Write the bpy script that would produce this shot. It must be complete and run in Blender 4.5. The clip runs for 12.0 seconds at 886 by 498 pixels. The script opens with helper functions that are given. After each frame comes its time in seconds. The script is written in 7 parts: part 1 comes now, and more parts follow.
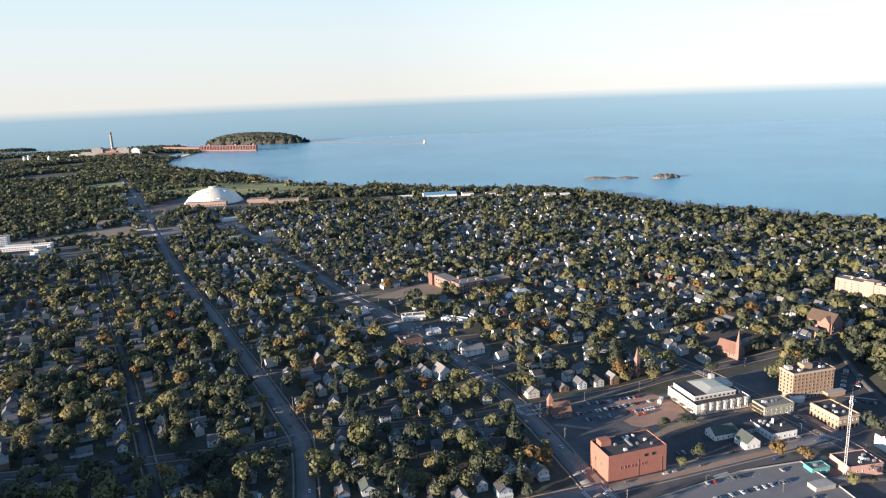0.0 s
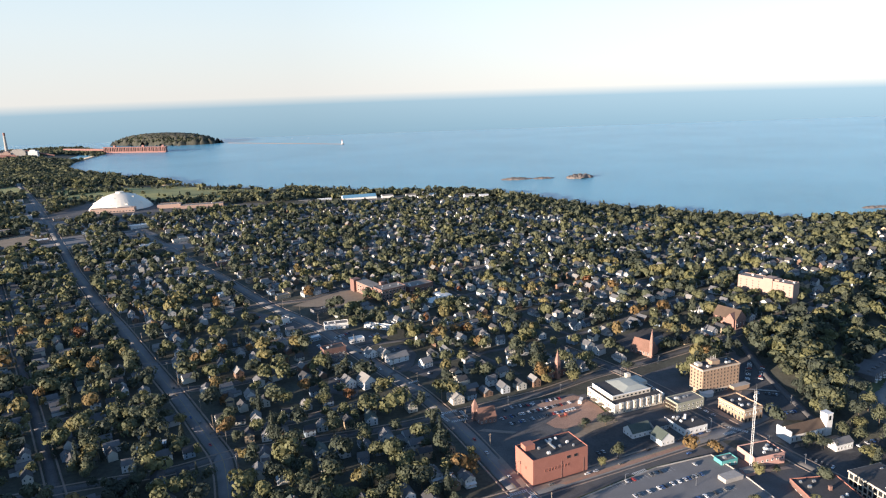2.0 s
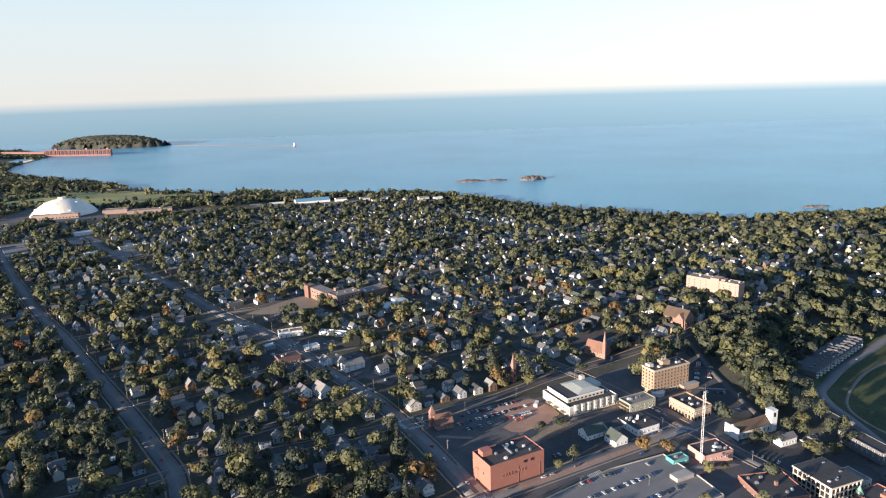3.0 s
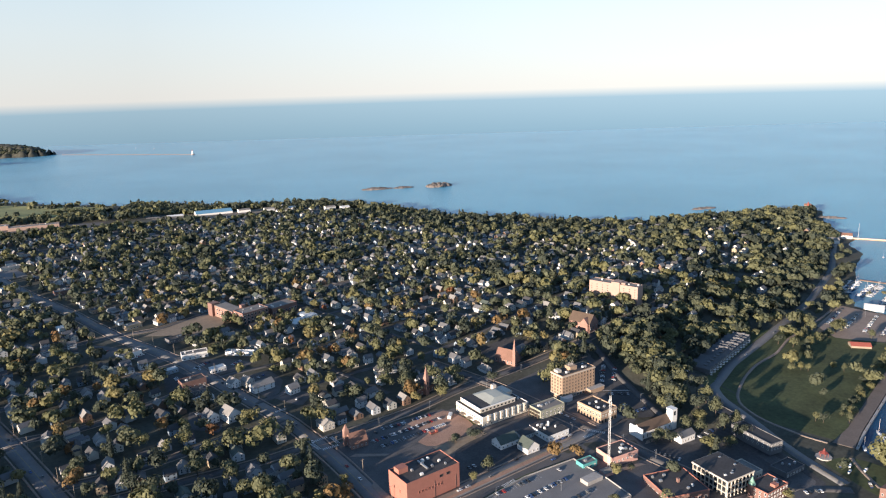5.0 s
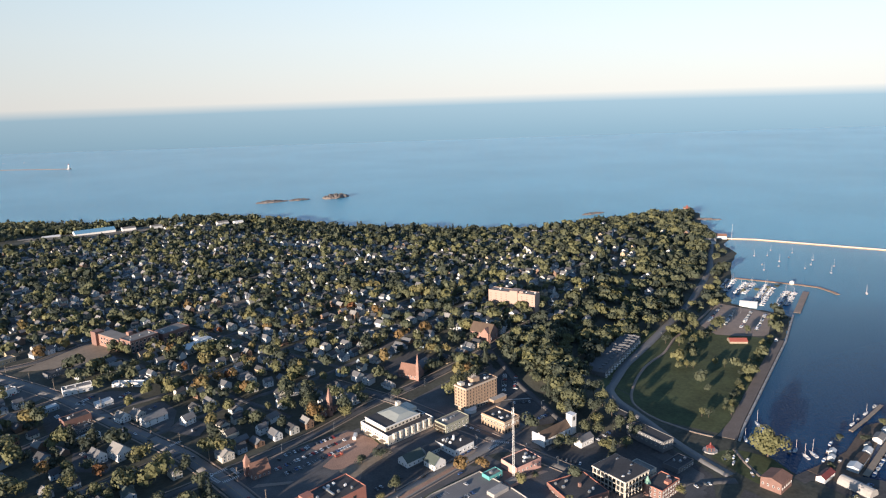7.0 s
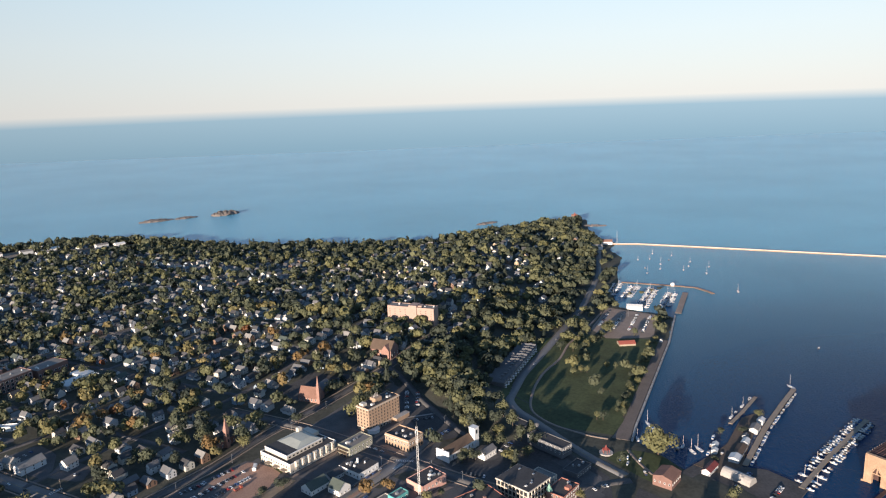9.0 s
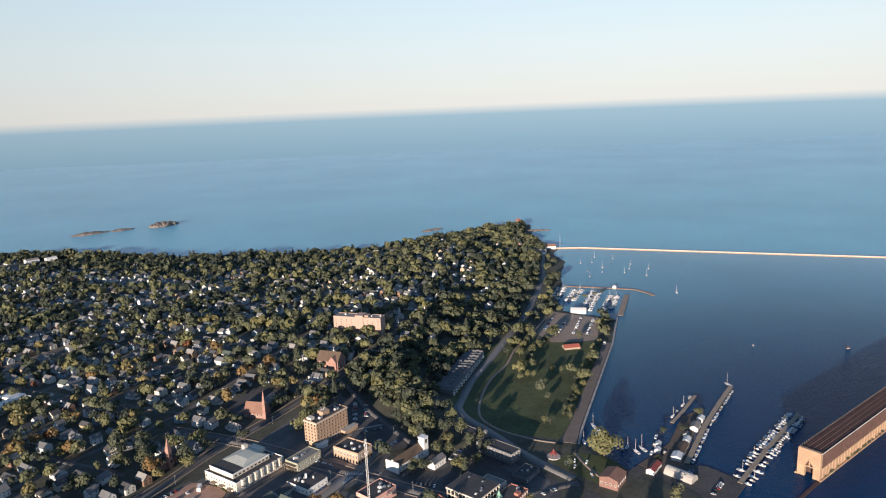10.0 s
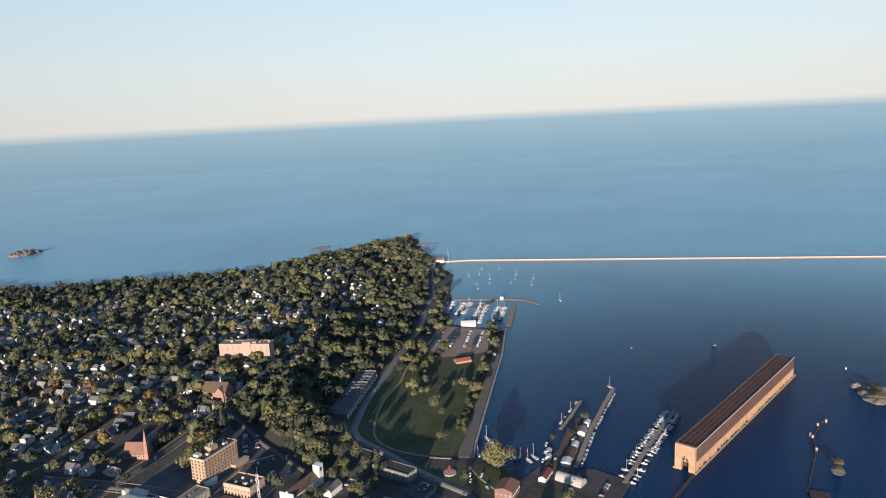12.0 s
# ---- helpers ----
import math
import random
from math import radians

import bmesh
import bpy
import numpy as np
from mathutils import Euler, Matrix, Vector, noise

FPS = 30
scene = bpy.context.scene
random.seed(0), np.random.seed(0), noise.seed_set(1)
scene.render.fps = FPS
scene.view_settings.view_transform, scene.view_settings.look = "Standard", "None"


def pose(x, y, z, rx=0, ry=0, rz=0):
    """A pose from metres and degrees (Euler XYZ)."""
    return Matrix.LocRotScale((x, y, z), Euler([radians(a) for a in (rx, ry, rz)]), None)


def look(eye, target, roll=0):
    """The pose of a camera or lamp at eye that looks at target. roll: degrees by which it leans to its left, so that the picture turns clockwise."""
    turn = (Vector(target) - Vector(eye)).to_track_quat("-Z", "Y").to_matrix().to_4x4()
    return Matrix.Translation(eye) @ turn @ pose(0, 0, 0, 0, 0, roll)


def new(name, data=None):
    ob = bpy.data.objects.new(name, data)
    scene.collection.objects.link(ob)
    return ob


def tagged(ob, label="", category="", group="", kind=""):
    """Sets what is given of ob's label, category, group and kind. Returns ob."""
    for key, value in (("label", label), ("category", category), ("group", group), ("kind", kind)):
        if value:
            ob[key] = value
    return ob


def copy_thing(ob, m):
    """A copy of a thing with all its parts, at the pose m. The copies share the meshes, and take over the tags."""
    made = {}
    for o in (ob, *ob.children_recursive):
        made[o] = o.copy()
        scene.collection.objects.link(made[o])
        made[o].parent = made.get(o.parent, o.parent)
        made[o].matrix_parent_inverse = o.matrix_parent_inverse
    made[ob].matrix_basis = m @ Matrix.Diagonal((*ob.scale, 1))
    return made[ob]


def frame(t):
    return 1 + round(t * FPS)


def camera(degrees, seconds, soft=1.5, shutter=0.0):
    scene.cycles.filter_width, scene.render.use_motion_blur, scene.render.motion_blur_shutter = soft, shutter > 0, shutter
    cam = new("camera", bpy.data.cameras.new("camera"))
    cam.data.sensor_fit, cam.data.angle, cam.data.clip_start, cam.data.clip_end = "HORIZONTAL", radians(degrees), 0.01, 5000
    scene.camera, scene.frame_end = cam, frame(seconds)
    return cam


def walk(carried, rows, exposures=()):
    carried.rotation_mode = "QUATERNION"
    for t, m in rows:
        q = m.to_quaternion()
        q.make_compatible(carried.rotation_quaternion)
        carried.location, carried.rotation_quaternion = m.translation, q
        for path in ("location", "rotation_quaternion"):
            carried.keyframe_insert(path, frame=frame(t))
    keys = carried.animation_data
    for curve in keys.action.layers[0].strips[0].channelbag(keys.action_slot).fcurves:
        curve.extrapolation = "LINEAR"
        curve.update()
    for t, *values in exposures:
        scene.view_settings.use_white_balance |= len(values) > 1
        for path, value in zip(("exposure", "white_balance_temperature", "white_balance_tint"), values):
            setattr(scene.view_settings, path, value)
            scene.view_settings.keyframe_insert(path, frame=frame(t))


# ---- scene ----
cam = camera(65.35, 12.0, soft=1.2)
# seconds, eye x, y, z (metres above the lake), yaw, pitch, roll
ROWS = [
    (0.0, 0.01, 0.00, 293.40, 0.000, -12.761, -2.265),
    (0.5, -0.35, 0.51, 295.60, -1.626, -12.866, -2.177),
    (1.0, -0.79, 1.03, 297.81, -3.260, -12.970, -2.096),
    (1.5, -1.21, 1.55, 300.07, -4.953, -13.049, -2.024),
    (2.0, -1.33, 2.07, 302.50, -6.762, -13.099, -1.953),
    (2.5, -1.20, 2.55, 305.04, -8.671, -13.132, -1.887),
    (3.0, -1.08, 3.02, 307.63, -10.605, -13.150, -1.829),
    (5.0, -1.23, 5.75, 316.61, -18.414, -13.000, -1.714),
    (5.5, -0.75, 6.57, 318.72, -20.548, -12.918, -1.731),
    (6.0, -0.21, 7.40, 320.82, -22.684, -12.829, -1.755),
    (6.5, 0.35, 8.20, 322.88, -24.815, -12.734, -1.797),
    (7.0, 0.87, 8.96, 324.88, -26.945, -12.642, -1.853),
    (9.0, 2.27, 11.00, 332.82, -35.711, -12.133, -2.127),
    (9.5, 2.49, 10.88, 334.85, -37.981, -11.999, -2.255),
    (10.0, 2.89, 10.52, 336.94, -40.304, -11.855, -2.383),
    (10.5, 3.28, 10.09, 339.02, -42.641, -11.708, -2.511),
    (11.0, 3.62, 9.62, 341.07, -44.978, -11.554, -2.639),
    (11.5, 3.93, 9.12, 343.05, -47.309, -11.395, -2.757),
    (12.0, 4.28, 8.58, 344.99, -49.645, -11.225, -2.868),
]
walk(cam, [(t, pose(x, y, z, 90 + pitch, 0, yaw) @ pose(0, 0, 0, 0, 0, roll)) for t, x, y, z, yaw, pitch, roll in ROWS],
     exposures=[(0.0, 0.84), (3.0, 0.80), (6.0, 0.66), (9.0, 0.48), (12.0, 0.33)])

# ---- world, sun ----
SUN_EL, SUN_AZ = 8.4, 242.0          # elevation; compass-like angle from +y towards +x
world = bpy.data.worlds.new("world")
scene.world = world
world.use_nodes = True
wn, wl = world.node_tree.nodes, world.node_tree.links
wn.clear()
sky = wn.new("ShaderNodeTexSky")
sky.sky_type, sky.sun_disc = "NISHITA", False
sky.sun_elevation, sky.sun_rotation = radians(SUN_EL), radians(SUN_AZ)
sky.altitude, sky.air_density, sky.dust_density, sky.ozone_density = 200, 1.0, 0.3, 3.0
geo = wn.new("ShaderNodeTexCoord")
sep = wn.new("ShaderNodeSeparateXYZ")
wl.new(geo.outputs["Generated"], sep.inputs[0])
# milky evening haze near the horizon, over the clear sky
haze = wn.new("ShaderNodeValToRGB")
he = haze.color_ramp.elements
he[0].position, he[0].color = 0.0, (0.665, 0.66, 0.645, 1)
he[1].position, he[1].color = 1.0, (0.048, 0.105, 0.23, 1)
for hp, hc in ((0.08, (0.63, 0.69, 0.715)), (0.16, (0.55, 0.68, 0.76)), (0.23, (0.36, 0.60, 0.90)), (0.45, (0.15, 0.295, 0.56))):
    he.new(hp).color = (*hc, 1)
wl.new(sep.outputs["Z"], haze.inputs["Fac"])
sky_dim = wn.new("ShaderNodeVectorMath")
sky_dim.operation = "SCALE"
sky_dim.inputs["Scale"].default_value = 0.06
wl.new(sky.outputs["Color"], sky_dim.inputs[0])
sky_mix = wn.new("ShaderNodeMixRGB")
sky_mix.inputs[0].default_value = 0.80
wl.new(sky_dim.outputs["Vector"], sky_mix.inputs[1])
wl.new(haze.outputs[0], sky_mix.inputs[2])
sky_bg = wn.new("ShaderNodeBackground")
sky_bg.inputs["Strength"].default_value = 1.0
# the sky opposite the low sun is a little brighter than to its side
toward, bright, tone = wn.new("ShaderNodeVectorMath"), wn.new("ShaderNodeMapRange"), wn.new("ShaderNodeVectorMath")
toward.operation, tone.operation = "DOT_PRODUCT", "SCALE"
toward.inputs[1].default_value = (math.sin(radians(SUN_AZ - 180)), math.cos(radians(SUN_AZ - 180)), 0)
bright.inputs["From Min"].default_value, bright.inputs["From Max"].default_value = 0.4, 1.0
bright.inputs["To Min"].default_value, bright.inputs["To Max"].default_value = 0.86, 1.11
wl.new(geo.outputs["Generated"], toward.inputs[0])
wl.new(toward.outputs["Value"], bright.inputs["Value"])
wl.new(sky_mix.outputs[0], tone.inputs[0])
wl.new(bright.outputs[0], tone.inputs["Scale"])
wl.new(tone.outputs["Vector"], sky_bg.inputs["Color"])
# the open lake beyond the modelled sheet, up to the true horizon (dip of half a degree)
# soft lake edge imitates haze at the horizon
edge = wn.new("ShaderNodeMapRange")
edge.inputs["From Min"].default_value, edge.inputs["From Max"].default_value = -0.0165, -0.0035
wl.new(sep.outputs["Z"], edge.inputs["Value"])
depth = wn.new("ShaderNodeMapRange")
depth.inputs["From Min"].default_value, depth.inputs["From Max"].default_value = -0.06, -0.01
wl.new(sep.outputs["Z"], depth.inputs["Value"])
# painted haze: the glowing backdrop lake pales towards the horizon
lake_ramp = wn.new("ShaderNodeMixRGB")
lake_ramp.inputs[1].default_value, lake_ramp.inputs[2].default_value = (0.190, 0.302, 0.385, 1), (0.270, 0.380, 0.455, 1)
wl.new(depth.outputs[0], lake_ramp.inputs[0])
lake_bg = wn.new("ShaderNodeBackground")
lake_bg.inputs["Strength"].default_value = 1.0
# backdrop lake brightened away from the sun, in step with the sky
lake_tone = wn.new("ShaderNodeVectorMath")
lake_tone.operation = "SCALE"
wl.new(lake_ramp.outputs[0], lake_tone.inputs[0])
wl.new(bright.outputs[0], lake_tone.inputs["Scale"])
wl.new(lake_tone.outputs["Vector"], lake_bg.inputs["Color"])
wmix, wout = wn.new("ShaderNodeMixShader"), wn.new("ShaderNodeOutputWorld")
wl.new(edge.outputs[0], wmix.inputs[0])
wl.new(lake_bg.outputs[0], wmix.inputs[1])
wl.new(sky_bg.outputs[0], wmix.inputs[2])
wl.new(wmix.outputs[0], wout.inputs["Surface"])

SUN_FROM = Vector((math.sin(radians(SUN_AZ)) * math.cos(radians(SUN_EL)), math.cos(radians(SUN_AZ)) * math.cos(radians(SUN_EL)), math.sin(radians(SUN_EL))))
sun = new("sun", bpy.data.lights.new("sun", "SUN"))
sun.data.energy, sun.data.angle, sun.data.color = 7.8, radians(0.6), (1.0, 0.83, 0.68)
sun.matrix_world = look(SUN_FROM * 500, (0, 0, 0))


# ---- materials ----
def mat(name, color, rough=0.8, metal=0.0, vary=0.12, scale=1.0, fine=8.0, bump=0.0, spec=0.3, obj_random=0.0):
    """A painted or raw surface with variation at two scales, in metres."""
    m = bpy.data.materials.new(name)
    m.use_nodes = True
    n, l = m.node_tree.nodes, m.node_tree.links
    b = n["Principled BSDF"]
    b.inputs["Roughness"].default_value, b.inputs["Metallic"].default_value = rough, metal
    b.inputs["Specular IOR Level"].default_value = spec
    tc = n.new("ShaderNodeNewGeometry")
    big, small = n.new("ShaderNodeTexNoise"), n.new("ShaderNodeTexNoise")
    big.inputs["Scale"].default_value, small.inputs["Scale"].default_value = 0.15 / scale, fine / 8.0 / scale
    big.inputs["Detail"].default_value = small.inputs["Detail"].default_value = 3
    l.new(tc.outputs["Position"], big.inputs["Vector"])
    l.new(tc.outputs["Position"], small.inputs["Vector"])
    add = n.new("ShaderNodeMath")
    add.operation = "ADD"
    l.new(big.outputs["Fac"], add.inputs[0])
    l.new(small.outputs["Fac"], add.inputs[1])
    rng = n.new("ShaderNodeMapRange")
    rng.inputs["From Min"].default_value, rng.inputs["From Max"].default_value = 0.6, 1.4
    rng.inputs["To Min"].default_value, rng.inputs["To Max"].default_value = 1 - vary, 1 + vary
    l.new(add.outputs[0], rng.inputs["Value"])
    last = rng.outputs[0]
    if obj_random:
        info, r2, mul = n.new("ShaderNodeObjectInfo"), n.new("ShaderNodeMapRange"), n.new("ShaderNodeMath")
        r2.inputs["To Min"].default_value, r2.inputs["To Max"].default_value = 1 - obj_random, 1 + obj_random
        mul.operation = "MULTIPLY"
        l.new(info.outputs["Random"], r2.inputs["Value"])
        l.new(r2.outputs[0], mul.inputs[0])
        l.new(last, mul.inputs[1])
        last = mul.outputs[0]
    vm = n.new("ShaderNodeVectorMath")
    vm.operation = "SCALE"
    vm.inputs[0].default_value = color
    l.new(last, vm.inputs["Scale"])
    l.new(vm.outputs["Vector"], b.inputs["Base Color"])
    if bump:
        bp = n.new("ShaderNodeBump")
        bp.inputs["Strength"].default_value, bp.inputs["Distance"].default_value = 0.6, bump
        l.new(small.outputs["Fac"], bp.inputs["Height"])
        l.new(bp.outputs[0], b.inputs["Normal"])
    return m


def leaf_mat(name, stops):
    """Foliage: a hue for each tree (attribute tint), a small change for each leaf clump."""
    m = bpy.data.materials.new(name)
    m.use_nodes = True
    n, l = m.node_tree.nodes, m.node_tree.links
    b = n["Principled BSDF"]
    b.inputs["Roughness"].default_value, b.inputs["Specular IOR Level"].default_value = 0.65, 0.15
    at = n.new("ShaderNodeAttribute")
    at.attribute_name = "tint"
    ramp = n.new("ShaderNodeValToRGB")
    e = ramp.color_ramp.elements
    e[0].position, e[0].color = stops[0][0], (*stops[0][1], 1)
    e[1].position, e[1].color = stops[-1][0], (*stops[-1][1], 1)
    for p, c in stops[1:-1]:
        e.new(p).color = (*c, 1)
    l.new(at.outputs["Fac"], ramp.inputs["Fac"])
    geo_n, r2, vm = n.new("ShaderNodeNewGeometry"), n.new("ShaderNodeMapRange"), n.new("ShaderNodeVectorMath")
    r2.inputs["To Min"].default_value, r2.inputs["To Max"].default_value = 0.82, 1.18
    l.new(geo_n.outputs["Random Per Island"], r2.inputs["Value"])
    vm.operation = "SCALE"
    l.new(ramp.outputs[0], vm.inputs[0])
    l.new(r2.outputs[0], vm.inputs["Scale"])
    l.new(vm.outputs["Vector"], b.inputs["Base Color"])
    # thin leaves let some light through
    thin, both = n.new("ShaderNodeBsdfTranslucent"), n.new("ShaderNodeMixShader")
    both.inputs[0].default_value = 0.27
    l.new(vm.outputs["Vector"], thin.inputs["Color"])
    l.new(b.outputs[0], both.inputs[1])
    l.new(thin.outputs[0], both.inputs[2])
    l.new(both.outputs[0], n["Material Output"].inputs["Surface"])
    return m


M = {}
M["leaf"] = leaf_mat("foliage", [(0.0, (0.048, 0.058, 0.046)), (0.30, (0.078, 0.089, 0.060)), (0.55, (0.120, 0.126, 0.072)),
                                 (0.80, (0.160, 0.158, 0.076)), (0.95, (0.205, 0.170, 0.078)), (0.98, (0.19, 0.105, 0.048)), (1.0, (0.19, 0.066, 0.040))])
M["needle"] = leaf_mat("conifer_needles", [(0.0, (0.034, 0.045, 0.036)), (0.6, (0.054, 0.064, 0.048)), (1.0, (0.078, 0.085, 0.056))])
M["bark"] = mat("bark", (0.10, 0.075, 0.055), 0.9, vary=0.3, bump=0.02)
M["ground"] = mat("ground_grass", (0.064, 0.064, 0.050), 0.95, vary=0.45, scale=4, fine=10)
M["lawn"] = mat("park_lawn", (0.058, 0.070, 0.030), 0.95, vary=0.45, scale=5, fine=12)
M["field"] = mat("mown_field", (0.30, 0.285, 0.115), 0.95, vary=0.25, scale=8, fine=10)
M["dirt"] = mat("bare_earth", (0.24, 0.19, 0.14), 0.95, vary=0.25, scale=4)
M["sand"] = mat("beach_sand", (0.38, 0.32, 0.24), 0.95, vary=0.2, scale=4)
M["asphalt"] = mat("asphalt", (0.098, 0.094, 0.094), 0.9, vary=0.35, scale=2, fine=16)
M["asphalt_pale"] = mat("worn_asphalt", (0.170, 0.166, 0.166), 0.9, vary=0.2, scale=2, fine=16)
M["asphalt_new"] = mat("asphalt_dark", (0.064, 0.062, 0.063), 0.9, vary=0.45, scale=4, fine=16)
M["concrete"] = mat("concrete", (0.33, 0.31, 0.29), 0.85, vary=0.2, scale=2)
M["pale_concrete"] = mat("pale_concrete", (0.50, 0.46, 0.42), 0.85, vary=0.12, scale=3)
M["quay_paving"] = mat("quay_paving", (0.15, 0.122, 0.105), 0.9, vary=0.2, scale=2)
M["red_earth"] = mat("reddish_bare_earth", (0.33, 0.205, 0.15), 0.95, vary=0.3, scale=2, fine=12)
M["paving"] = mat("paving", (0.25, 0.195, 0.16), 0.9, vary=0.2, scale=2)
M["paint"] = mat("road_paint", (0.62, 0.62, 0.60), 0.7, vary=0.2)
M["yellow_paint"] = mat("yellow_road_paint", (0.34, 0.25, 0.09), 0.8, vary=0.2)
M["rock"] = mat("lake_rock", (0.175, 0.152, 0.135), 0.85, vary=0.5, scale=1.2, bump=0.4)
M["tar"] = mat("roof_tar", (0.055, 0.053, 0.055), 0.85, vary=0.35, scale=1.5)
M["gravel_roof"] = mat("gravel_roof", (0.20, 0.185, 0.17), 0.9, vary=0.2, scale=1.5)
M["white_roof"] = mat("pale_membrane_roof", (0.62, 0.62, 0.60), 0.6, vary=0.1, scale=3)
M["sage_roof"] = mat("sage_membrane_roof", (0.40, 0.41, 0.36), 0.7, vary=0.12, scale=2)
# darker than the halls' grey-white walls: their shade is in this grey
M["shade_grey"] = mat("shaded_grey_render", (0.13, 0.13, 0.135), 0.85, vary=0.15)
M["metal_grey"] = mat("galvanised_metal", (0.42, 0.43, 0.44), 0.45, 0.7, vary=0.1)
M["glass"] = mat("window_glass", (0.025, 0.03, 0.036), 0.12, vary=0.2, spec=0.5)
M["white"] = mat("white_paint", (0.68, 0.67, 0.65), 0.55, vary=0.06)
M["cream"] = mat("cream_stucco", (0.52, 0.47, 0.40), 0.8, vary=0.1)
M["tan_brick"] = mat("tan_brick", (0.34, 0.24, 0.17), 0.85, vary=0.15, scale=0.6)
M["pale_brick"] = mat("pale_brick", (0.34, 0.24, 0.20), 0.85, vary=0.1, scale=0.8)
M["salmon"] = mat("salmon_brick", (0.34, 0.145, 0.11), 0.85, vary=0.12, scale=0.7)
M["pink"] = mat("pink_brick", (0.52, 0.30, 0.25), 0.85, vary=0.12, scale=0.7)
M["red_brick"] = mat("red_brick", (0.19, 0.112, 0.094), 0.85, vary=0.2, scale=0.6)
M["sandstone"] = mat("red_sandstone", (0.27, 0.158, 0.128), 0.9, vary=0.28, scale=0.8)
M["rust_roof"] = mat("rust_red_shingles", (0.20, 0.11, 0.082), 0.8, vary=0.25)
M["grey_green"] = mat("grey_green_siding", (0.28, 0.28, 0.22), 0.8, vary=0.12)
M["teal"] = mat("teal_paint", (0.10, 0.33, 0.32), 0.6, vary=0.1)
M["copper"] = mat("green_copper", (0.20, 0.36, 0.28), 0.6, vary=0.2)
M["dock_concrete"] = mat("old_dock_concrete", (0.36, 0.24, 0.16), 0.9, vary=0.25, scale=1.2)
M["dock_steel"] = mat("rusted_dock_steel", (0.072, 0.043, 0.040), 0.85, vary=0.35, scale=0.8)
M["dock_red"] = mat("red_ore_dock_steel", (0.23, 0.125, 0.112), 0.85, vary=0.2, scale=2)
M["wood"] = mat("weathered_planks", (0.27, 0.22, 0.17), 0.85, vary=0.2)
M["pole_wood"] = mat("pole_wood", (0.16, 0.12, 0.09), 0.9, vary=0.2)
M["red_paint"] = mat("red_paint", (0.30, 0.085, 0.062), 0.6, vary=0.1)
M["earth"] = mat("trodden_earth", (0.105, 0.080, 0.064), 0.95, vary=0.3, scale=2)
M["maroon"] = mat("maroon_roof_sheet", (0.17, 0.04, 0.034), 0.6, vary=0.2)
M["blue_roof"] = mat("blue_metal_roof", (0.14, 0.30, 0.42), 0.5, vary=0.08)
M["dome"] = mat("dome_membrane", (0.76, 0.70, 0.60), 0.55, vary=0.05, scale=6)
M["gelcoat"] = mat("boat_gelcoat", (0.50, 0.50, 0.495), 0.35, vary=0.1)
M["navy"] = mat("navy_hull_paint", (0.02, 0.035, 0.08), 0.35, vary=0.1)
M["rubber"] = mat("tyre_rubber", (0.02, 0.02, 0.02), 0.8)
M["chrome"] = mat("wheel_metal", (0.5, 0.5, 0.5), 0.35, 0.9)
M["canvas_blue"] = mat("blue_canvas", (0.03, 0.09, 0.22), 0.8)
HOUSE_WALLS = [("white", (0.56, 0.56, 0.55)), ("cream", (0.50, 0.475, 0.415)), ("pale grey", (0.45, 0.46, 0.46)), ("blue grey", (0.24, 0.30, 0.36)),
               ("tan", (0.40, 0.31, 0.21)), ("brown", (0.19, 0.12, 0.085)), ("sage green", (0.26, 0.31, 0.23)), ("brick red", (0.32, 0.12, 0.08))]
HOUSE_ROOFS = [("dark grey", (0.060, 0.060, 0.064)), ("grey", (0.13, 0.13, 0.135)), ("brown", (0.10, 0.070, 0.052)), ("weathered pale", (0.22, 0.21, 0.20)),
               ("rust red", (0.26, 0.085, 0.055)), ("green grey", (0.075, 0.092, 0.080))]
for nm, c in HOUSE_WALLS:
    M["wall " + nm] = mat("siding_" + nm.replace(" ", "_"), c, 0.7, vary=0.08)
for nm, c in HOUSE_ROOFS:
    M["roof " + nm] = mat("shingles_" + nm.replace(" ", "_"), c, 0.85, vary=0.22, scale=0.8)
CAR_PAINTS = [("white", (0.72, 0.72, 0.72)), ("silver", (0.42, 0.43, 0.45)), ("black", (0.018, 0.018, 0.020)), ("grey", (0.14, 0.145, 0.15)),
              ("red", (0.38, 0.03, 0.025)), ("blue", (0.04, 0.09, 0.24))]
for nm, c in CAR_PAINTS:
    M["car " + nm] = mat("car_paint_" + nm, c, 0.3, vary=0.03, spec=0.5)


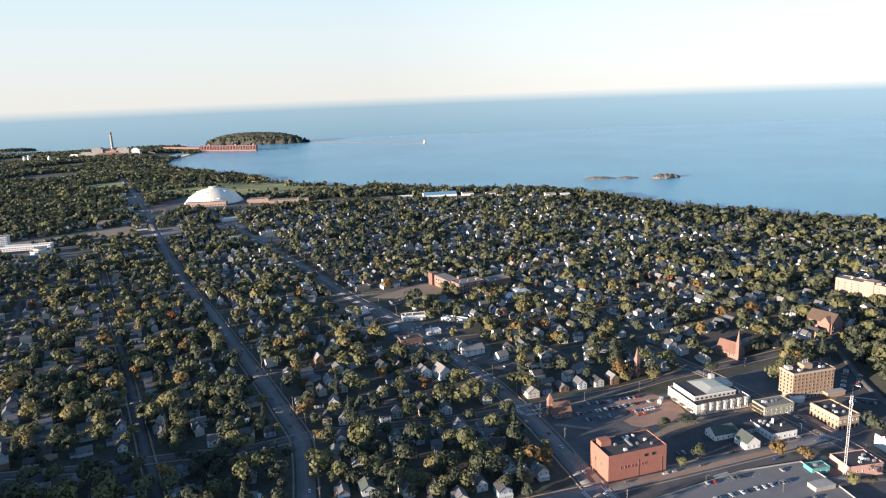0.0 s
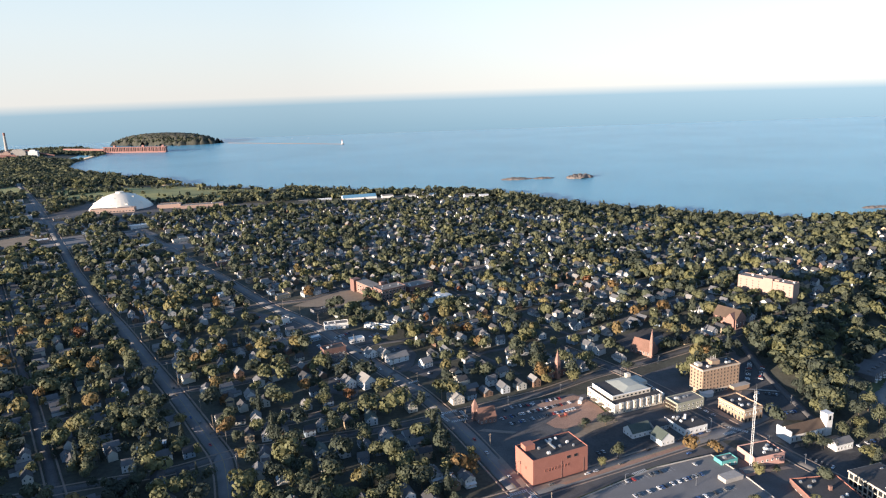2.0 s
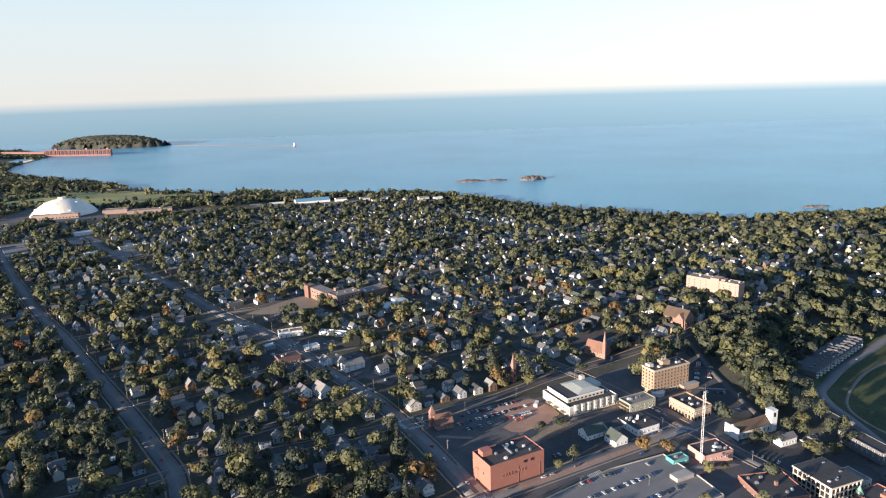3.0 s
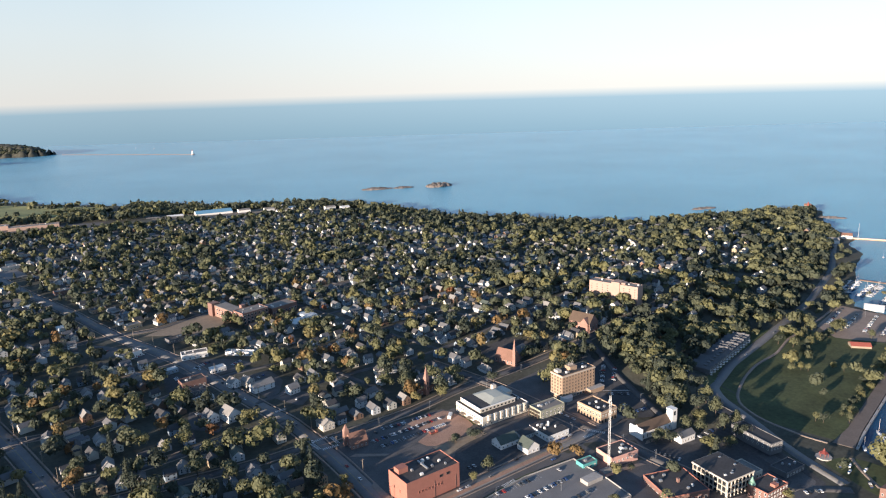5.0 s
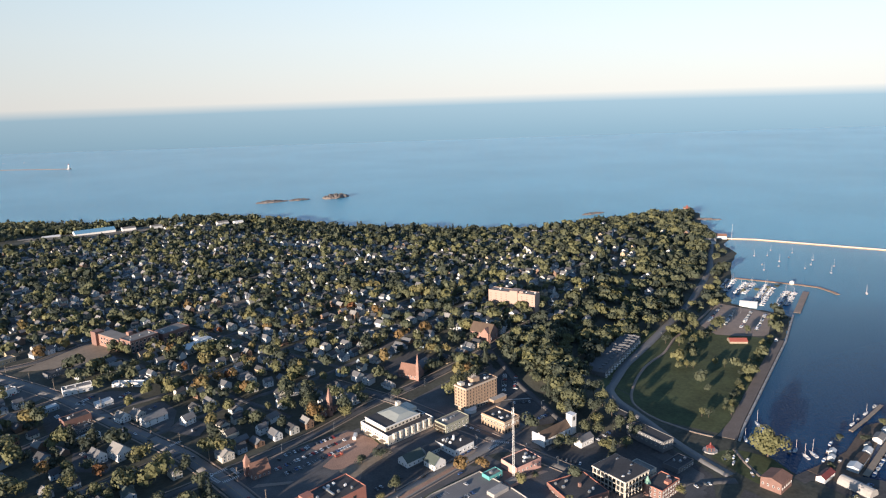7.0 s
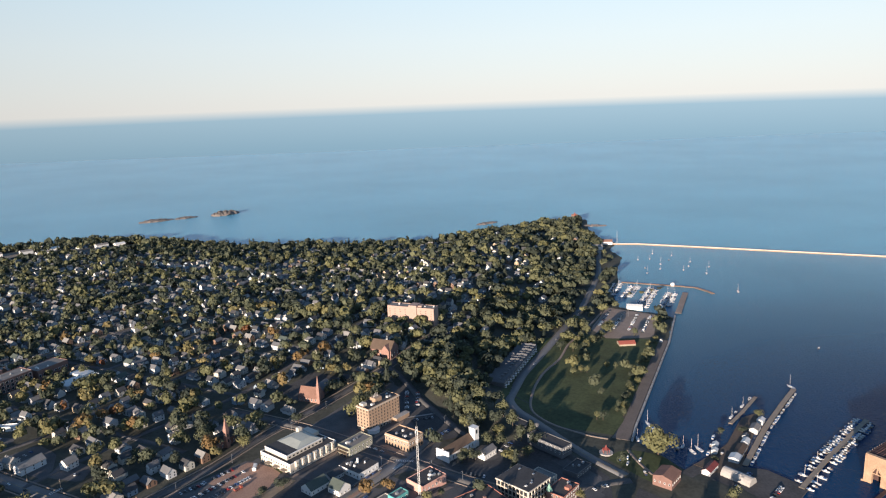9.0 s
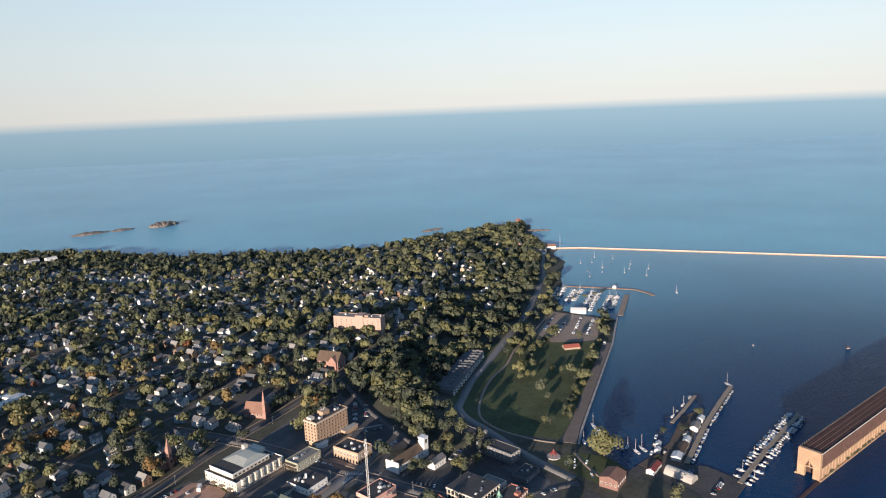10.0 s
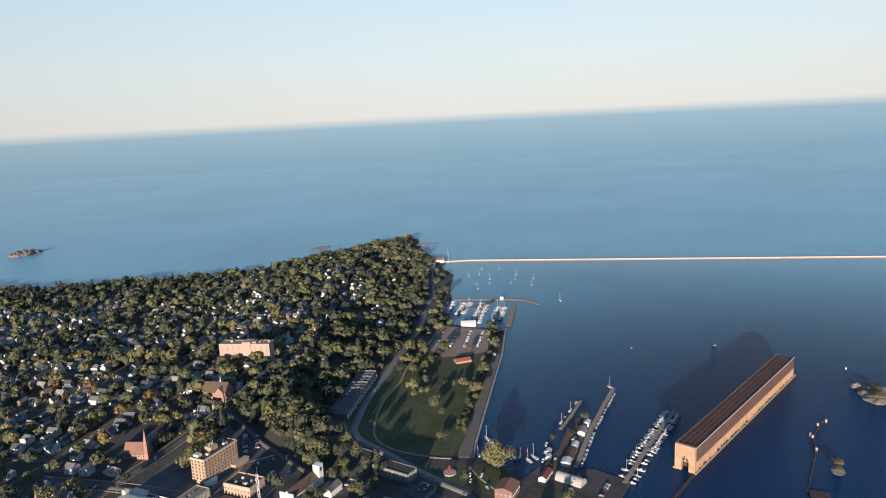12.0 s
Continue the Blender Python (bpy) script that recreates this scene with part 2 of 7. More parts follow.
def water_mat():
    """Wind-rippled lake; its base colour carries painted sky reflection, dark at the harbour, paler offshore."""
    m = bpy.data.materials.new("lake_water")
    m.use_nodes = True
    n, l = m.node_tree.nodes, m.node_tree.links
    b = n["Principled BSDF"]
    b.inputs["Roughness"].default_value, b.inputs["IOR"].default_value = 0.2, 1.33
    b.inputs["Specular IOR Level"].default_value = 0.08
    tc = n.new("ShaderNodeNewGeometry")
    # grazing sky reflection painted as a gradient by distance from a harbour point
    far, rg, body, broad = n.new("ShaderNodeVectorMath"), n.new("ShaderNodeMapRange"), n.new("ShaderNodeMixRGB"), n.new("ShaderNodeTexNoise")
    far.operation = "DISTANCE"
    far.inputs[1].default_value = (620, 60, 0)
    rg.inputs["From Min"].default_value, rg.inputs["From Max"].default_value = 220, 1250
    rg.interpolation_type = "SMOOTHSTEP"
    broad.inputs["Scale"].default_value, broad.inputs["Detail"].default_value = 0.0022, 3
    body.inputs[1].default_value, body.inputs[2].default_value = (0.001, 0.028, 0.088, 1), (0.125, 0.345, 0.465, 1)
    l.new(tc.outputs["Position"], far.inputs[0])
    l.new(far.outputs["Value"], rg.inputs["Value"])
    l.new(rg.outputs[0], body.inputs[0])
    dim = n.new("ShaderNodeMapRange")
    dim.inputs["To Min"].default_value, dim.inputs["To Max"].default_value = 0.8, 1.2
    sc = n.new("ShaderNodeVectorMath")
    sc.operation = "SCALE"
    l.new(broad.outputs["Fac"], dim.inputs["Value"])
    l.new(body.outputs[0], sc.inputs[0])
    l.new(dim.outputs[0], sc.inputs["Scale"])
    # eastward paling stands in for a brighter sky mirrored in the water
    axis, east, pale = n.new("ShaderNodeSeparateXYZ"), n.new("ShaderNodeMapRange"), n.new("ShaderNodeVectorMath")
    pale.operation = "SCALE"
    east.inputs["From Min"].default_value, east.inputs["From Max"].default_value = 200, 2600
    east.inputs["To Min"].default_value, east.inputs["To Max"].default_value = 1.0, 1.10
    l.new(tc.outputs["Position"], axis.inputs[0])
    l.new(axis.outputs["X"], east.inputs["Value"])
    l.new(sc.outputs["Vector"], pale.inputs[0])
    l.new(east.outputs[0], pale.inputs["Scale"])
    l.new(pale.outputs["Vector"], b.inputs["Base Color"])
    mp = n.new("ShaderNodeMapping")
    mp.inputs["Rotation"].default_value = (0, 0, radians(-28))
    mp.inputs["Scale"].default_value = (0.42, 0.17, 0.1)
    l.new(tc.outputs["Position"], mp.inputs["Vector"])
    l.new(tc.outputs["Position"], broad.inputs["Vector"])
    nz = n.new("ShaderNodeTexNoise")
    nz.inputs["Scale"].default_value, nz.inputs["Detail"].default_value = 1.3, 3
    l.new(mp.outputs[0], nz.inputs["Vector"])
    bp = n.new("ShaderNodeBump")
    bp.inputs["Strength"].default_value, bp.inputs["Distance"].default_value = 1.0, 1.1
    l.new(nz.outputs["Fac"], bp.inputs["Height"])
    l.new(bp.outputs[0], b.inputs["Normal"])
    return m


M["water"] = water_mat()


# ---- mesh helpers ----
class Shape:
    """Collects boxes, prisms and other pieces into one mesh."""
    def __init__(self):
        self.v, self.f, self.m = [], [], []

    def add(self, verts, faces, mi=0):
        k = len(self.v)
        self.v += [tuple(p) for p in verts]
        self.f += [tuple(i + k for i in q) for q in faces]
        self.m += [mi] * len(faces)
        return self

    def box(self, x0, x1, y0, y1, z0, z1, mi=0):
        return self.add([(x0, y0, z0), (x1, y0, z0), (x1, y1, z0), (x0, y1, z0), (x0, y0, z1), (x1, y0, z1), (x1, y1, z1), (x0, y1, z1)],
                        [(3, 2, 1, 0), (4, 5, 6, 7), (0, 1, 5, 4), (1, 2, 6, 5), (2, 3, 7, 6), (3, 0, 4, 7)], mi)

    def prism(self, pts, z0, z1, mi=0, top=None):
        """An upright prism over an outline that runs anticlockwise."""
        n = len(pts)
        top = pts if top is None else top
        return self.add([(x, y, z0) for x, y in pts] + [(x, y, z1) for x, y in top],
                        [tuple(reversed(range(n))), tuple(range(n, 2 * n))] + [(i, (i + 1) % n, n + (i + 1) % n, n + i) for i in range(n)], mi)

    def cyl(self, x, y, r0, r1, z0, z1, n=8, mi=0):
        a = [(math.cos(2 * math.pi * i / n), math.sin(2 * math.pi * i / n)) for i in range(n)]
        return self.prism([(x + r0 * c, y + r0 * s) for c, s in a], z0, z1, mi, [(x + r1 * c, y + r1 * s) for c, s in a])

    def gable(self, x0, x1, y0, y1, z0, z1, mi=0):
        """A wedge whose ridge runs along x."""
        ym = (y0 + y1) / 2
        return self.add([(x0, y0, z0), (x1, y0, z0), (x1, y1, z0), (x0, y1, z0), (x0, ym, z1), (x1, ym, z1)],
                        [(3, 2, 1, 0), (0, 1, 5, 4), (2, 3, 4, 5), (1, 2, 5), (3, 0, 4)], mi)

    def gable_roof(self, x0, x1, y0, y1, z0, z1, over=0.5, thick=0.22, mi=0):
        """Two sloping slabs with eaves, ridge along x."""
        ym = (y0 + y1) / 2
        s = (z1 - z0) / (ym - y0)
        a, b = x0 - over * 0.7, x1 + over * 0.7
        for sg, ye in ((-1, y0 - over), (1, y1 + over)):
            ze = z0 - s * over
            p = [(a, ye, ze), (b, ye, ze), (b, ym, z1), (a, ym, z1)]
            if sg > 0:
                p = [p[1], p[0], p[3], p[2]]
            self.add(p + [(q[0], q[1], q[2] + thick) for q in p],
                     [(3, 2, 1, 0), (4, 5, 6, 7), (0, 1, 5, 4), (1, 2, 6, 5), (2, 3, 7, 6), (3, 0, 4, 7)], mi)
        return self

    def hip(self, x0, x1, y0, y1, z0, z1, over=0.5, mi=0):
        x0, x1, y0, y1 = x0 - over, x1 + over, y0 - over, y1 + over
        k = min((x1 - x0), (y1 - y0)) / 2
        ym = (y0 + y1) / 2
        v = [(x0, y0, z0), (x1, y0, z0), (x1, y1, z0), (x0, y1, z0), (x0 + k, ym, z1), (x1 - k + 0.01, ym, z1)]
        lo = [(x, y, z - 0.2) for x, y, z in v[:4]]
        return self.add(v + lo, [(0, 1, 5, 4), (1, 2, 5), (2, 3, 4, 5), (3, 0, 4), (9, 8, 7, 6), (6, 7, 1, 0), (7, 8, 2, 1), (8, 9, 3, 2), (9, 6, 0, 3)], mi)

    def mesh(self, name, mats):
        me = bpy.data.meshes.new(name)
        me.from_pydata(self.v, [], self.f)
        for m in (mats if isinstance(mats, (list, tuple)) else [mats]):
            me.materials.append(m)
        me.polygons.foreach_set("material_index", self.m)
        me.update()
        return me


def part(name, shape, mats, parent=None, label="", m=None):
    """Links a shape (or a ready mesh) as one object, under a parent where one is given."""
    me = shape.mesh(name, mats) if isinstance(shape, Shape) else shape
    ob = new(name, me)
    if m is not None:
        ob.matrix_basis = m
    ob.parent = parent
    return tagged(ob, label)


def empty(name, m, label, category, group="", kind=""):
    ob = new(name)
    ob.matrix_basis = m
    return tagged(ob, label, category, group, kind)


# ---- terrain ----
NORTH_SHORE = [(-6000, 4650), (-2600, 4650), (-2150, 4800), (-1980, 4900), (-1800, 4850), (-1500, 4350), (-1405, 4159), (-1390, 3620), (-1320, 3390),
               (-1142, 3118), (-891, 2874), (-611, 2530), (-426, 2400), (-258, 2290), (-106, 2200), (35, 2095), (202, 2065), (298, 2035), (405, 1915),
               (493, 1785), (565, 1650), (661, 1560), (751, 1485), (824, 1410), (947, 1368), (1110, 1370), (1266, 1355), (1390, 1320), (1410, 1290)]
HARBOUR_SHORE = [(1310, 1195), (1240, 1090), (1225, 1030), (1158, 997), (1121, 930), (1026, 864), (965, 808), (905, 772), (842, 706), (858, 650), (868, 622),
                 (767, 559), (536, 431), (514, 412), (502, 346), (520, 300), (500, 230), (440, 60), (380, -200), (200, -1200), (-800, -4000), (-6000, -4000)]
SHORE = np.array(NORTH_SHORE + HARBOUR_SHORE, float)


def seg_dist(px, py, a, b):
    d = b - a
    s = np.clip(((px - a[0]) * d[0] + (py - a[1]) * d[1]) / (d @ d), 0, 1)
    return np.hypot(px - a[0] - s * d[0], py - a[1] - s * d[1])


def shore_dist(px, py):
    """Distance to the shore, positive on land."""
    px, py = np.asarray(px, float), np.asarray(py, float)
    best, inside = np.full(px.shape, 1e9), np.zeros(px.shape, bool)
    for a, b in zip(SHORE, np.roll(SHORE, -1, axis=0)):
        best = np.minimum(best, seg_dist(px, py, a, b))
        with np.errstate(divide="ignore", invalid="ignore"):
            cross = ((a[1] > py) != (b[1] > py)) & (px < (b[0] - a[0]) * (py - a[1]) / (b[1] - a[1]) + a[0])
        inside ^= cross
    return np.where(inside, best, -best)


def smooth(a, b, x):
    s = np.clip((x - a) / (b - a), 0, 1)
    return s * s * (3 - 2 * s)


def ground_h(px, py):
    px, py = np.asarray(px, float), np.asarray(py, float)
    sd = shore_dist(px, py)
    h = 1.4 + 9.6 * smooth(70, 260, sd)
    h = h - 5 * smooth(2600, 3300, py)
    ridge = np.minimum(seg_dist(px, py, np.array((470., 830.)), np.array((760., 960.))), seg_dist(px, py, np.array((760., 960.)), np.array((1000., 1130.))))
    h = h + 13 * np.exp(-(ridge / 150) ** 2) * smooth(120, 260, sd)
    spur = seg_dist(px, py, np.array((428., 505.)), np.array((444., 640.)))
    h = h + 10 * np.exp(-(spur / 32) ** 2)
    h = h + 64 * np.exp(-((px + 490) ** 2 + (py - 320) ** 2) / 2 / 95 ** 2)      # unseen bare hill, added to shade the near west side of town
    h = h + 0.5 * np.sin(px / 90) * np.sin(py / 110) * smooth(150, 400, sd)
    return np.where(sd > 0, np.minimum(h, 0.4 + sd * 0.25), np.maximum(-4, sd * 0.3))


def gz(x, y):
    return float(ground_h(np.array([x]), np.array([y]))[0])


def grid_mesh(name, xs, ys, hf, material):
    gx, gy = np.meshgrid(xs, ys)
    z = hf(gx, gy)
    v = np.stack([gx, gy, z], -1).reshape(-1, 3)
    nx, ny = len(xs), len(ys)
    i = (np.arange(ny - 1)[:, None] * nx + np.arange(nx - 1)[None]).ravel()
    f = np.stack([i, i + 1, i + nx + 1, i + nx], -1)
    return raw_mesh(name, v, f, material, True)


def raw_mesh(name, v, f, material, shade=False, tint=None):
    me = bpy.data.meshes.new(name)
    n, k = f.shape
    me.vertices.add(len(v))
    me.vertices.foreach_set("co", np.asarray(v, np.float32).ravel())
    me.loops.add(n * k)
    me.loops.foreach_set("vertex_index", f.astype(np.int32).ravel())
    me.polygons.add(n)
    me.polygons.foreach_set("loop_start", np.arange(0, n * k, k, dtype=np.int32))
    if tint is not None:
        at = me.attributes.new("tint", "FLOAT", "FACE")
        at.data.foreach_set("value", np.asarray(tint, np.float32))
    me.materials.append(material)
    me.update(calc_edges=True)
    if shade:
        me.polygons.foreach_set("use_smooth", np.ones(n, bool))
    return me


def steps(*spans):
    out = [np.arange(a, b, s) for a, b, s in spans]
    return np.concatenate(out + [np.array([spans[-1][1]])])


tagged(new("ground", grid_mesh("ground", steps((-9000, -3000, 300), (-3000, -900, 50), (-900, 1440, 13), (1440, 1600, 40)),
                               steps((-4000, 200, 150), (200, 1420, 13), (1420, 3000, 26), (3000, 5200, 60)), ground_h, M["ground"])),
       "grassy earth of a lakeside town, green and brown", "ground", kind="structure")
lake_v = np.array([(-30000, -8000, 0), (30000, -8000, 0), (30000, 30000, 0), (-30000, 30000, 0)], float)
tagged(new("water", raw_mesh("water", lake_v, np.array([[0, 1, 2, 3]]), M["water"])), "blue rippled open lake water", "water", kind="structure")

# ---- plan: streets, lots and what they keep free ----
MX0, MY0, MC, MNX, MNY = -1500.0, 200.0, 2.5, 1220, 1060
mask = np.zeros((MNY, MNX), bool)
EA, NO = np.array((0.885, 0.466)), np.array((-0.466, 0.885))     # the street grid's east and north


def GW(u, v):
    return tuple(u * EA + v * NO)


def cell(x, y):
    return int((x - MX0) / MC), int((y - MY0) / MC)


def taken(x, y):
    i, j = cell(x, y)
    return not (0 <= i < MNX and 0 <= j < MNY) or mask[j, i]


def block_strip(pts, half):
    for a, b in zip(pts[:-1], pts[1:]):
        a, b = np.array(a, float), np.array(b, float)
        x0, y0 = np.minimum(a, b) - half - 3
        x1, y1 = np.maximum(a, b) + half + 3
        i0, j0 = max(cell(x0, y0)[0], 0), max(cell(x0, y0)[1], 0)
        i1, j1 = min(cell(x1, y1)[0] + 1, MNX), min(cell(x1, y1)[1] + 1, MNY)
        if i1 <= i0 or j1 <= j0:
            continue
        gx, gy = np.meshgrid(MX0 + (np.arange(i0, i1) + 0.5) * MC, MY0 + (np.arange(j0, j1) + 0.5) * MC)
        mask[j0:j1, i0:i1] |= seg_dist(gx, gy, a, b) < half


def block_poly(pts, grow=0.0):
    pts = np.array(pts, float)
    c = pts.mean(0)
    pts = c + (pts - c) * (1 + grow / max(np.linalg.norm(pts - c, axis=1).mean(), 1))
    i0, j0 = [max(q, 0) for q in cell(*pts.min(0))]
    i1, j1 = [q + 1 for q in cell(*pts.max(0))]
    i1, j1 = min(i1, MNX), min(j1, MNY)
    if i1 <= i0 or j1 <= j0:
        return
    gx, gy = np.meshgrid(MX0 + (np.arange(i0, i1) + 0.5) * MC, MY0 + (np.arange(j0, j1) + 0.5) * MC)
    inside = np.zeros(gx.shape, bool)
    for a, b in zip(pts, np.roll(pts, -1, axis=0)):
        with np.errstate(divide="ignore", invalid="ignore"):
            inside ^= ((a[1] > gy) != (b[1] > gy)) & (gx < (b[0] - a[0]) * (gy - a[1]) / (b[1] - a[1]) + a[0])
    mask[j0:j1, i0:i1] |= inside


def resample(pts, step):
    pts = np.array(pts, float)
    d = np.concatenate([[0], np.cumsum(np.linalg.norm(np.diff(pts, axis=0), axis=1))])
    n = max(int(d[-1] / step), 1)
    s = np.linspace(0, d[-1], n + 1)
    return np.stack([np.interp(s, d, pts[:, 0]), np.interp(s, d, pts[:, 1])], -1)


def smooth_line(pts, step=10):
    p = resample(pts, step)
    for _ in range(3):
        p[1:-1] = (p[:-2] + 2 * p[1:-1] + p[2:]) / 4
    return p


def strip_mesh(name, p, left, right, lift, material, thick=0.0):
    """A ribbon draped on the ground between two offsets from a line."""
    t = np.gradient(p, axis=0)
    t /= np.linalg.norm(t, axis=1, keepdims=True)
    nrm = np.stack([-t[:, 1], t[:, 0]], -1)
    a, b = p + nrm * left, p + nrm * right
    za = np.maximum(ground_h(a[:, 0], a[:, 1]), ground_h(b[:, 0], b[:, 1])) + lift
    za = np.maximum(za, np.maximum(ground_h(p[:, 0], p[:, 1]) + lift, 0.6))
    n = len(p)
    v = np.concatenate([np.c_[a, za], np.c_[b, za], np.c_[a, za - 1.5], np.c_[b, za - 1.5]])
    i = np.arange(n - 1)
    f = np.concatenate([np.stack([n + i, n + i + 1, i + 1, i], -1), np.stack([i, i + 1, 2 * n + i + 1, 2 * n + i], -1),
                        np.stack([3 * n + i, 3 * n + i + 1, n + i + 1, n + i], -1)])
    return raw_mesh(name, v, f, material)


def road(pts, width, label, material="asphalt", walks=True, lines=0, free=4.0, lift=0.16):
    p = smooth_line(pts, 8)
    tagged(new("road", strip_mesh("road", p, width / 2, -width / 2, lift, M[material])), label, "road", kind="structure")
    if walks:
        for s in (1, -1):
            tagged(new("pavement", strip_mesh("pavement", p, s * (width / 2 + 3.2) if s > 0 else s * (width / 2 + 1.6), s * (width / 2 + 1.6) if s > 0 else s * (width / 2 + 3.2), 0.22, M["paving"])),
                   "pale concrete footway beside the street", "pavement", kind="structure")
    if lines:
        tagged(new("road_marking", strip_mesh("road_marking", p, 0.15, -0.15, 0.2, M["yellow_paint"])), "faded yellow centre line on the asphalt", "road marking", kind="structure")
    block_strip([tuple(q) for q in p[::3]] + [tuple(p[-1])], width / 2 + free)
    return p


def lot(pts, label, material="asphalt_new", name="parking_lot", lift=0.1, free=True, category="parking lot"):
    """A flat piece of ground over an outline."""
    p = resample(list(pts) + [pts[0]], 10)[:-1]
    c = p.mean(0)
    rings = [c + (p - c) * s for s in (1.0, 0.84, 0.68, 0.52, 0.36, 0.18)]
    q = np.concatenate(rings + [c[None]])
    n = len(p)
    z = np.maximum(ground_h(q[:, 0], q[:, 1]), 0.5) + lift
    i = np.arange(n)
    j = (i + 1) % n
    tri = [np.stack([r * n + i, r * n + j, (r + 1) * n + j], -1) for r in range(5)] + [np.stack([r * n + i, (r + 1) * n + j, (r + 1) * n + i], -1) for r in range(5)]
    tri.append(np.stack([5 * n + i, 5 * n + j, np.full(n, 6 * n)], -1))
    ob = tagged(new(name, raw_mesh(name, np.c_[q, z], np.concatenate(tri), M[material])), label, category, kind="structure")
    if free:
        block_poly(pts)
    return ob


STREETS = []


def clipped(p, q):
    """The part of a straight street that stays inland and above the bluff."""
    r = resample([p, q], 10)
    ok = (shore_dist(r[:, 0], r[:, 1]) > 55) & ~((r[:, 0] > 420) & (r[:, 1] < 640 + (r[:, 0] - 455) * 0.62))
    ok &= ~((r[:, 0] > 40) & (r[:, 0] < 470) & (r[:, 1] < 600 + (r[:, 0] - 40) * 0.42))
    runs, k = [], 0
    while k < len(r):
        if ok[k]:
            j = k
            while j + 1 < len(r) and ok[j + 1]:
                j += 1
            runs.append((k, j))
            k = j
        k += 1
    if not runs:
        return None
    i, j = max(runs, key=lambda a: a[1] - a[0])
    return [tuple(r[i]), tuple(r[j])] if j - i > 7 else None


def cross_street(u0, u1, v, tilt=-0.16):
    """A cross street of the grid, which leans a little against the avenues; v is its place where it meets the main street."""
    return clipped(GW(u0, v + (u0 - 330) * tilt), GW(u1, v + (u1 - 330) * tilt))


AVENUE = road([(-82, 330), (-104, 440), (-115, 494), (-126, 538), (-143, 570), (-164, 612), (-196, 674), (-242, 758), (-294, 855), (-337, 934), (-382, 1010), (-447, 1135), (-500, 1236), (-608, 1459), (-751, 1748), (-979, 2209), (-1282, 2771)],
              14, "wide grey asphalt avenue with a faded centre line", "asphalt_pale", lines=1, free=6)
MAIN = road([(150, 300), (105, 440), (93, 482), (79, 535), (65, 580), (45, 635), (26, 670), (-10, 742), (-50, 827), (-91, 892), (-134, 955), (-176, 1030), (-226, 1122), (-294, 1235), (-382, 1396), (-490, 1584), (-610, 1800)],
            14, "wide grey asphalt main street with a yellow line", "asphalt_pale", lines=1, free=9)
block_strip([(45, 635), (-10, 742), (-50, 827), (-91, 892), (-134, 955)], 25)
STREETS += [AVENUE, MAIN]
for u in (-460, -340, -220, -100, 20):
    STREETS.append(road([GW(u, 470 if u < -100 else 400), GW(u, 1000), GW(u - 3, 1900 if u > -400 else 1500)], 7.5, "narrow grey residential street under trees", walks=u == 20, free=1.5))
# side streets west of the avenue and between avenue and main street
for pts in ([GW(-640, 690), GW(-100, 600), GW(39, 561), GW(97, 540), (-116, 546), (-56, 554), (8, 564), (44, 573), (65, 580)],
            [GW(142, 582), (-83, 591), (-33, 610), (45, 638)],
            [GW(-640, 930), GW(-100, 838), GW(-4, 822), GW(48, 814), GW(143, 790), GW(240, 772), GW(332, 764)],
            [GW(143, 700), GW(187, 680), GW(210, 676), GW(270, 680), (-30, 757)],
            [GW(-640, 1080), GW(142, 952), GW(230, 938), GW(326, 924)],
            [GW(20, 700), GW(143, 686)]):
    STREETS.append(road(pts, 8, "grey residential cross street between houses", walks=True, free=2.0))
for v in (1050, 1170, 1290, 1410, 1530, 1650, 1770):
    pq = cross_street(-640, 320, v)
    if pq:
        STREETS.append(road(pq, 7.5, "grey residential cross street between houses", walks=False, free=1.0))
STREETS.append(road([GW(335, 597), GW(400, 590), (136, 726), (203, 737), (269, 764), (326, 793), (369, 815), (437, 845), (500, 880)], 7, "grey residential street below a row of gardens", walks=False, free=1.5))
STREETS.append(road([(-32, 757), (-8, 773), (50, 784), (69, 796), (117, 820), (147, 833), (193, 848), GW(700, 650), GW(800, 640)], 7.5, "grey side street past a filling station", walks=False, free=1.5))
STREETS.append(road([(-148, 968), (-90, 975), GW(465, 915), GW(560, 900), GW(720, 880)], 8, "grey street along a school yard", walks=True, free=3))
for v in (785, 1020, 1135, 1250, 1370, 1490, 1610, 1730):
    pq = cross_street(560 if v == 785 else 345, 1600, v, -0.06)
    if pq:
        STREETS.append(road(pq, 7, "grey residential cross street between houses", walks=False, free=1.0))
for u in (440, 560, 670, 780, 890, 1000, 1110, 1220, 1330):
    pq = clipped(GW(u, 430), GW(u, 1650))
    if pq:
        STREETS.append(road(pq, 6.5, "narrow grey residential street under trees", walks=False, free=0.8))
STREETS.append(road([(-101, 385), (10, 418), (114, 448), (218, 481), (300, 507), (345, 528)], 12, "pale grey downtown street with crosswalks", "asphalt_pale", lines=1))
STREETS.append(road([(65, 580), (111, 593), (164, 610), (222, 638), (313, 668), (407, 701), (454, 723), (535, 762), (600, 795)], 8.5, "grey downtown street running uphill", "asphalt", free=2))
STREETS.append(road([(352, 400), (322, 470), (296, 535), (262, 630), (215, 720)], 11, "grey downtown street past a tall inn"))
road([(409, 698), (399, 640), (390, 603), (385, 550), (382, 505)], 7, "grey lane along the foot of a tree line", walks=False, free=3, lift=1.5)
LAKE_ROAD = road([(452, 372), (452, 414), (458, 474), (453, 515), (469, 549), (533, 595), (624, 643), (705, 688), (812, 752), (968, 859), (1127, 1000), (1235, 1085)], 10.5,
                 "pale grey lakeshore road curving below a wooded bluff", "asphalt_pale", walks=False, lines=1, free=3)
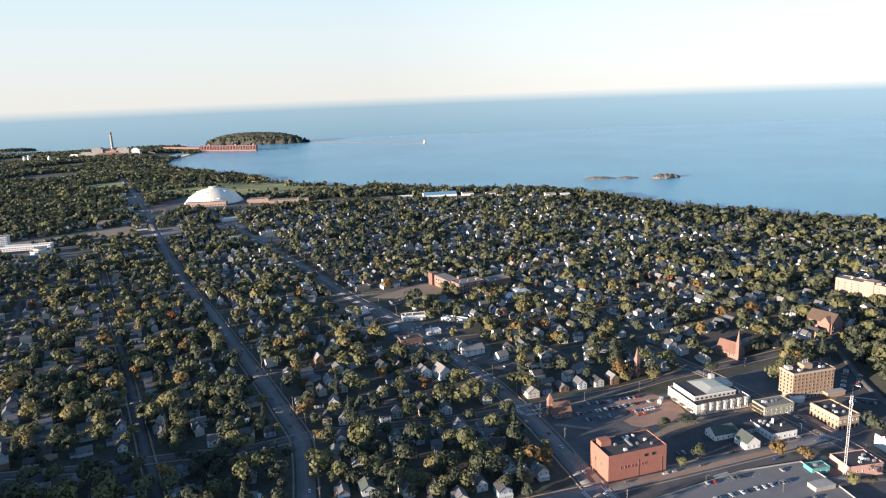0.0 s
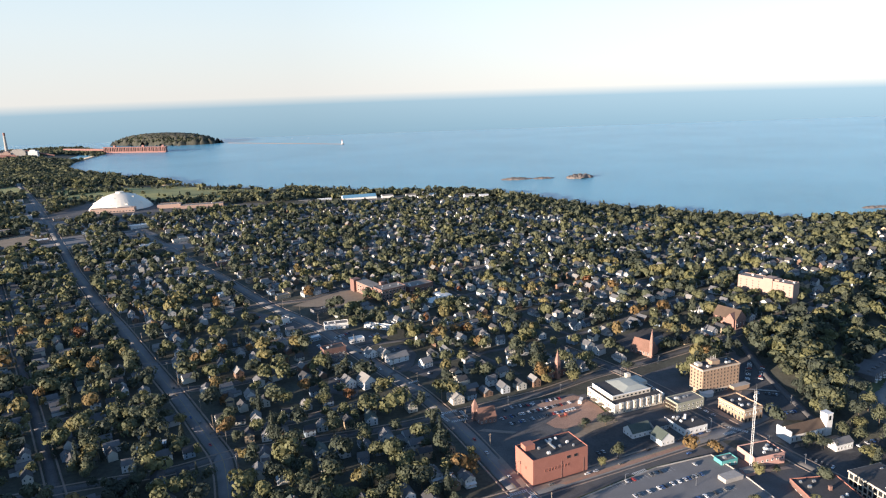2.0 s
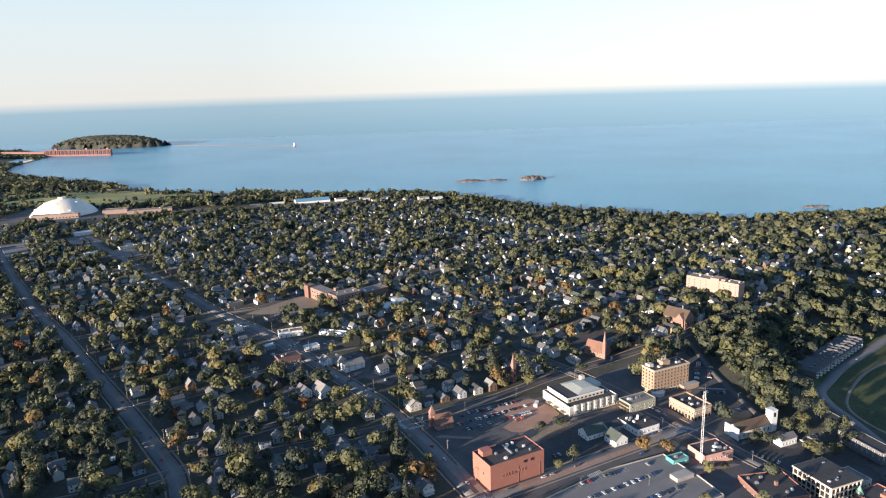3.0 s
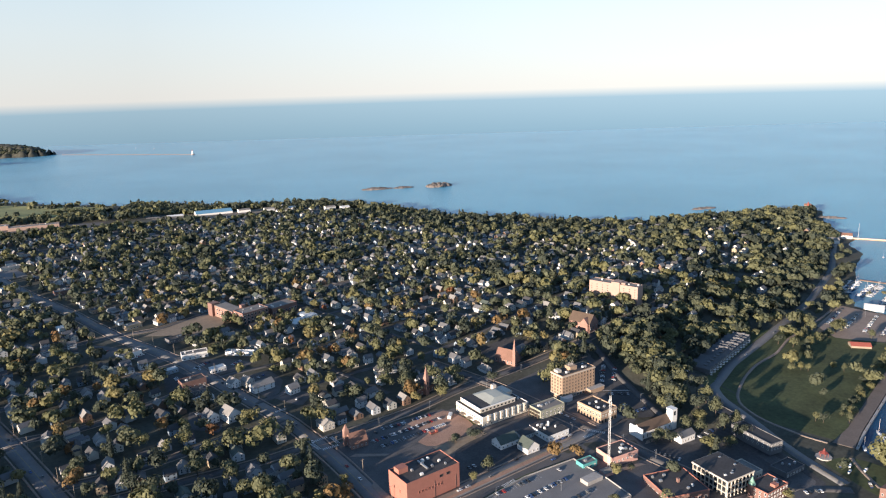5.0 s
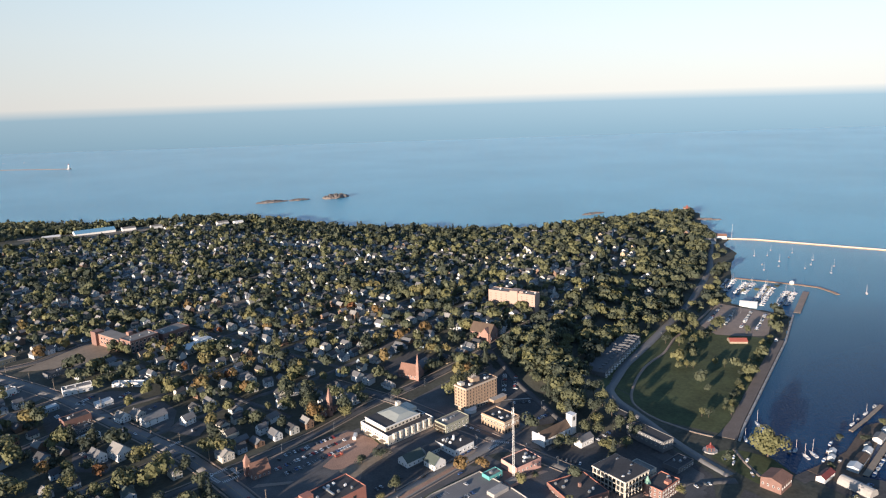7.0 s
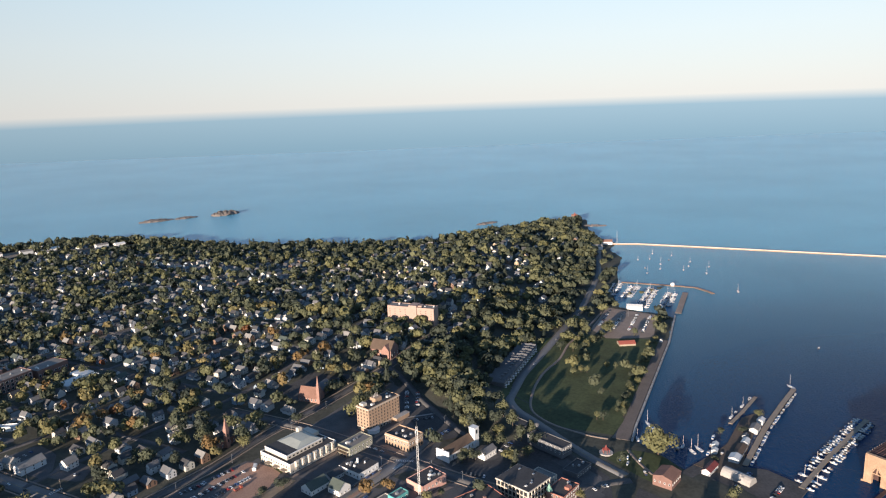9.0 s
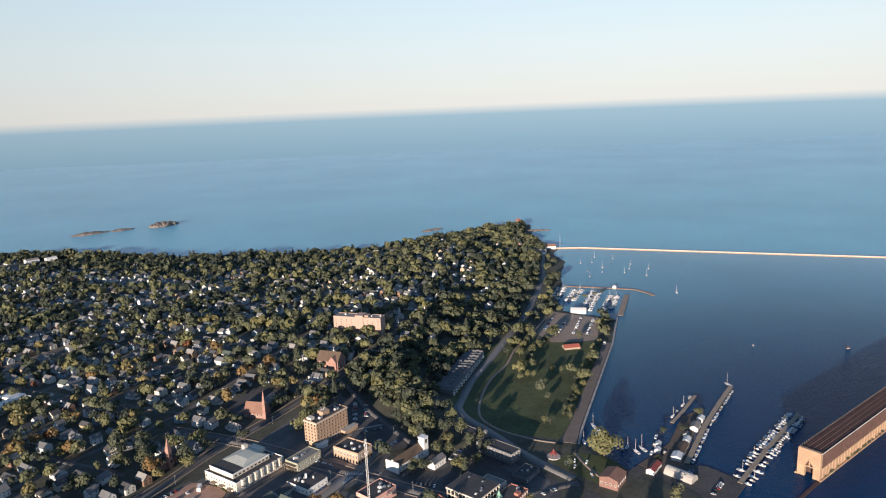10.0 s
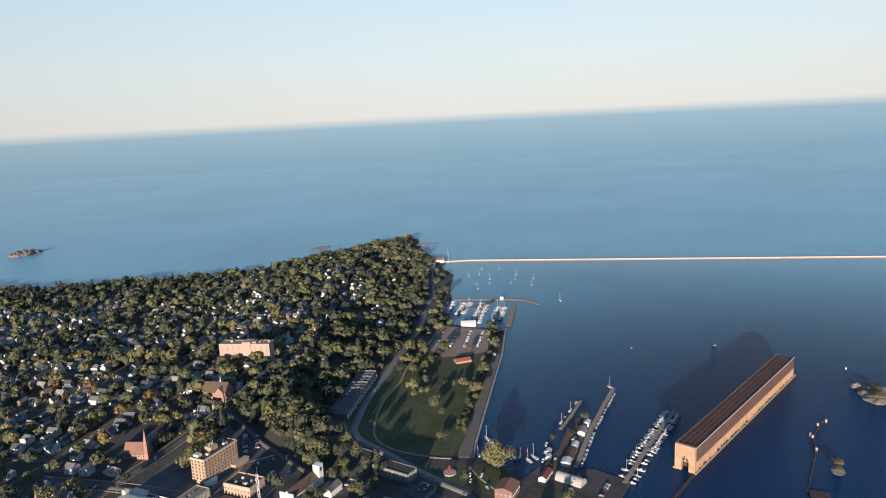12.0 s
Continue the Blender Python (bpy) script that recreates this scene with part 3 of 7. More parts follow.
road([(352, 400), (400, 385), (436, 372), (450, 364)], 9, "grey street down to the harbour", walks=False)

# park, quay and lots
lot([(118, 400), (74, 545), (82, 574), (200, 598), (330, 652), (410, 690), (396, 600), (378, 535), (335, 500), (440, 470), (440, 380), (380, 320), (160, 330)], "worn grey paved ground between downtown buildings", "asphalt", "pavement", 0.05, False, "pavement")
# darker sheet over the paving stands in for the shade falling here
lot([(335, 500), (440, 470), (444, 430), (440, 380), (380, 320), (300, 330), (330, 400), (332, 450)], "asphalt with painted-in shade between offices and church", "asphalt_new", "pavement", 0.12, False, "pavement")
lot([(462, 560), (545, 620), (640, 670), (700, 655), (760, 572), (752, 556), (540, 436), (505, 425), (472, 480)], "mown green park lawn by the harbour", "lawn", "lawn", 0.05, False, "lawn")
PATH = road([(800, 705), (750, 679), (687, 649), (658, 638), (608, 605), (559, 586), (523, 563), (488, 534), (472, 514), (469, 488), (476, 467), (484, 441), (493, 427)], 3.0, "pale footpath across the park lawn", "paving", walks=False, free=2, lift=0.4)
lot([(726, 660), (826, 716), (850, 640), (768, 582), (748, 591), (714, 620)], "worn brownish asphalt car park beside the marina", "paving")
lot([(88, 548), (100, 585), (195, 602), (200, 562), (123, 536)], "asphalt car park with rows of parked cars", "asphalt")
lot([(150, 586), (196, 599), (198, 564), (166, 556)], "reddish gravel strip beside the car park", "red_earth", "gravel_strip", 0.14, True, "ground")
lot([(462, 402), (478, 406), (493, 399), (507, 372), (500, 349), (484, 338), (460, 352)], "shaded grass slope above the boat harbour", "lawn", "lawn", 0.12, False, "lawn")
road([(490, 400), (478, 378), (472, 358)], 3.5, "pale gravel track across the harbour grass", "paving", walks=False, free=0)
lot([(150, 548), (199, 588), (211, 563), (188, 541), (158, 534)], "reddish bare ground at a building site", "red_earth", "bare_ground", 0.17, False, "ground")
lot([(160, 534), (186, 540), (214, 546), (213, 538), (190, 530), (168, 516), (163, 520)], "sandy bank with dry grass above a yard", "dirt", "bare_ground", 0.2, False, "ground")
# warm low sunlight on the dry verge is put into its red
lot([(132, 455), (164, 464), (210, 478), (262, 494), (262, 490), (212, 474), (164, 459), (134, 450)], "dry verge along the street, reddish from painted warm sunlight", "red_earth", "verge", 0.24, False, "verge")
lot([(165, 500), (164, 472), (206, 484), (240, 494), (217, 545), (190, 545)], "empty dark asphalt yard behind a fence", "asphalt_new")
lot([(381, 640), (406, 652), (388, 595), (384, 566), (354, 578), (354, 600)], "dark asphalt car park beside the inn", "asphalt_new", lift=0.9)
lot([(353, 577), (386, 566), (386, 568.5), (353, 579.5)], "pale concrete kerb between two car parks", "concrete", "kerb", 1.1, True, "kerb")
lot([(345, 520), (377, 514), (384, 556), (384, 563), (356, 573)], "dark asphalt car park below the inn", lift=0.9)
lot([(442, 572), (456, 546), (480, 578), (456, 594)], "small asphalt car park by the row houses")
lot([(-106, 950), (-80, 974), (-30, 1016), (-14, 1014), (2, 985), (-12, 938), (-46, 930)], "bare gravel school yard", "dirt", "school_yard", 0.5, category="yard")
lot([(400, 330), (445, 352), (452, 300), (410, 280)], "dark asphalt car park near the harbour")
lot([(-48, 840), (-2, 824), (26, 798), (4, 782), (-40, 770), (-62, 812)], "dark asphalt forecourt of a filling station and shops", "asphalt")
lot([(6, 760), (40, 768), (52, 735), (44, 700), (34, 690), (8, 738)], "asphalt forecourt with parked cars", "asphalt")
lot([(-45, 690), (-12, 674), (-16, 632), (-46, 652)], "asphalt yard behind a large white house", "asphalt")
lot([(-78, 800), (-52, 800), (-30, 745), (-40, 700), (-66, 740)], "dark asphalt yard behind shops", "asphalt_new")
lot([(38, 690), (62, 660), (76, 684), (56, 718)], "empty asphalt corner lot beside the main street", "asphalt")
lot([(-120, 880), (-92, 905), (-60, 862), (-86, 836)], "asphalt forecourt beside a white shop", "asphalt")
lot([(-170, 945), (-140, 925), (-120, 900), (-150, 880)], "asphalt car park beside shops", "asphalt")
lot([(-420, 1440), (-370, 1465), (-330, 1390), (-375, 1365)], "pale asphalt lot beside stores", "asphalt_pale")
lot([(-560, 1600), (-500, 1640), (-440, 1540), (-500, 1510)], "pale asphalt lot beside stores", "asphalt_pale")
lot([(-700, 1560), (-620, 1600), (-560, 1470), (-640, 1440)], "pale asphalt lot of a roadside store", "asphalt_pale")
lot([(-860, 1860), (-790, 1900), (-700, 1740), (-770, 1710)], "pale asphalt lot of a roadside store", "asphalt_pale")
lot([(-1000, 2150), (-950, 2170), (-830, 1960), (-880, 1930)], "pale asphalt lot along the avenue", "asphalt_pale")
QUAY = [(506, 411), (536, 430), (768, 559), (763, 569), (532, 441), (497, 426)]
tagged(new("quay", Shape().prism(QUAY, -2, 1.75).mesh("quay", M["quay_paving"])), "brownish paved waterside walk along the quay", "quay", kind="structure")
block_poly(QUAY)
lot([(-1010, 2440), (-640, 2490), (-280, 2250), (-300, 2110), (-560, 2080), (-880, 2180)], "broad pale green and tan grass flats by the lake", "field", "field", 0.25, False, "field")
lot([(-1700, 2700), (-1450, 3300), (-1420, 3050), (-1200, 2850), (-1300, 2650)], "pale grass flats near the bay", "field", "field", 0.4, False, "field")
tagged(new("beach", strip_mesh("beach", smooth_line([(-1440, 4150), (-1425, 3620), (-1350, 3390), (-1165, 3100), (-915, 2850), (-640, 2510)], 40), 26, -26, 0.5, M["sand"])), "pale sandy beach round the bay", "beach", kind="structure")
for fp, lab, mt in (([(-775, 2450), (-430, 2300), (-400, 2170), (-640, 2200)], "pale mown sports field", "field"),
                    ([(-1304, 2510), (-1219, 2620), (-1080, 2420), (-1150, 2330)], "pale green mown field", "field"),
                    ([(-872, 2290), (-800, 2330), (-650, 2190), (-700, 2110)], "dry mown field behind the dome", "field")):
    lot(fp, lab, mt, "field", 0.3, True, "field")
lot([(-840, 1830), (-560, 1815), (-280, 1870), (-262, 1938), (-480, 1950), (-780, 2100)], "pale asphalt forecourt round the dome", "asphalt", "forecourt", 0.2, True, "forecourt")
lot([(-160, 1905), (150, 1905), (160, 2010), (-120, 1985)], "gravel yard round low industrial sheds", "dirt", "yard", 0.2, True, "yard")
lot([(-960, 1300), (-760, 1290), (-740, 1370), (-930, 1440)], "grey asphalt grounds of a hospital", "asphalt", "forecourt", 0.2, True, "forecourt")

road([(-1100, 1290), (-960, 1330), (-860, 1365), (-795, 1395), (-671, 1487), (-606, 1465)], 11, "pale grey trunk road past a hospital", "asphalt_pale", walks=False, free=9)
lot([(-1010, 1430), (-900, 1520), (-760, 1640), (-660, 1530), (-800, 1460), (-930, 1390)], "dry brownish grass beside a trunk road", "dirt", "verge", 0.2, True, "verge")
lot([(-760, 1330), (-700, 1370), (-650, 1290), (-690, 1220)], "asphalt car park beside a hospital", "asphalt")
block_strip([(470, 556), (600, 630)], 27)
block_strip([(-320, 1885), (-100, 1890), (180, 1880), (350, 1850)], 46)

# footways and verges round the downtown blocks
for fp in ([(111, 446), (165, 463), (164, 467), (110, 451)], [(106, 452), (111, 453), (99, 500), (94, 498)], [(212, 545), (268, 559), (267, 563), (211, 549)], [(306, 561), (352, 572), (351, 576), (305, 566)],
           [(311, 515), (316, 516), (308, 548), (303, 546)], [(256, 495), (283, 503), (282, 506), (255, 499)], [(284, 440), (318, 445), (318, 449), (284, 444)], [(336, 474), (390, 487), (389, 491), (335, 478)],
           [(88, 545), (122, 533), (123, 537), (89, 550)], [(344, 378), (380, 384), (380, 388), (343, 383)]):
    lot(fp, "reddish brick footway beside a downtown building", "paving", "pavement", 0.26, False, "pavement")
for fp in ([(121, 425), (212, 463), (262, 473), (263, 470), (213, 460), (124, 422)], [(203, 600), (216, 604), (214, 560), (208, 558)], [(330, 640), (400, 676), (398, 682), (327, 648)]):
    lot(fp, "narrow dry grass verge beside the pavement", "lawn", "verge", 0.24, False, "verge")

# ---- buildings ----
WINDOWS = {}


def window_mesh(ww, wh, frame_mat, depth=0.18):
    key = (ww, wh, frame_mat)
    if key not in WINDOWS:
        s = Shape()
        a, t = ww / 2, 0.14
        rect = lambda e, y: [(-a - e, y, -e), (a + e, y, -e), (a + e, y, wh + e), (-a - e, y, wh + e)]
        ring = lambda i, j: [(i + k, i + (k + 1) % 4, j + (k + 1) % 4, j + k) for k in range(4)]
        s.add(rect(t, 0.05) + rect(t, -depth) + rect(0, -depth) + rect(0, -0.04), ring(0, 4) + ring(4, 8) + ring(8, 12), 0)
        s.f.append((12, 13, 14, 15))
        s.m.append(1)
        WINDOWS[key] = s.mesh("window", [M[frame_mat], M["glass"]])
    return WINDOWS[key]


def face_pose(face, w, d, s, z):
    """A spot on a wall, s along it; the window looks outwards along its own -y."""
    return {"front": pose(s, 0, z), "right": pose(w, s, z, 0, 0, 90), "back": pose(w - s, d, z, 0, 0, 180), "left": pose(0, d - s, z, 0, 0, -90)}[face]


def add_windows(b, w, d, faces, z0, storey, rows, win, frame_mat="white", name="window"):
    me = window_mesh(win[0], win[1], frame_mat)
    for face, cols in faces.items():
        length = w if face in ("front", "back") else d
        for r in range(rows):
            for c in range(cols):
                part(name, me, None, b, m=face_pose(face, w, d, (c + 0.5) * length / cols, z0 + r * storey))


def footprint(F, ang, w, d):
    c, s = math.cos(radians(ang)), math.sin(radians(ang))
    return [(F[0] + x * c - y * s, F[1] + x * s + y * c) for x, y in ((0, 0), (w, 0), (w, d), (0, d))]


def block(name, label, F, ang, w, d, h, wall, roof="tar", rows=0, faces=None, win=(1.3, 1.8), z0=1.2, storey=3.6, parapet=0.9, units=0, z=None, category="building",
          frame_mat="white", trim=None, seed=1, free=3.0):
    """A flat-roofed building: walls with a parapet, roof deck, windows, roof units. F is its first corner, ang the heading of its front."""
    fp = footprint(F, ang, w, d)
    block_poly(fp, free)
    zz = min(gz(*q) for q in fp) if z is None else z
    b = empty(name, pose(F[0], F[1], zz, 0, 0, ang), label, category)
    s = Shape().box(0, w, 0, d, -3, h)
    part("wall", s, M[wall], b)
    t = 0.4
    s = Shape().box(0, w, 0, t, h, h + parapet).box(0, w, d - t, d, h, h + parapet).box(0, t, t, d - t, h, h + parapet).box(w - t, w, t, d - t, h, h + parapet)
    part("parapet", s, M[trim or wall], b)
    part("roof", Shape().box(t, w - t, t, d - t, h, h + 0.25), M[roof], b)
    if rows:
        add_windows(b, w, d, faces or {}, z0, storey, rows, win, frame_mat)
    rnd = random.Random(seed)
    for _ in range(units):
        x, y, a, c = rnd.uniform(3, w - 5), rnd.uniform(3, d - 5), rnd.uniform(1.2, 2.6), rnd.uniform(1.2, 2.4)
        q = Shape().box(x, x + a, y, y + c, h + 0.2, h + 1.1 + rnd.random() * 0.8).box(x + 0.2, x + a - 0.2, y + 0.2, y + c - 0.2, h + 1.1, h + 2.0)
        part("roof_unit", q, M["metal_grey" if rnd.random() < 0.7 else "white"], b)
    return b


def gabled(name, label, F, ang, w, d, h, ridge, wall, roof, rows=0, faces=None, win=(1.1, 1.6), z0=1.2, storey=3.0, z=None, category="building", over=0.5, frame_mat="white", free=2.0, along="x"):
    """A building under a pitched roof, ridge along its front or, with along='y', away from it."""
    if along == "y":
        F2 = footprint(F, ang, w, d)[1]
        inner = gabled_local(name, label, F2, ang + 90, d, w, h, ridge, wall, roof, z, category, over, free)
        if rows:
            turn = {"front": "left", "right": "front", "back": "right", "left": "back"}
            add_windows(inner, d, w, {turn[k]: c for k, c in (faces or {}).items()}, z0, storey, rows, win, frame_mat)
        return inner
    b = gabled_local(name, label, F, ang, w, d, h, ridge, wall, roof, z, category, over, free)
    if rows:
        add_windows(b, w, d, faces or {}, z0, storey, rows, win, frame_mat)
    return b


def gabled_local(name, label, F, ang, w, d, h, ridge, wall, roof, z, category, over, free):
    fp = footprint(F, ang, w, d)
    block_poly(fp, free)
    zz = min(gz(*q) for q in fp) if z is None else z
    b = empty(name, pose(F[0], F[1], zz, 0, 0, ang), label, category)
    part("wall", Shape().box(0, w, 0, d, -3, h).gable(0, w, 0, d, h, h + ridge), M[wall], b)
    part("roof", Shape().gable_roof(0, w, 0, d, h, h + ridge, over), M[roof], b)
    return b

# ---- downtown ----
def extra(b, name, mat_name, x0, x1, y0, y1, z0, z1, label=""):
    return part(name, Shape().box(x0, x1, y0, y1, z0, z1), M[mat_name], b, label)


def window_row(b, w, d, face, xs, z, win, frame_mat="white"):
    for x in xs:
        part("window", window_mesh(win[0], win[1], frame_mat), None, b, m=face_pose(face, w, d, x, z))


# salmon brick block
b = block("brick_building", "salmon-painted brick block with few windows and dark flat roof", (114, 454), 17, 49, 26, 20.0, "salmon", units=9, seed=3)
window_row(b, 49, 26, "front", [11 + 2.9 * i for i in range(8)], 8.6, (0.9, 2.2), "salmon")
window_row(b, 49, 26, "front", (31.5, 38.0), 15.0, (2.8, 2.0), "tar")
window_row(b, 49, 26, "left", (8, 16), 9.0, (0.9, 2.2), "salmon")
extra(b, "penthouse", "salmon", 2.5, 11, 15, 22, 20, 24.5)
extra(b, "roof_duct", "metal_grey", 24, 25.2, 8, 22, 20.3, 21.6)
extra(b, "downpipe", "red_brick", 25, 25.3, -0.2, 0, 0, 14)
extra(b, "downpipe", "red_brick", 45, 45.4, -0.2, 0, 0, 12)

# the tall inn
b = block("inn", "tan brick six-storey inn with regular rows of windows", (308, 573), 14, 44, 17, 25, "tan_brick", rows=6, faces={"front": 11, "left": 4}, win=(1.5, 1.9), z0=4.4, storey=3.45, units=5, seed=4, frame_mat="tan_brick")
extra(b, "cornice", "cream", -0.6, 44.6, -0.6, 17.6, 24.4, 25.2)
extra(b, "string_course", "cream", -0.25, 44.25, -0.25, 17.25, 3.6, 4.1)
extra(b, "penthouse", "tan_brick", 16, 25, 6, 14, 25, 29.5)
extra(b, "penthouse", "cream", 2, 7, 9, 15, 25, 28)
s = Shape().cyl(5, -0.5, 6.2, 6.2, -1, 3.4, 14).cyl(5, -0.5, 6.6, 6.6, 3.4, 4.0, 14)
part("entrance_rotunda", s, M["white"], b, "white rounded entrance pavilion")
window_row(b, 44, 17, "front", (9.5, 13, 17, 21, 25, 29), 0.6, (2.2, 2.4))
extra(b, "annex", "tan_brick", 33, 52, -6, 0, -3, 4.5)
extra(b, "terrace", "concrete", 32.5, 52.5, -6.5, 0, 4.5, 4.9)
for x in (17.5, 19.2, 21, 23):
    part("antenna", Shape().cyl(x, 10, 0.12, 0.08, 29.5, 33.5, 5), M["white"], b)

# cream stucco building with bays and terraces
b = block("stucco_building", "cream stucco building with bay windows, terraces and pale roof", (214, 551), 15, 55, 43, 9.2, "cream", "tar", rows=2, faces={"left": 12}, win=(1.3, 1.7), z0=1.4, storey=3.8, units=6, seed=8, trim="white")
extra(b, "upper_storey", "cream", 4, 46, 9, 41, 9.2, 13.2)
extra(b, "upper_parapet", "white", 3.7, 46.3, 8.7, 9.3, 13.2, 14.0)
extra(b, "upper_parapet", "white", 3.7, 4.3, 9.3, 41, 13.2, 14.0)
part("upper_roof", Shape().box(18, 45.7, 10, 40.8, 13.2, 13.5).prism([(18, 12), (45, 12), (45, 39), (18, 39)], 13.5, 15.4, 0, [(28, 18), (40, 18), (40, 34), (28, 34)]), M["sage_roof"], b, "pale sage membrane roof")
part("roof_deck", Shape().box(4.4, 17.9, 10, 40.8, 13.2, 13.45), M["tar"], b)
extra(b, "roof_turret", "cream", 40, 44, 36, 40, 13.5, 18)
extra(b, "stair_tower", "cream", 47, 54.5, 24, 40, 9.2, 13)
for i in range(7):
    x = 5 + 7.1 * i
    part("bay_window", Shape().prism([(x, 0), (x + 0.9, -1.6), (x + 3.6, -1.6), (x + 4.5, 0)], 3.2, 10.6).prism([(x - 0.2, 0), (x + 0.8, -1.8), (x + 3.7, -1.8), (x + 4.7, 0)], 10.6, 11.0), M["cream"], b)
    for z in (4.4, 7.8):
        part("window", window_mesh(1.2, 1.5, "cream"), None, b, m=pose(x + 2.25, -1.6, z))
window_row(b, 55, 43, "front", [3.2 + 7.1 * i for i in range(8)], 1.0, (1.5, 1.6))
for i in range(3):
    extra(b, "terrace_awning", "wood", -4.5, 0, 4 + 11 * i, 10 + 11 * i, 3.4, 3.8)
for i in range(9):
    extra(b, "clerestory_window", "glass", 6 + 4.5 * i, 8.2 + 4.5 * i, 8.9, 9.05, 10.4, 12.0)

b = block("shop_building", "grey-green two-storey shop building with gravel roof", (270, 544), 15, 30, 16, 8.2, "grey_green", "gravel_roof", rows=2, faces={"front": 6, "left": 3}, win=(1.6, 1.5), units=4, seed=11)
s = Shape()
for i in range(4):
    s.box(-3.2, -2.9, 1 + 4.4 * i, 1.3 + 4.4 * i, -1, 7.0)
s.box(-3.4, 0, 0.8, 14.8, 3.4, 3.7).box(-3.4, 0, 0.8, 14.8, 7.0, 7.3)
part("balcony_frame", s, M["pole_wood"], b, "dark timber balcony frame")
b = block("low_white_building", "low white painted building with black flat roof", (257, 503), 15, 24, 26, 6.4, "white", rows=1, faces={"front": 5, "left": 6}, win=(1.4, 1.6), z0=2, units=5, seed=12, parapet=0.35, trim="tar")
part("roof_tank", Shape().cyl(12, 14, 1.0, 1.0, 6.4, 11.5, 12), M["white"], b)
part("roof_tank", Shape().cyl(16, 9, 0.7, 0.7, 6.4, 8.6, 10), M["white"], b)
extra(b, "loading_shed", "white", 20, 25, 10, 18, -1, 3.6)
gabled("timber_house", "white timber house with grey-green shingle roof", (231, 491), 15, 13, 14, 5.4, 5.2, "white", "roof green grey", 1, {"front": 3, "left": 3}, z=11, along="y")
gabled("timber_house", "white timber house with steep green-grey roof", (213, 507), 15, 20, 13, 5.0, 4.8, "white", "roof green grey", 1, {"front": 4, "left": 3})
gabled("timber_shop", "pale grey shop with dark gabled roof", (236, 515), 15, 15, 12, 4.2, 2.6, "wall pale grey", "roof dark grey", 1, {"front": 4})

b = block("tan_building", "tan brick two-storey building with arched ground-floor windows", (318, 517), 16, 21, 30, 11.8, "tan_brick", "tar", rows=1, faces={"front": 5, "left": 8}, win=(1.4, 2.0), z0=7.2, units=5, seed=14, parapet=1.3)
for face, n, length in (("left", 8, 30), ("front", 5, 21)):
    for i in range(n):
        m = face_pose(face, 21, 30, (i + 0.5) * length / n, 1.4)
        a = [(1.0 * math.cos(math.pi * k / 8), 2.4 + 1.0 * math.sin(math.pi * k / 8)) for k in range(9)]
        pts = [(-1.0, 0), (1.0, 0)] + a
        s = Shape().add([(x, -0.1, z) for x, z in pts] + [(x, 0.05, z) for x, z in pts], [tuple(range(len(pts)))] + [(k, k + len(pts), (k + 1) % len(pts) + len(pts), (k + 1) % len(pts)) for k in range(len(pts))])
        part("arched_window", s, M["glass"], b, m=m)
extra(b, "cornice", "cream", -0.4, 21.4, -0.4, 30.4, 11.0, 11.6)

b = block("pink_building", "pink painted brick building with dark flat roof", (287, 449), 9, 28, 20, 8.6, "pink", rows=1, faces={"front": 6}, win=(1.3, 1.6), z0=4.4, units=6, seed=15)
b = block("teal_shop", "small teal-painted shop with flat roof", (262, 452), 12, 15, 9, 4.6, "teal", "gravel_roof", rows=1, faces={"front": 3}, units=2, seed=16)
b = gabled("awning_shop", "small pink shop with shallow pale roof", (273, 437), 12, 9, 7, 2.8, 1.0, "pink", "gravel_roof", z=11)
block_poly([(272, 436), (287, 436), (287, 450), (272, 450)])

# radio mast
b = empty("radio_mast", pose(283, 447.5, 11), "tall white lattice radio mast with antennas", "mast")
H = 64.0
legs = [(0.9 * math.cos(a), 0.9 * math.sin(a)) for a in (0.5, 2.6, 4.7)]
for x, y in legs:
    part("leg", Shape().cyl(x, y, 0.14, 0.12, 0, H, 5), M["white"], b)
s = Shape()
for k in range(42):
    z0, z1 = k * H / 42, (k + 1) * H / 42
    for i in range(3):
        (xa, ya), (xb, yb) = legs[i], legs[(i + 1) % 3]
        s.add([(xa, ya, z0 - 0.06), (xb, yb, z1 - 0.06), (xb, yb, z1 + 0.06), (xa, ya, z0 + 0.06)], [(0, 1, 2, 3)])
part("bracing", s, M["white"], b)
for z, a in ((56, 0.4), (58, 2.4), (60, 4.4), (49, 1.2)):
    part("antenna", Shape().box(1.2 * math.cos(a) - 0.25, 1.2 * math.cos(a) + 0.25, 1.2 * math.sin(a) - 0.25, 1.2 * math.sin(a) + 0.25, z, z + 2.2), M["white"], b)
part("lightning_rod", Shape().cyl(0, 0, 0.08, 0.04, H, H + 6, 5), M["metal_grey"], b)

# parking deck
deck_pts = [(121, 420), (150, 372), (276, 405), (272, 432), (262, 468), (212, 458)]
b = empty("parking_deck", pose(0, 0, 11), "grey concrete parking deck with open upper level", "parking deck")
part("slab", Shape().prism(deck_pts, -2, 1.9), M["asphalt_pale"], b)
c = np.mean(deck_pts, axis=0)
for p, q in zip(deck_pts, deck_pts[1:] + deck_pts[:1]):
    p, q = np.array(p), np.array(q)
    n = np.array((-(q - p)[1], (q - p)[0])) / np.linalg.norm(q - p) * 0.4
    part("parapet_wall", Shape().prism([tuple(p), tuple(q), tuple(q + n), tuple(p + n)], 1.9, 2.9), M["concrete"], b)
part("stair_house", Shape().prism([(252, 428), (268, 432), (265, 440), (250, 436)], 1.9, 5.2), M["concrete"], b)
block_poly(deck_pts, 4)

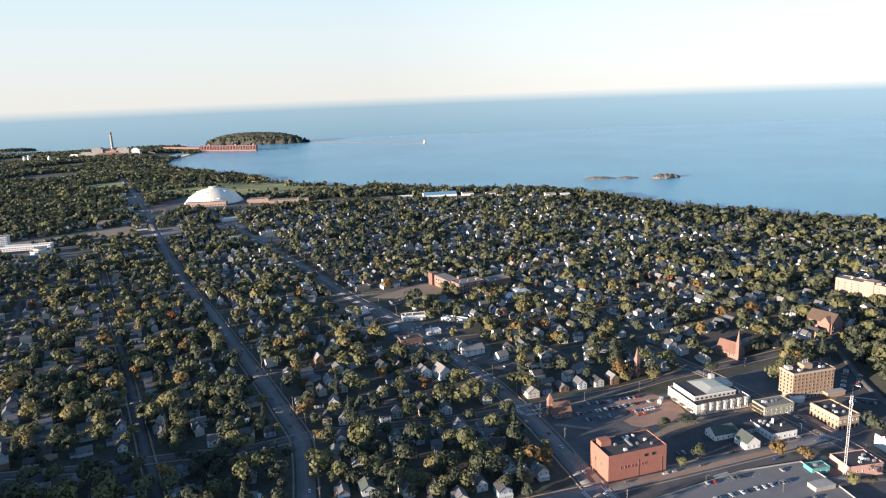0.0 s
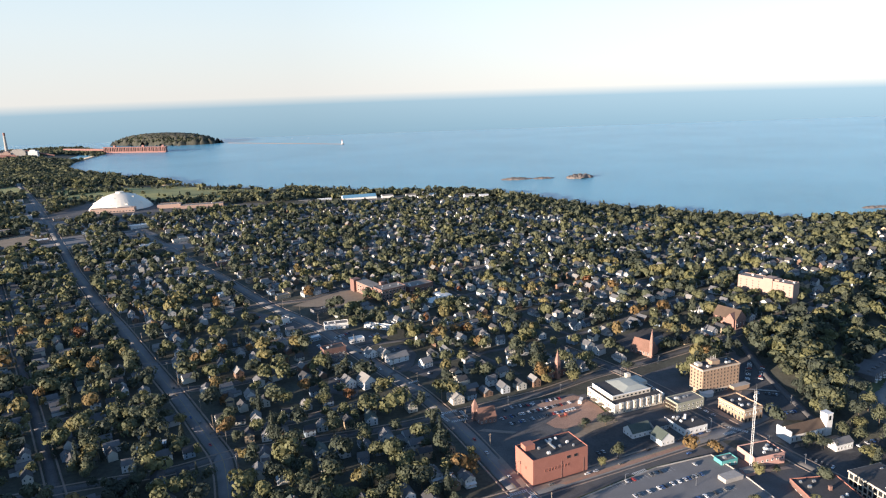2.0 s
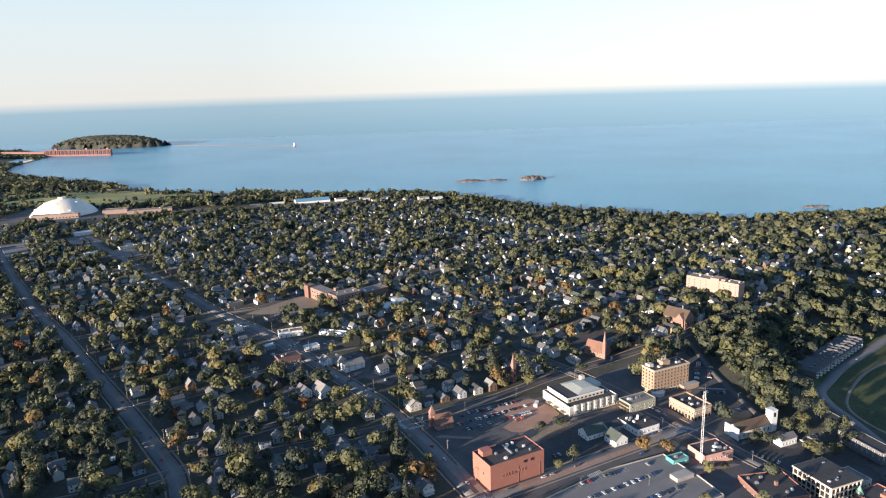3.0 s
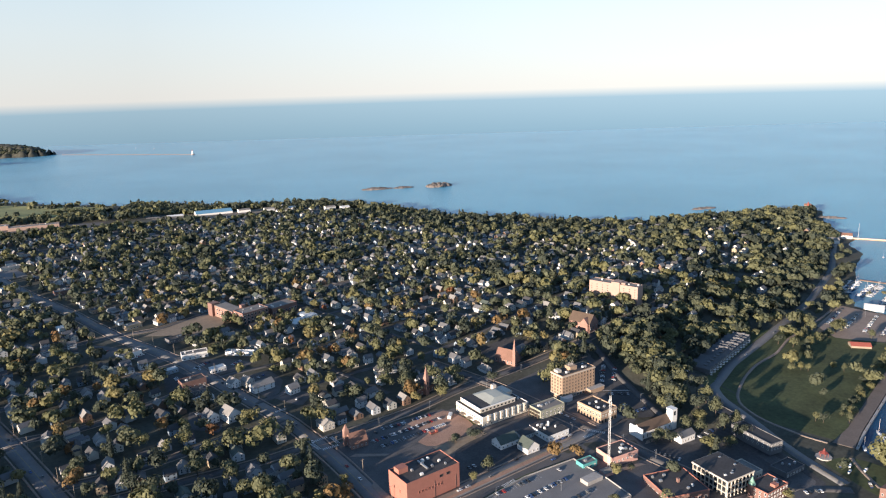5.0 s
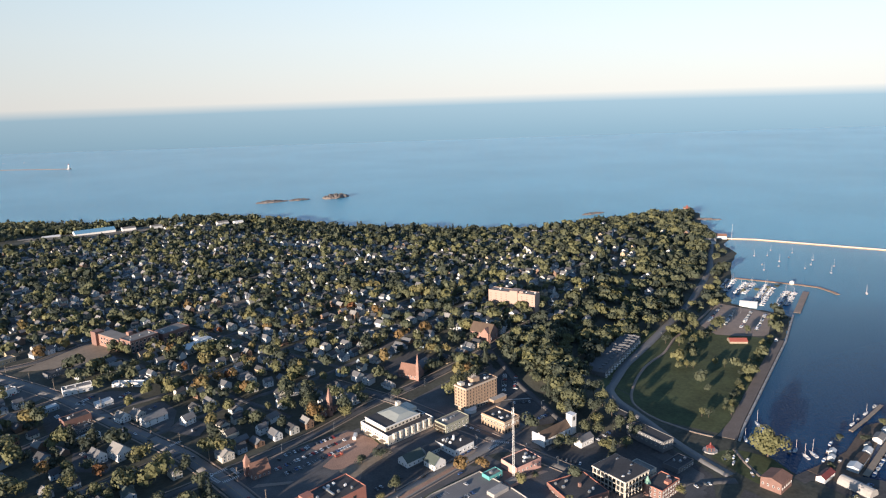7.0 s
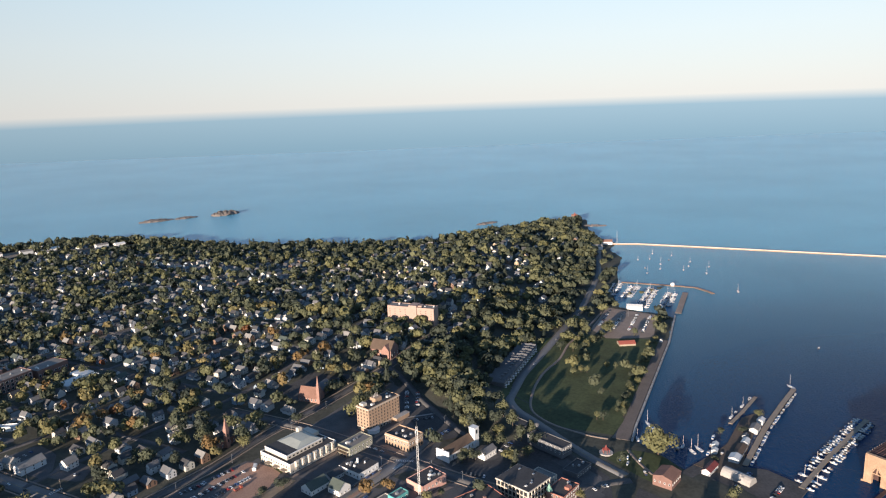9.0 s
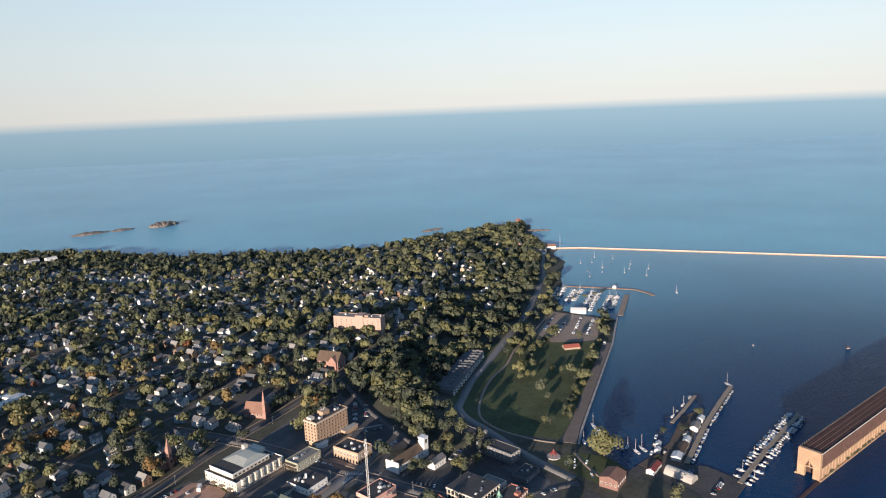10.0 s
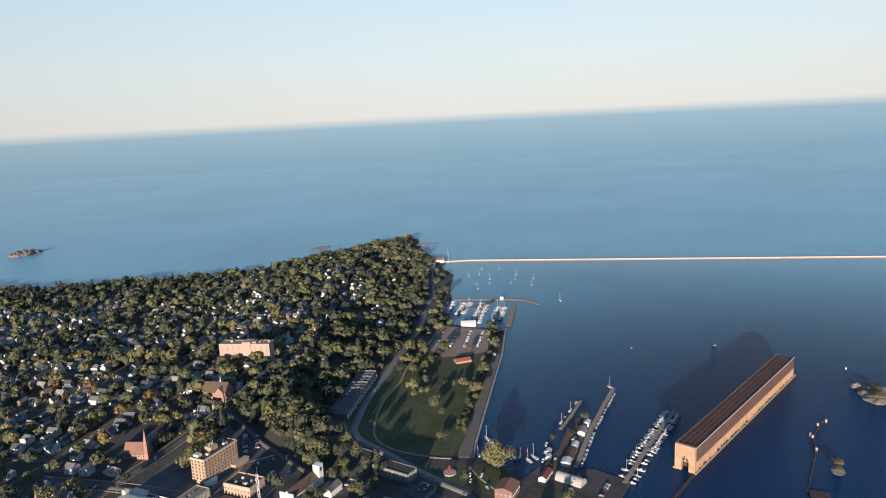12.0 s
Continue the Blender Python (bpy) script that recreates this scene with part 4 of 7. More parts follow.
# apartment tower
b = block("apartment_tower", "pale brick eight-storey apartment slab above the trees", (491, 833), -58, 72, 17, 27.0, "pale_brick", "gravel_roof", rows=7, faces={"front": 9}, win=(1.0, 1.2), z0=2.2, storey=3.4, units=4, seed=21, frame_mat="pale_brick")
extra(b, "lift_tower", "pale_brick", 34, 46, -1.2, 14, -3, 30.5)
extra(b, "penthouse", "pale_brick", 46, 52, 4, 13, 27, 29.5)
part("antenna", Shape().cyl(40, 8, 0.12, 0.06, 30.5, 40, 5), M["metal_grey"], b)

# office with columns
b = block("office_building", "dark glass office building behind tall cream concrete columns", (349, 387), 10, 28, 32, 14.6, "glass", "tar", units=5, seed=23, trim="cream", parapet=1.2)
for i in range(8):
    extra(b, "column", "cream", -1.2 + 4.15 * i, -0.6 + 4.15 * i, -1.4, -0.6, -2, 14.6)
for i in range(9):
    extra(b, "column", "cream", -1.4, -0.7, 4.0 * i - 0.3, 4.0 * i + 0.3, -2, 14.6)
for z in (4.6, 9.6):
    extra(b, "floor_band", "cream", -0.8, 28.8, -0.9, -0.02, z, z + 0.7)
    extra(b, "floor_band", "cream", -0.9, -0.02, 0, 32.8, z, z + 0.7)
extra(b, "fascia", "cream", -1.5, 29.4, -1.5, 33.4, 14.6, 15.8)
extra(b, "roof_covering", "tar", -1.1, 29, -1.1, 33, 15.8, 15.95)
block("office_annex", "low cream office annex with grey roof", (378, 396), 10, 16, 20, 9, "cream", "gravel_roof", rows=2, faces={"front": 4}, seed=24)
b = block("brick_shops", "red brick shop row with dark flat roof", (299, 391), -2, 36, 34, 6.6, "red_brick", rows=1, faces={"left": 6, "front": 6}, win=(1.8, 1.8), units=5, seed=25, trim="salmon")
extra(b, "chimney", "red_brick", 19, 21, 16, 18, 6.6, 10)
b = block("turret_building", "red brick corner building with green copper turret", (371, 369), 14, 26, 17, 10.5, "red_brick", rows=3, faces={"front": 7, "left": 4}, win=(1.2, 1.8), units=3, seed=26, trim="salmon")
part("turret", Shape().cyl(1, 14, 2.6, 2.6, 0, 12.5, 10), M["red_brick"], b)
part("turret_roof", Shape().cyl(1, 14, 2.9, 1.6, 12.5, 15.0, 10).cyl(1, 14, 1.6, 0.1, 15.0, 18.5, 10), M["copper"], b, "green copper pointed turret roof")
extra(b, "roof_sign_box", "salmon", 12, 17, 2, 6, 10.5, 13)
b = block("long_hall", "long grey rendered hall with dark flat roof below the park", (445, 486), 95, 40, 14, 5, "shade_grey", "tar", rows=1, faces={"back": 10, "left": 4}, seed=27, z=6)
b = block("long_hall", "long grey rendered hall with dark roof near the park", (443, 428), 97, 42, 15, 7, "shade_grey", "tar", rows=2, faces={"back": 8, "left": 4}, seed=28, z=6)
block("low_shop", "low dark-roofed shop with pale walls", (415, 395), 12, 24, 15, 4.5, "shade_grey", "tar", rows=1, faces={"front": 6}, units=3, seed=29)

# churches
b = gabled("white_church", "white church with brown gabled roof and square tower", (338, 482), 13, 38, 12, 8.5, 5.5, "white", "roof brown", 1, {"front": 8}, win=(1.1, 3.2), z0=2.5)
extra(b, "gable_front", "white", -1.2, 0, -1.5, 13.5, -3, 12.5)
s = Shape().box(38, 44.5, -1, 6, -3, 19.5).box(37.8, 44.7, -1.2, 6.2, 19.5, 20.2)
part("tower", s, M["white"], b)
part("belfry_opening", Shape().box(40, 42.4, -1.12, -0.98, 14, 18), M["glass"], b)
b = gabled("parish_hall", "white parish hall with grey gabled roof", (368, 466), 13, 18, 9, 6.5, 3.0, "white", "roof grey", 1, {"front": 5}, win=(1.2, 1.8), z0=2)
b = gabled("corner_church", "small red sandstone church with steep rust-red roof", (92, 556), 12, 16, 13, 5.0, 8.0, "sandstone", "rust_roof", 1, {"front": 4, "left": 2}, win=(0.8, 1.8))
part("bell_tower", Shape().box(-2.2, 2.2, 9.5, 13.9, -2, 13).prism([(-2.5, 9.2), (2.5, 9.2), (2.5, 14.2), (-2.5, 14.2)], 13, 20, 0, [(-0.1, 11.6), (0.1, 11.6), (0.1, 11.8), (-0.1, 11.8)]), M["sandstone"], b)
b = gabled("steeple_church", "red brick church with tall pointed steeple", (176, 636), 25, 24, 12, 8, 6.5, "red_brick", "roof dark grey", 1, {"front": 5}, win=(0.9, 3.0), free=6)
part("steeple", Shape().box(9.4, 13.4, -4.0, 0, -2, 17).prism([(9.1, -4.3), (13.7, -4.3), (13.7, 0.3), (9.1, 0.3)], 17, 31, 0, [(11.3, -2.05), (11.5, -2.05), (11.5, -1.95), (11.3, -1.95)]), M["sandstone"], b)
for z in (6.0, 11.5):
    part("louvre", Shape().box(10.6, 12.2, -4.1, -3.9, z, z + 3), M["glass"], b)
b = gabled("sandstone_church", "red sandstone church with rust roof and slender spire", (285, 690), -55, 24, 16, 5.5, 9.5, "sandstone", "rust_roof", 1, {"front": 5}, win=(1.2, 3.2), z0=2, free=9)
part("steeple", Shape().box(23.9, 27.3, -1.2, 2.2, -2, 15).prism([(23.7, -1.4), (27.5, -1.4), (27.5, 2.4), (23.7, 2.4)], 15, 32, 0, [(25.5, 0.4), (25.7, 0.4), (25.7, 0.6), (25.5, 0.6)]), M["sandstone"], b)
part("north_wing", Shape().box(6, 22, 16.05, 40, -3, 7).add([(6, 16.05, 7), (22, 16.05, 7), (14, 16.05, 12.5), (6, 40, 7), (22, 40, 7), (14, 40, 12.5)], [(0, 1, 2), (4, 3, 5), (1, 4, 5, 2), (3, 0, 2, 5)]), M["roof grey"], b, "grey slate roofed wing")
b = gabled("church_hall", "red sandstone church hall with steep gabled roof", (408, 742), -61, 30, 20, 12, 9.5, "sandstone", "roof brown", 1, {"front": 5, "right": 3}, win=(1.4, 4.0), z0=3, free=8)
part("porch_gable", Shape().box(18, 29, -3, 0, -3, 12).add([(18, -3, 12), (29, -3, 12), (23.5, -3, 19), (18, 6, 12), (29, 6, 12), (23.5, 6, 19)], [(0, 1, 2), (1, 4, 5, 2), (3, 0, 2, 5)]), M["sandstone"], b)

lot([(276, 690), (262, 722), (330, 752), (352, 712), (318, 690)], "dark asphalt car park behind a sandstone church", "asphalt_new")
# school
b = block("school", "red brick school with tall grouped windows and gravel roof", (21, 939), 28, 40, 24, 17, "red_brick", "gravel_roof", rows=3, faces={"front": 7, "left": 3}, win=(3.4, 3.0), z0=2.4, storey=4.8, units=4, seed=31, trim="sandstone")
extra(b, "west_wing", "sandstone", -2, 16, 24, 72, -3, 16)
extra(b, "wing_roof", "gravel_roof", -2.2, 16.2, 24, 72, 16, 16.6)
extra(b, "end_tower", "red_brick", -6, 6, 72, 84, -3, 19)
extra(b, "cupola", "sandstone", 14, 20, 26, 32, 16.5, 21)
for i in range(6):
    part("window", window_mesh(3.2, 2.6, "white"), None, b, m=pose(-2, 30 + 7 * i, 10, 0, 0, -90))
    part("window", window_mesh(3.2, 2.6, "white"), None, b, m=pose(-2, 30 + 7 * i, 4.4, 0, 0, -90))
block_poly(footprint((10, 960), 28, 30, 75), 4)
block("school_gym", "dark red brick school gymnasium with grey flat roof", (62, 962), 30, 42, 26, 12, "red_brick", "gravel_roof", rows=1, faces={"front": 8}, win=(2.4, 3.0), z0=4, units=3, seed=32)
b = block("school_annex", "low school annex with bright white roof", (85, 897), 28, 44, 22, 6, "wall pale grey", "white_roof", rows=1, faces={"front": 12}, win=(2.0, 1.6), units=3, seed=33)
extra(b, "roof_step", "white_roof", 28, 44, 10, 34, 6.2, 8.6)

# large white house with steep gables beside the main street
b = gabled("timber_house", "large white timber house with steep grey gables", (-8, 648), 28, 13, 17, 8.0, 5.5, "white", "roof weathered pale", 2, {"front": 3, "left": 4}, z0=1.2, storey=3.4, along="y")
b = gabled("timber_house", "white timber house with tall gable and pale roof", (-26, 652), 28, 11, 14, 7.0, 5.0, "white", "roof grey", 2, {"front": 3, "left": 3}, z0=1.2, storey=3.2, along="y")
# shops along the main street
for k, (F, a, w, d, h, wall, roof, lab) in enumerate((
        ((-52, 746), 20, 26, 14, 8.0, "red_brick", "tar", "dark red brick corner building with flat roof"),
        ((-38, 702), 28, 20, 9, 4.2, "white", "white_roof", "long low shop with white roof"),
        ((-40, 728), 28, 16, 12, 4.0, "shade_grey", "tar", "low shop with black flat roof"),
        ((-55, 838), 8, 30, 13, 6.5, "white", "gravel_roof", "white two-storey shop with grey roof"),
        ((-6, 838), -30, 36, 8, 4.4, "white", "white_roof", "long white shop row with pale roof"),
        ((-22, 782), 20, 17, 10, 4.6, "white", "white_roof", "white filling station with pale canopy"),
        ((-122, 862), 40, 26, 13, 7.0, "white", "gravel_roof", "white two-storey shop with grey roof"),
        ((-78, 796), 25, 22, 9, 4.2, "wall blue grey", "white_roof", "blue-grey shed with pale sloping roof"),
        ((-72, 905), 28, 26, 12, 5, "shade_grey", "tar", "low dark shop with flat roof"),
        ((-130, 985), 28, 22, 12, 5.5, "wall tan", "gravel_roof", "tan shop with gravel roof"),
        ((-215, 1010), 28, 24, 14, 6, "white", "white_roof", "white two-storey shop with pale roof"),
        ((-185, 1085), 28, 20, 14, 5, "tan_brick", "tar", "tan brick shop with dark roof"),
        ((-285, 1145), 28, 24, 12, 5, "white", "white_roof", "white shop with pale roof"),
        ((-255, 1215), 28, 26, 14, 6, "red_brick", "gravel_roof", "red brick shop with gravel roof"),
        ((-345, 1275), 28, 26, 14, 6, "cream", "white_roof", "cream shop with white roof"),
        ((-440, 1405), 28, 30, 16, 6, "white", "white_roof", "white shop with pale roof"),
        ((-385, 1440), 28, 34, 16, 6, "cream", "gravel_roof", "cream store with gravel roof"),
        ((-525, 1630), 28, 44, 20, 7, "white", "white_roof", "low white store with pale roof"),
        ((-470, 1690), 28, 30, 16, 6, "red_brick", "gravel_roof", "red brick store with gravel roof"),
        (GW(94, 1660), 28, 34, 22, 7, "pale_brick", "white_roof", "roadside store with pale roof"),
        ((-620, 1600), 28, 30, 16, 5, "white", "gravel_roof", "white roadside shop with grey roof"),
        (GW(80, 2040), 28, 48, 24, 8, "wall pale grey", "gravel_roof", "large pale roadside store"),
        ((-760, 1800), 28, 34, 18, 6, "tan_brick", "gravel_roof", "tan brick roadside store"),
        (GW(84, 2390), 28, 50, 26, 7, "wall pale grey", "gravel_roof", "long grey depot beside the avenue"),
        (GW(182, 2270), 28, 30, 18, 6, "pale_brick", "gravel_roof", "pale brick depot beside the avenue"),
        ((-820, 1625), 20, 36, 22, 12, "pale_brick", "gravel_roof", "pale brick apartment block among trees"),
        ((-200, 556), 17, 30, 9, 4, "wall blue grey", "white_roof", "long low blue-grey house with pale roof"))):
    block("shop", lab, F, a, w, d, h, wall, roof, rows=1, faces={"front": 5, "left": 3}, win=(1.6, 1.6), units=2, seed=40 + k)
# gabled houses on the main street
for F, a, w, d, lab in (((-2, 730), 28, 11, 12, "white timber house with steep gable by the main street"), ((13, 728), 28, 10, 12, "cream timber house with steep gable"), ((20, 708), 26, 24, 12, "long white timber shop with gabled roof"),
                        ((74, 598), 17, 12, 15, "pale yellow timber house with gabled roof beside a crossing"), ((55, 690), 28, 12, 10, "white timber house with hipped gable")):
    gabled("timber_house", lab, F, a, w, d, 6.2, 4.2, "white" if "white" in lab else "cream", "roof weathered pale", 2, {"front": 3, "left": 3}, z0=1.2, storey=2.9, along="y" if d >= w else "x")

# row houses below the bluff
b0 = empty("row_house", pose(490, 578, gz(490, 578), 0, 0, 30), "grey row house with gabled dark shingle roof", "row house", "row houses below the bluff")
part("wall", Shape().box(0, 9.2, 0, 23, -2, 6.0).add([(0, 0, 6.0), (9.2, 0, 6.0), (4.6, 0, 9.0), (0, 23, 6.0), (9.2, 23, 6.0), (4.6, 23, 9.0)], [(0, 1, 2), (4, 3, 5)]), M["shade_grey"], b0)
q = Shape().gable_roof(0, 23, 0, 9.2, 6.0, 9.0, 0.15)
part("roof", Shape().add([(9.2 - y, x, z) for x, y, z in q.v], q.f), M["roof grey"], b0)
part("roof_dormer", Shape().box(3.2, 6.0, 5, 8.5, 7.0, 9.6).box(3.0, 6.2, 4.8, 8.7, 9.6, 9.8), M["roof grey"], b0)
part("porch", Shape().box(1, 4, -1.6, 0, -2, 0.4).box(0.8, 4.2, -1.8, 0, 2.6, 2.9).box(0.9, 1.1, -1.7, -1.5, 0.4, 2.6).box(3.9, 4.1, -1.7, -1.5, 0.4, 2.6), M["white"], b0)
part("door", Shape().box(2, 3, -0.08, 0.02, 0.4, 2.4), M["wall brown"], b0)
for x, z in ((6.8, 1.0), (2.3, 3.9), (6.8, 3.9)):
    part("window", window_mesh(1.3, 1.4, "white"), None, b0, m=pose(x, 0, z))
c30, s30 = math.cos(radians(30)), math.sin(radians(30))
for k in range(1, 14):
    x, y = 490 + 9.4 * k * c30, 578 + 9.4 * k * s30
    copy_thing(b0, pose(x, y, gz(x, y) + (0.5 if k % 2 else 0), 0, 0, 30))
block_poly(footprint((490, 578), 30, 134, 26), 4)

# works vehicles and a site trailer on the bare ground
b = block("site_trailer", "small white site trailer on bare ground", (192, 578), 60, 9, 3.2, 3.0, "white", "white_roof", rows=1, faces={"front": 3}, win=(1.0, 0.9), z0=1.2, free=1, parapet=0.1)
b = empty("red_lorry", pose(165, 557, gz(165, 557) + 0.15, 0, 0, 12), "red flatbed lorry on reddish bare ground", "lorry")
part("cab", Shape().box(5.2, 7.2, -1.2, 1.2, 0.6, 2.9), M["red_paint"], b)
part("flatbed", Shape().box(-0.5, 5.0, -1.25, 1.25, 0.9, 1.3).box(-0.5, -0.3, -1.25, 1.25, 1.3, 2.3), M["red_paint"], b)
for wx in (0.6, 1.8, 6.2):
    for wy in (-1.1, 1.1):
        q = Shape().cyl(0, 0, 0.5, 0.5, -0.15, 0.15, 10)
        q.v = [(x + wx, z + wy, y + 0.5) for x, y, z in q.v]
        part("wheel", q, M["rubber"], b)

# street crossings
s = Shape()


def crossing(p, q, wide=3.0):
    """A ladder crossing from p to q: two edge lines and bars between them."""
    p, q = np.array(p, float), np.array(q, float)
    L = np.linalg.norm(q - p)
    t = (q - p) / L
    n = np.array((-t[1], t[0]))
    strips = [(0, L, wide / 2 - 0.3, wide / 2), (0, L, -wide / 2, -wide / 2 + 0.3)] + [(a, a + 0.6, -wide / 2 + 0.3, wide / 2 - 0.3) for a in np.arange(0.4, L - 0.6, 1.7)]
    z = max(gz(*p), gz(*q)) + 0.36
    for a0, a1, b0, b1 in strips:
        s.add([(*(p + t * a + n * b), z) for a, b in ((a0, b0), (a1, b0), (a1, b1), (a0, b1))], [(0, 1, 2, 3)])


for p, q in (((61, 583), (76, 587)), ((79, 586), (83, 572)), ((68, 566), (83, 569)), ((60, 581), (66, 567)), ((94, 445), (109, 449)), ((93, 443), (97, 433)), ((109, 447), (114, 433)), ((36, 656), (47, 661)),
             ((290, 500), (302, 503)), ((300, 512), (312, 500)), ((192, 455), (205, 460))):
    crossing(p, q)
tagged(part("crosswalk_marking", s, M["paint"]), "worn white zebra crossing bars on asphalt", "road marking", kind="structure")

# ---- harbour ----
def boat_hull(L, B, H, bow=0.45):
    """An open lofted hull along +x with a raked bow and a deck."""
    s = Shape()
    secs = []
    for t in (0.0, 0.12, 0.4, 0.65, 0.85, 1.0):
        w = B / 2 * (0.82 + 0.18 * min(1, t * 4)) * (1 if t < bow else max(0.03, 1 - ((t - bow) / (1 - bow)) ** 1.8))
        z = H * (1 + 0.25 * t * t)
        x = -L / 2 + L * t
        secs.append([(x, -w, z), (x - (0.12 * L * t if t > 0.8 else 0), -w * 0.55, -0.3), (x - (0.12 * L * t if t > 0.8 else 0), w * 0.55, -0.3), (x, w, z)])
    v = [p for q in secs for p in q]
    f = []
    for i in range(len(secs) - 1):
        a = 4 * i
        f += [(a, a + 1, a + 5, a + 4), (a + 1, a + 2, a + 6, a + 5), (a + 2, a + 3, a + 7, a + 6), (a + 3, a, a + 4, a + 7)]
    f += [(3, 2, 1, 0), (20, 21, 22, 23)]
    return s.add(v, f)


BOATS = []
for kind in range(6):
    L = (6.5, 8.0, 9.5, 9.0, 10.5, 12.0)[kind]
    sail = kind >= 3
    hull = boat_hull(L, L * 0.33, 0.95 if sail else 1.15).mesh("hull", M["gelcoat" if kind != 1 else "navy"])
    if sail:
        cabin = Shape().prism([(-L * 0.15, -L * 0.09), (L * 0.22, -L * 0.06), (L * 0.22, L * 0.06), (-L * 0.15, L * 0.09)], 0.9, 1.6, 0, [(-L * 0.13, -L * 0.07), (L * 0.18, -L * 0.045), (L * 0.18, L * 0.045), (-L * 0.13, L * 0.07)]).mesh("cabin", M["gelcoat"])
        third = Shape().cyl(L * 0.08, 0, 0.11, 0.07, 1.0, L * 1.25, 6).mesh("mast", M["white"])
        fourth = Shape().box(-L * 0.36, L * 0.08, -0.14, 0.14, 2.0, 2.4).mesh("boom", M["canvas_blue" if kind != 4 else "white"])
        parts = [("hull", hull), ("cabin", cabin), ("mast", third), ("boom", fourth)]
    else:
        cabin = Shape().prism([(-L * 0.2, -L * 0.13), (L * 0.15, -L * 0.11), (L * 0.15, L * 0.11), (-L * 0.2, L * 0.13)], 1.1, 2.3, 0, [(-L * 0.18, -L * 0.11), (L * 0.06, -L * 0.09), (L * 0.06, L * 0.09), (-L * 0.18, L * 0.11)]).mesh("cabin", M["gelcoat"])
        glass = Shape().prism([(L * 0.07, -L * 0.1), (L * 0.155, -L * 0.1), (L * 0.155, L * 0.1), (L * 0.07, L * 0.1)], 1.5, 2.2, 0, [(L * 0.06, -L * 0.085), (L * 0.085, -L * 0.085), (L * 0.085, L * 0.085), (L * 0.06, L * 0.085)]).mesh("windscreen", M["glass"])
        cover = Shape().box(-L * 0.42, -L * 0.2, -L * 0.12, L * 0.12, 1.15, 1.75).mesh("canvas_cover", M["canvas_blue" if kind in (0, 2) else "wood"])
        parts = [("hull", hull), ("cabin", cabin), ("windscreen", glass), ("canvas_cover", cover)]
    BOATS.append((parts, "white sailing boat with bare mast" if sail else "white motor boat with small cabin", "sailing boat" if sail else "motor boat"))


def boat(k, x, y, yaw, where, z=0.0, group="boats in the harbour"):
    parts, lab, cat = BOATS[k]
    b = tagged(part("sailing_boat" if k >= 3 else "motor_boat", parts[0][1], None, m=pose(x, y, z, 0, 0, yaw)), lab + " " + where, cat, group)
    for n, me in parts[1:]:
        part(n, me, None, b)
    return b


def pier(pts, width, label, z=1.1, name="pier", material="wood", piles=True):
    """A planked pier on piles along a line."""
    b = empty(name, pose(0, 0, 0), label, "pier")
    for p, q in zip(pts[:-1], pts[1:]):
        p, q = np.array(p, float), np.array(q, float)
        t = (q - p) / np.linalg.norm(q - p)
        n = np.array((-t[1], t[0])) * width / 2
        part("deck", Shape().prism([tuple(p - n), tuple(q - n), tuple(q + n), tuple(p + n)], z - 0.5, z), M[material], b)
        if piles:
            for k in range(int(np.linalg.norm(q - p) / 20) + 1):
                c = p + t * 20 * k
                for sgn in (1, -1):
                    part("post", Shape().cyl(c[0] + sgn * n[0], c[1] + sgn * n[1], 0.22, 0.2, -3, z + 0.7, 6), M["pole_wood"], b)
    return b


rb = random.Random(21)


def berths(p, q, step, kinds, where, side=(1, -1), gap=1.0, fill=0.9, along=False):
    p, q = np.array(p, float), np.array(q, float)
    L = np.linalg.norm(q - p)
    t = (q - p) / L
    n = np.array((-t[1], t[0]))
    for k in range(int(L / step)):
        for s in side:
            if rb.random() > fill:
                continue
            kk = rb.choice(kinds)
            c = p + t * ((k + 0.5) * step + rb.uniform(-0.5, 0.5)) + n * s * (gap + (1.8 if along else 4.6))
            if along:
                boat(kk, c[0], c[1], math.degrees(math.atan2(t[1], t[0])) + rb.choice((0, 180)), where)
                continue
            boat(kk, c[0], c[1], math.degrees(math.atan2(n[1] * s, n[0] * s)) + rb.choice((0, 180)) + rb.uniform(-3, 3), where)


# marina
for p, q in (((951, 800), (880, 757)), ((960, 768), (889, 733)), ((972, 738), (866, 680)), ((968, 698), (892, 657))):
    pier([p, q], 2.2, "narrow planked marina jetty on piles", 0.9, "jetty")
    berths(p, q, 5.4, (0, 1, 2, 2, 3, 4), "at a marina jetty", fill=0.82)
pier([(962, 800), (987, 758), (1013, 714), (1024, 690), (1018, 662), (1012, 648)], 6, "curved stone breakwater pier of the marina", 1.6, "breakwater", "dock_concrete", False)
pier([(986, 684), (882, 624)], 9, "paved pier on the marina's open side", 1.5, "pier", "paving", False)
b = gabled("marina_office", "white marina building with pale roof", (842, 690), -52, 24, 14, 4, 2.2, "white", "white_roof", 1, {"front": 6}, z=1.6)
b = gabled("marina_hut", "small white hut on the breakwater", (1008, 722), 30, 7, 6, 3, 1.6, "white", "white_roof", z=1.5)
b = gabled("park_pavilion", "park pavilion with bright red hipped roof", (703, 588), -33, 22, 13, 2.8, 2.6, "wood", "red_paint", z=gz(710, 585))
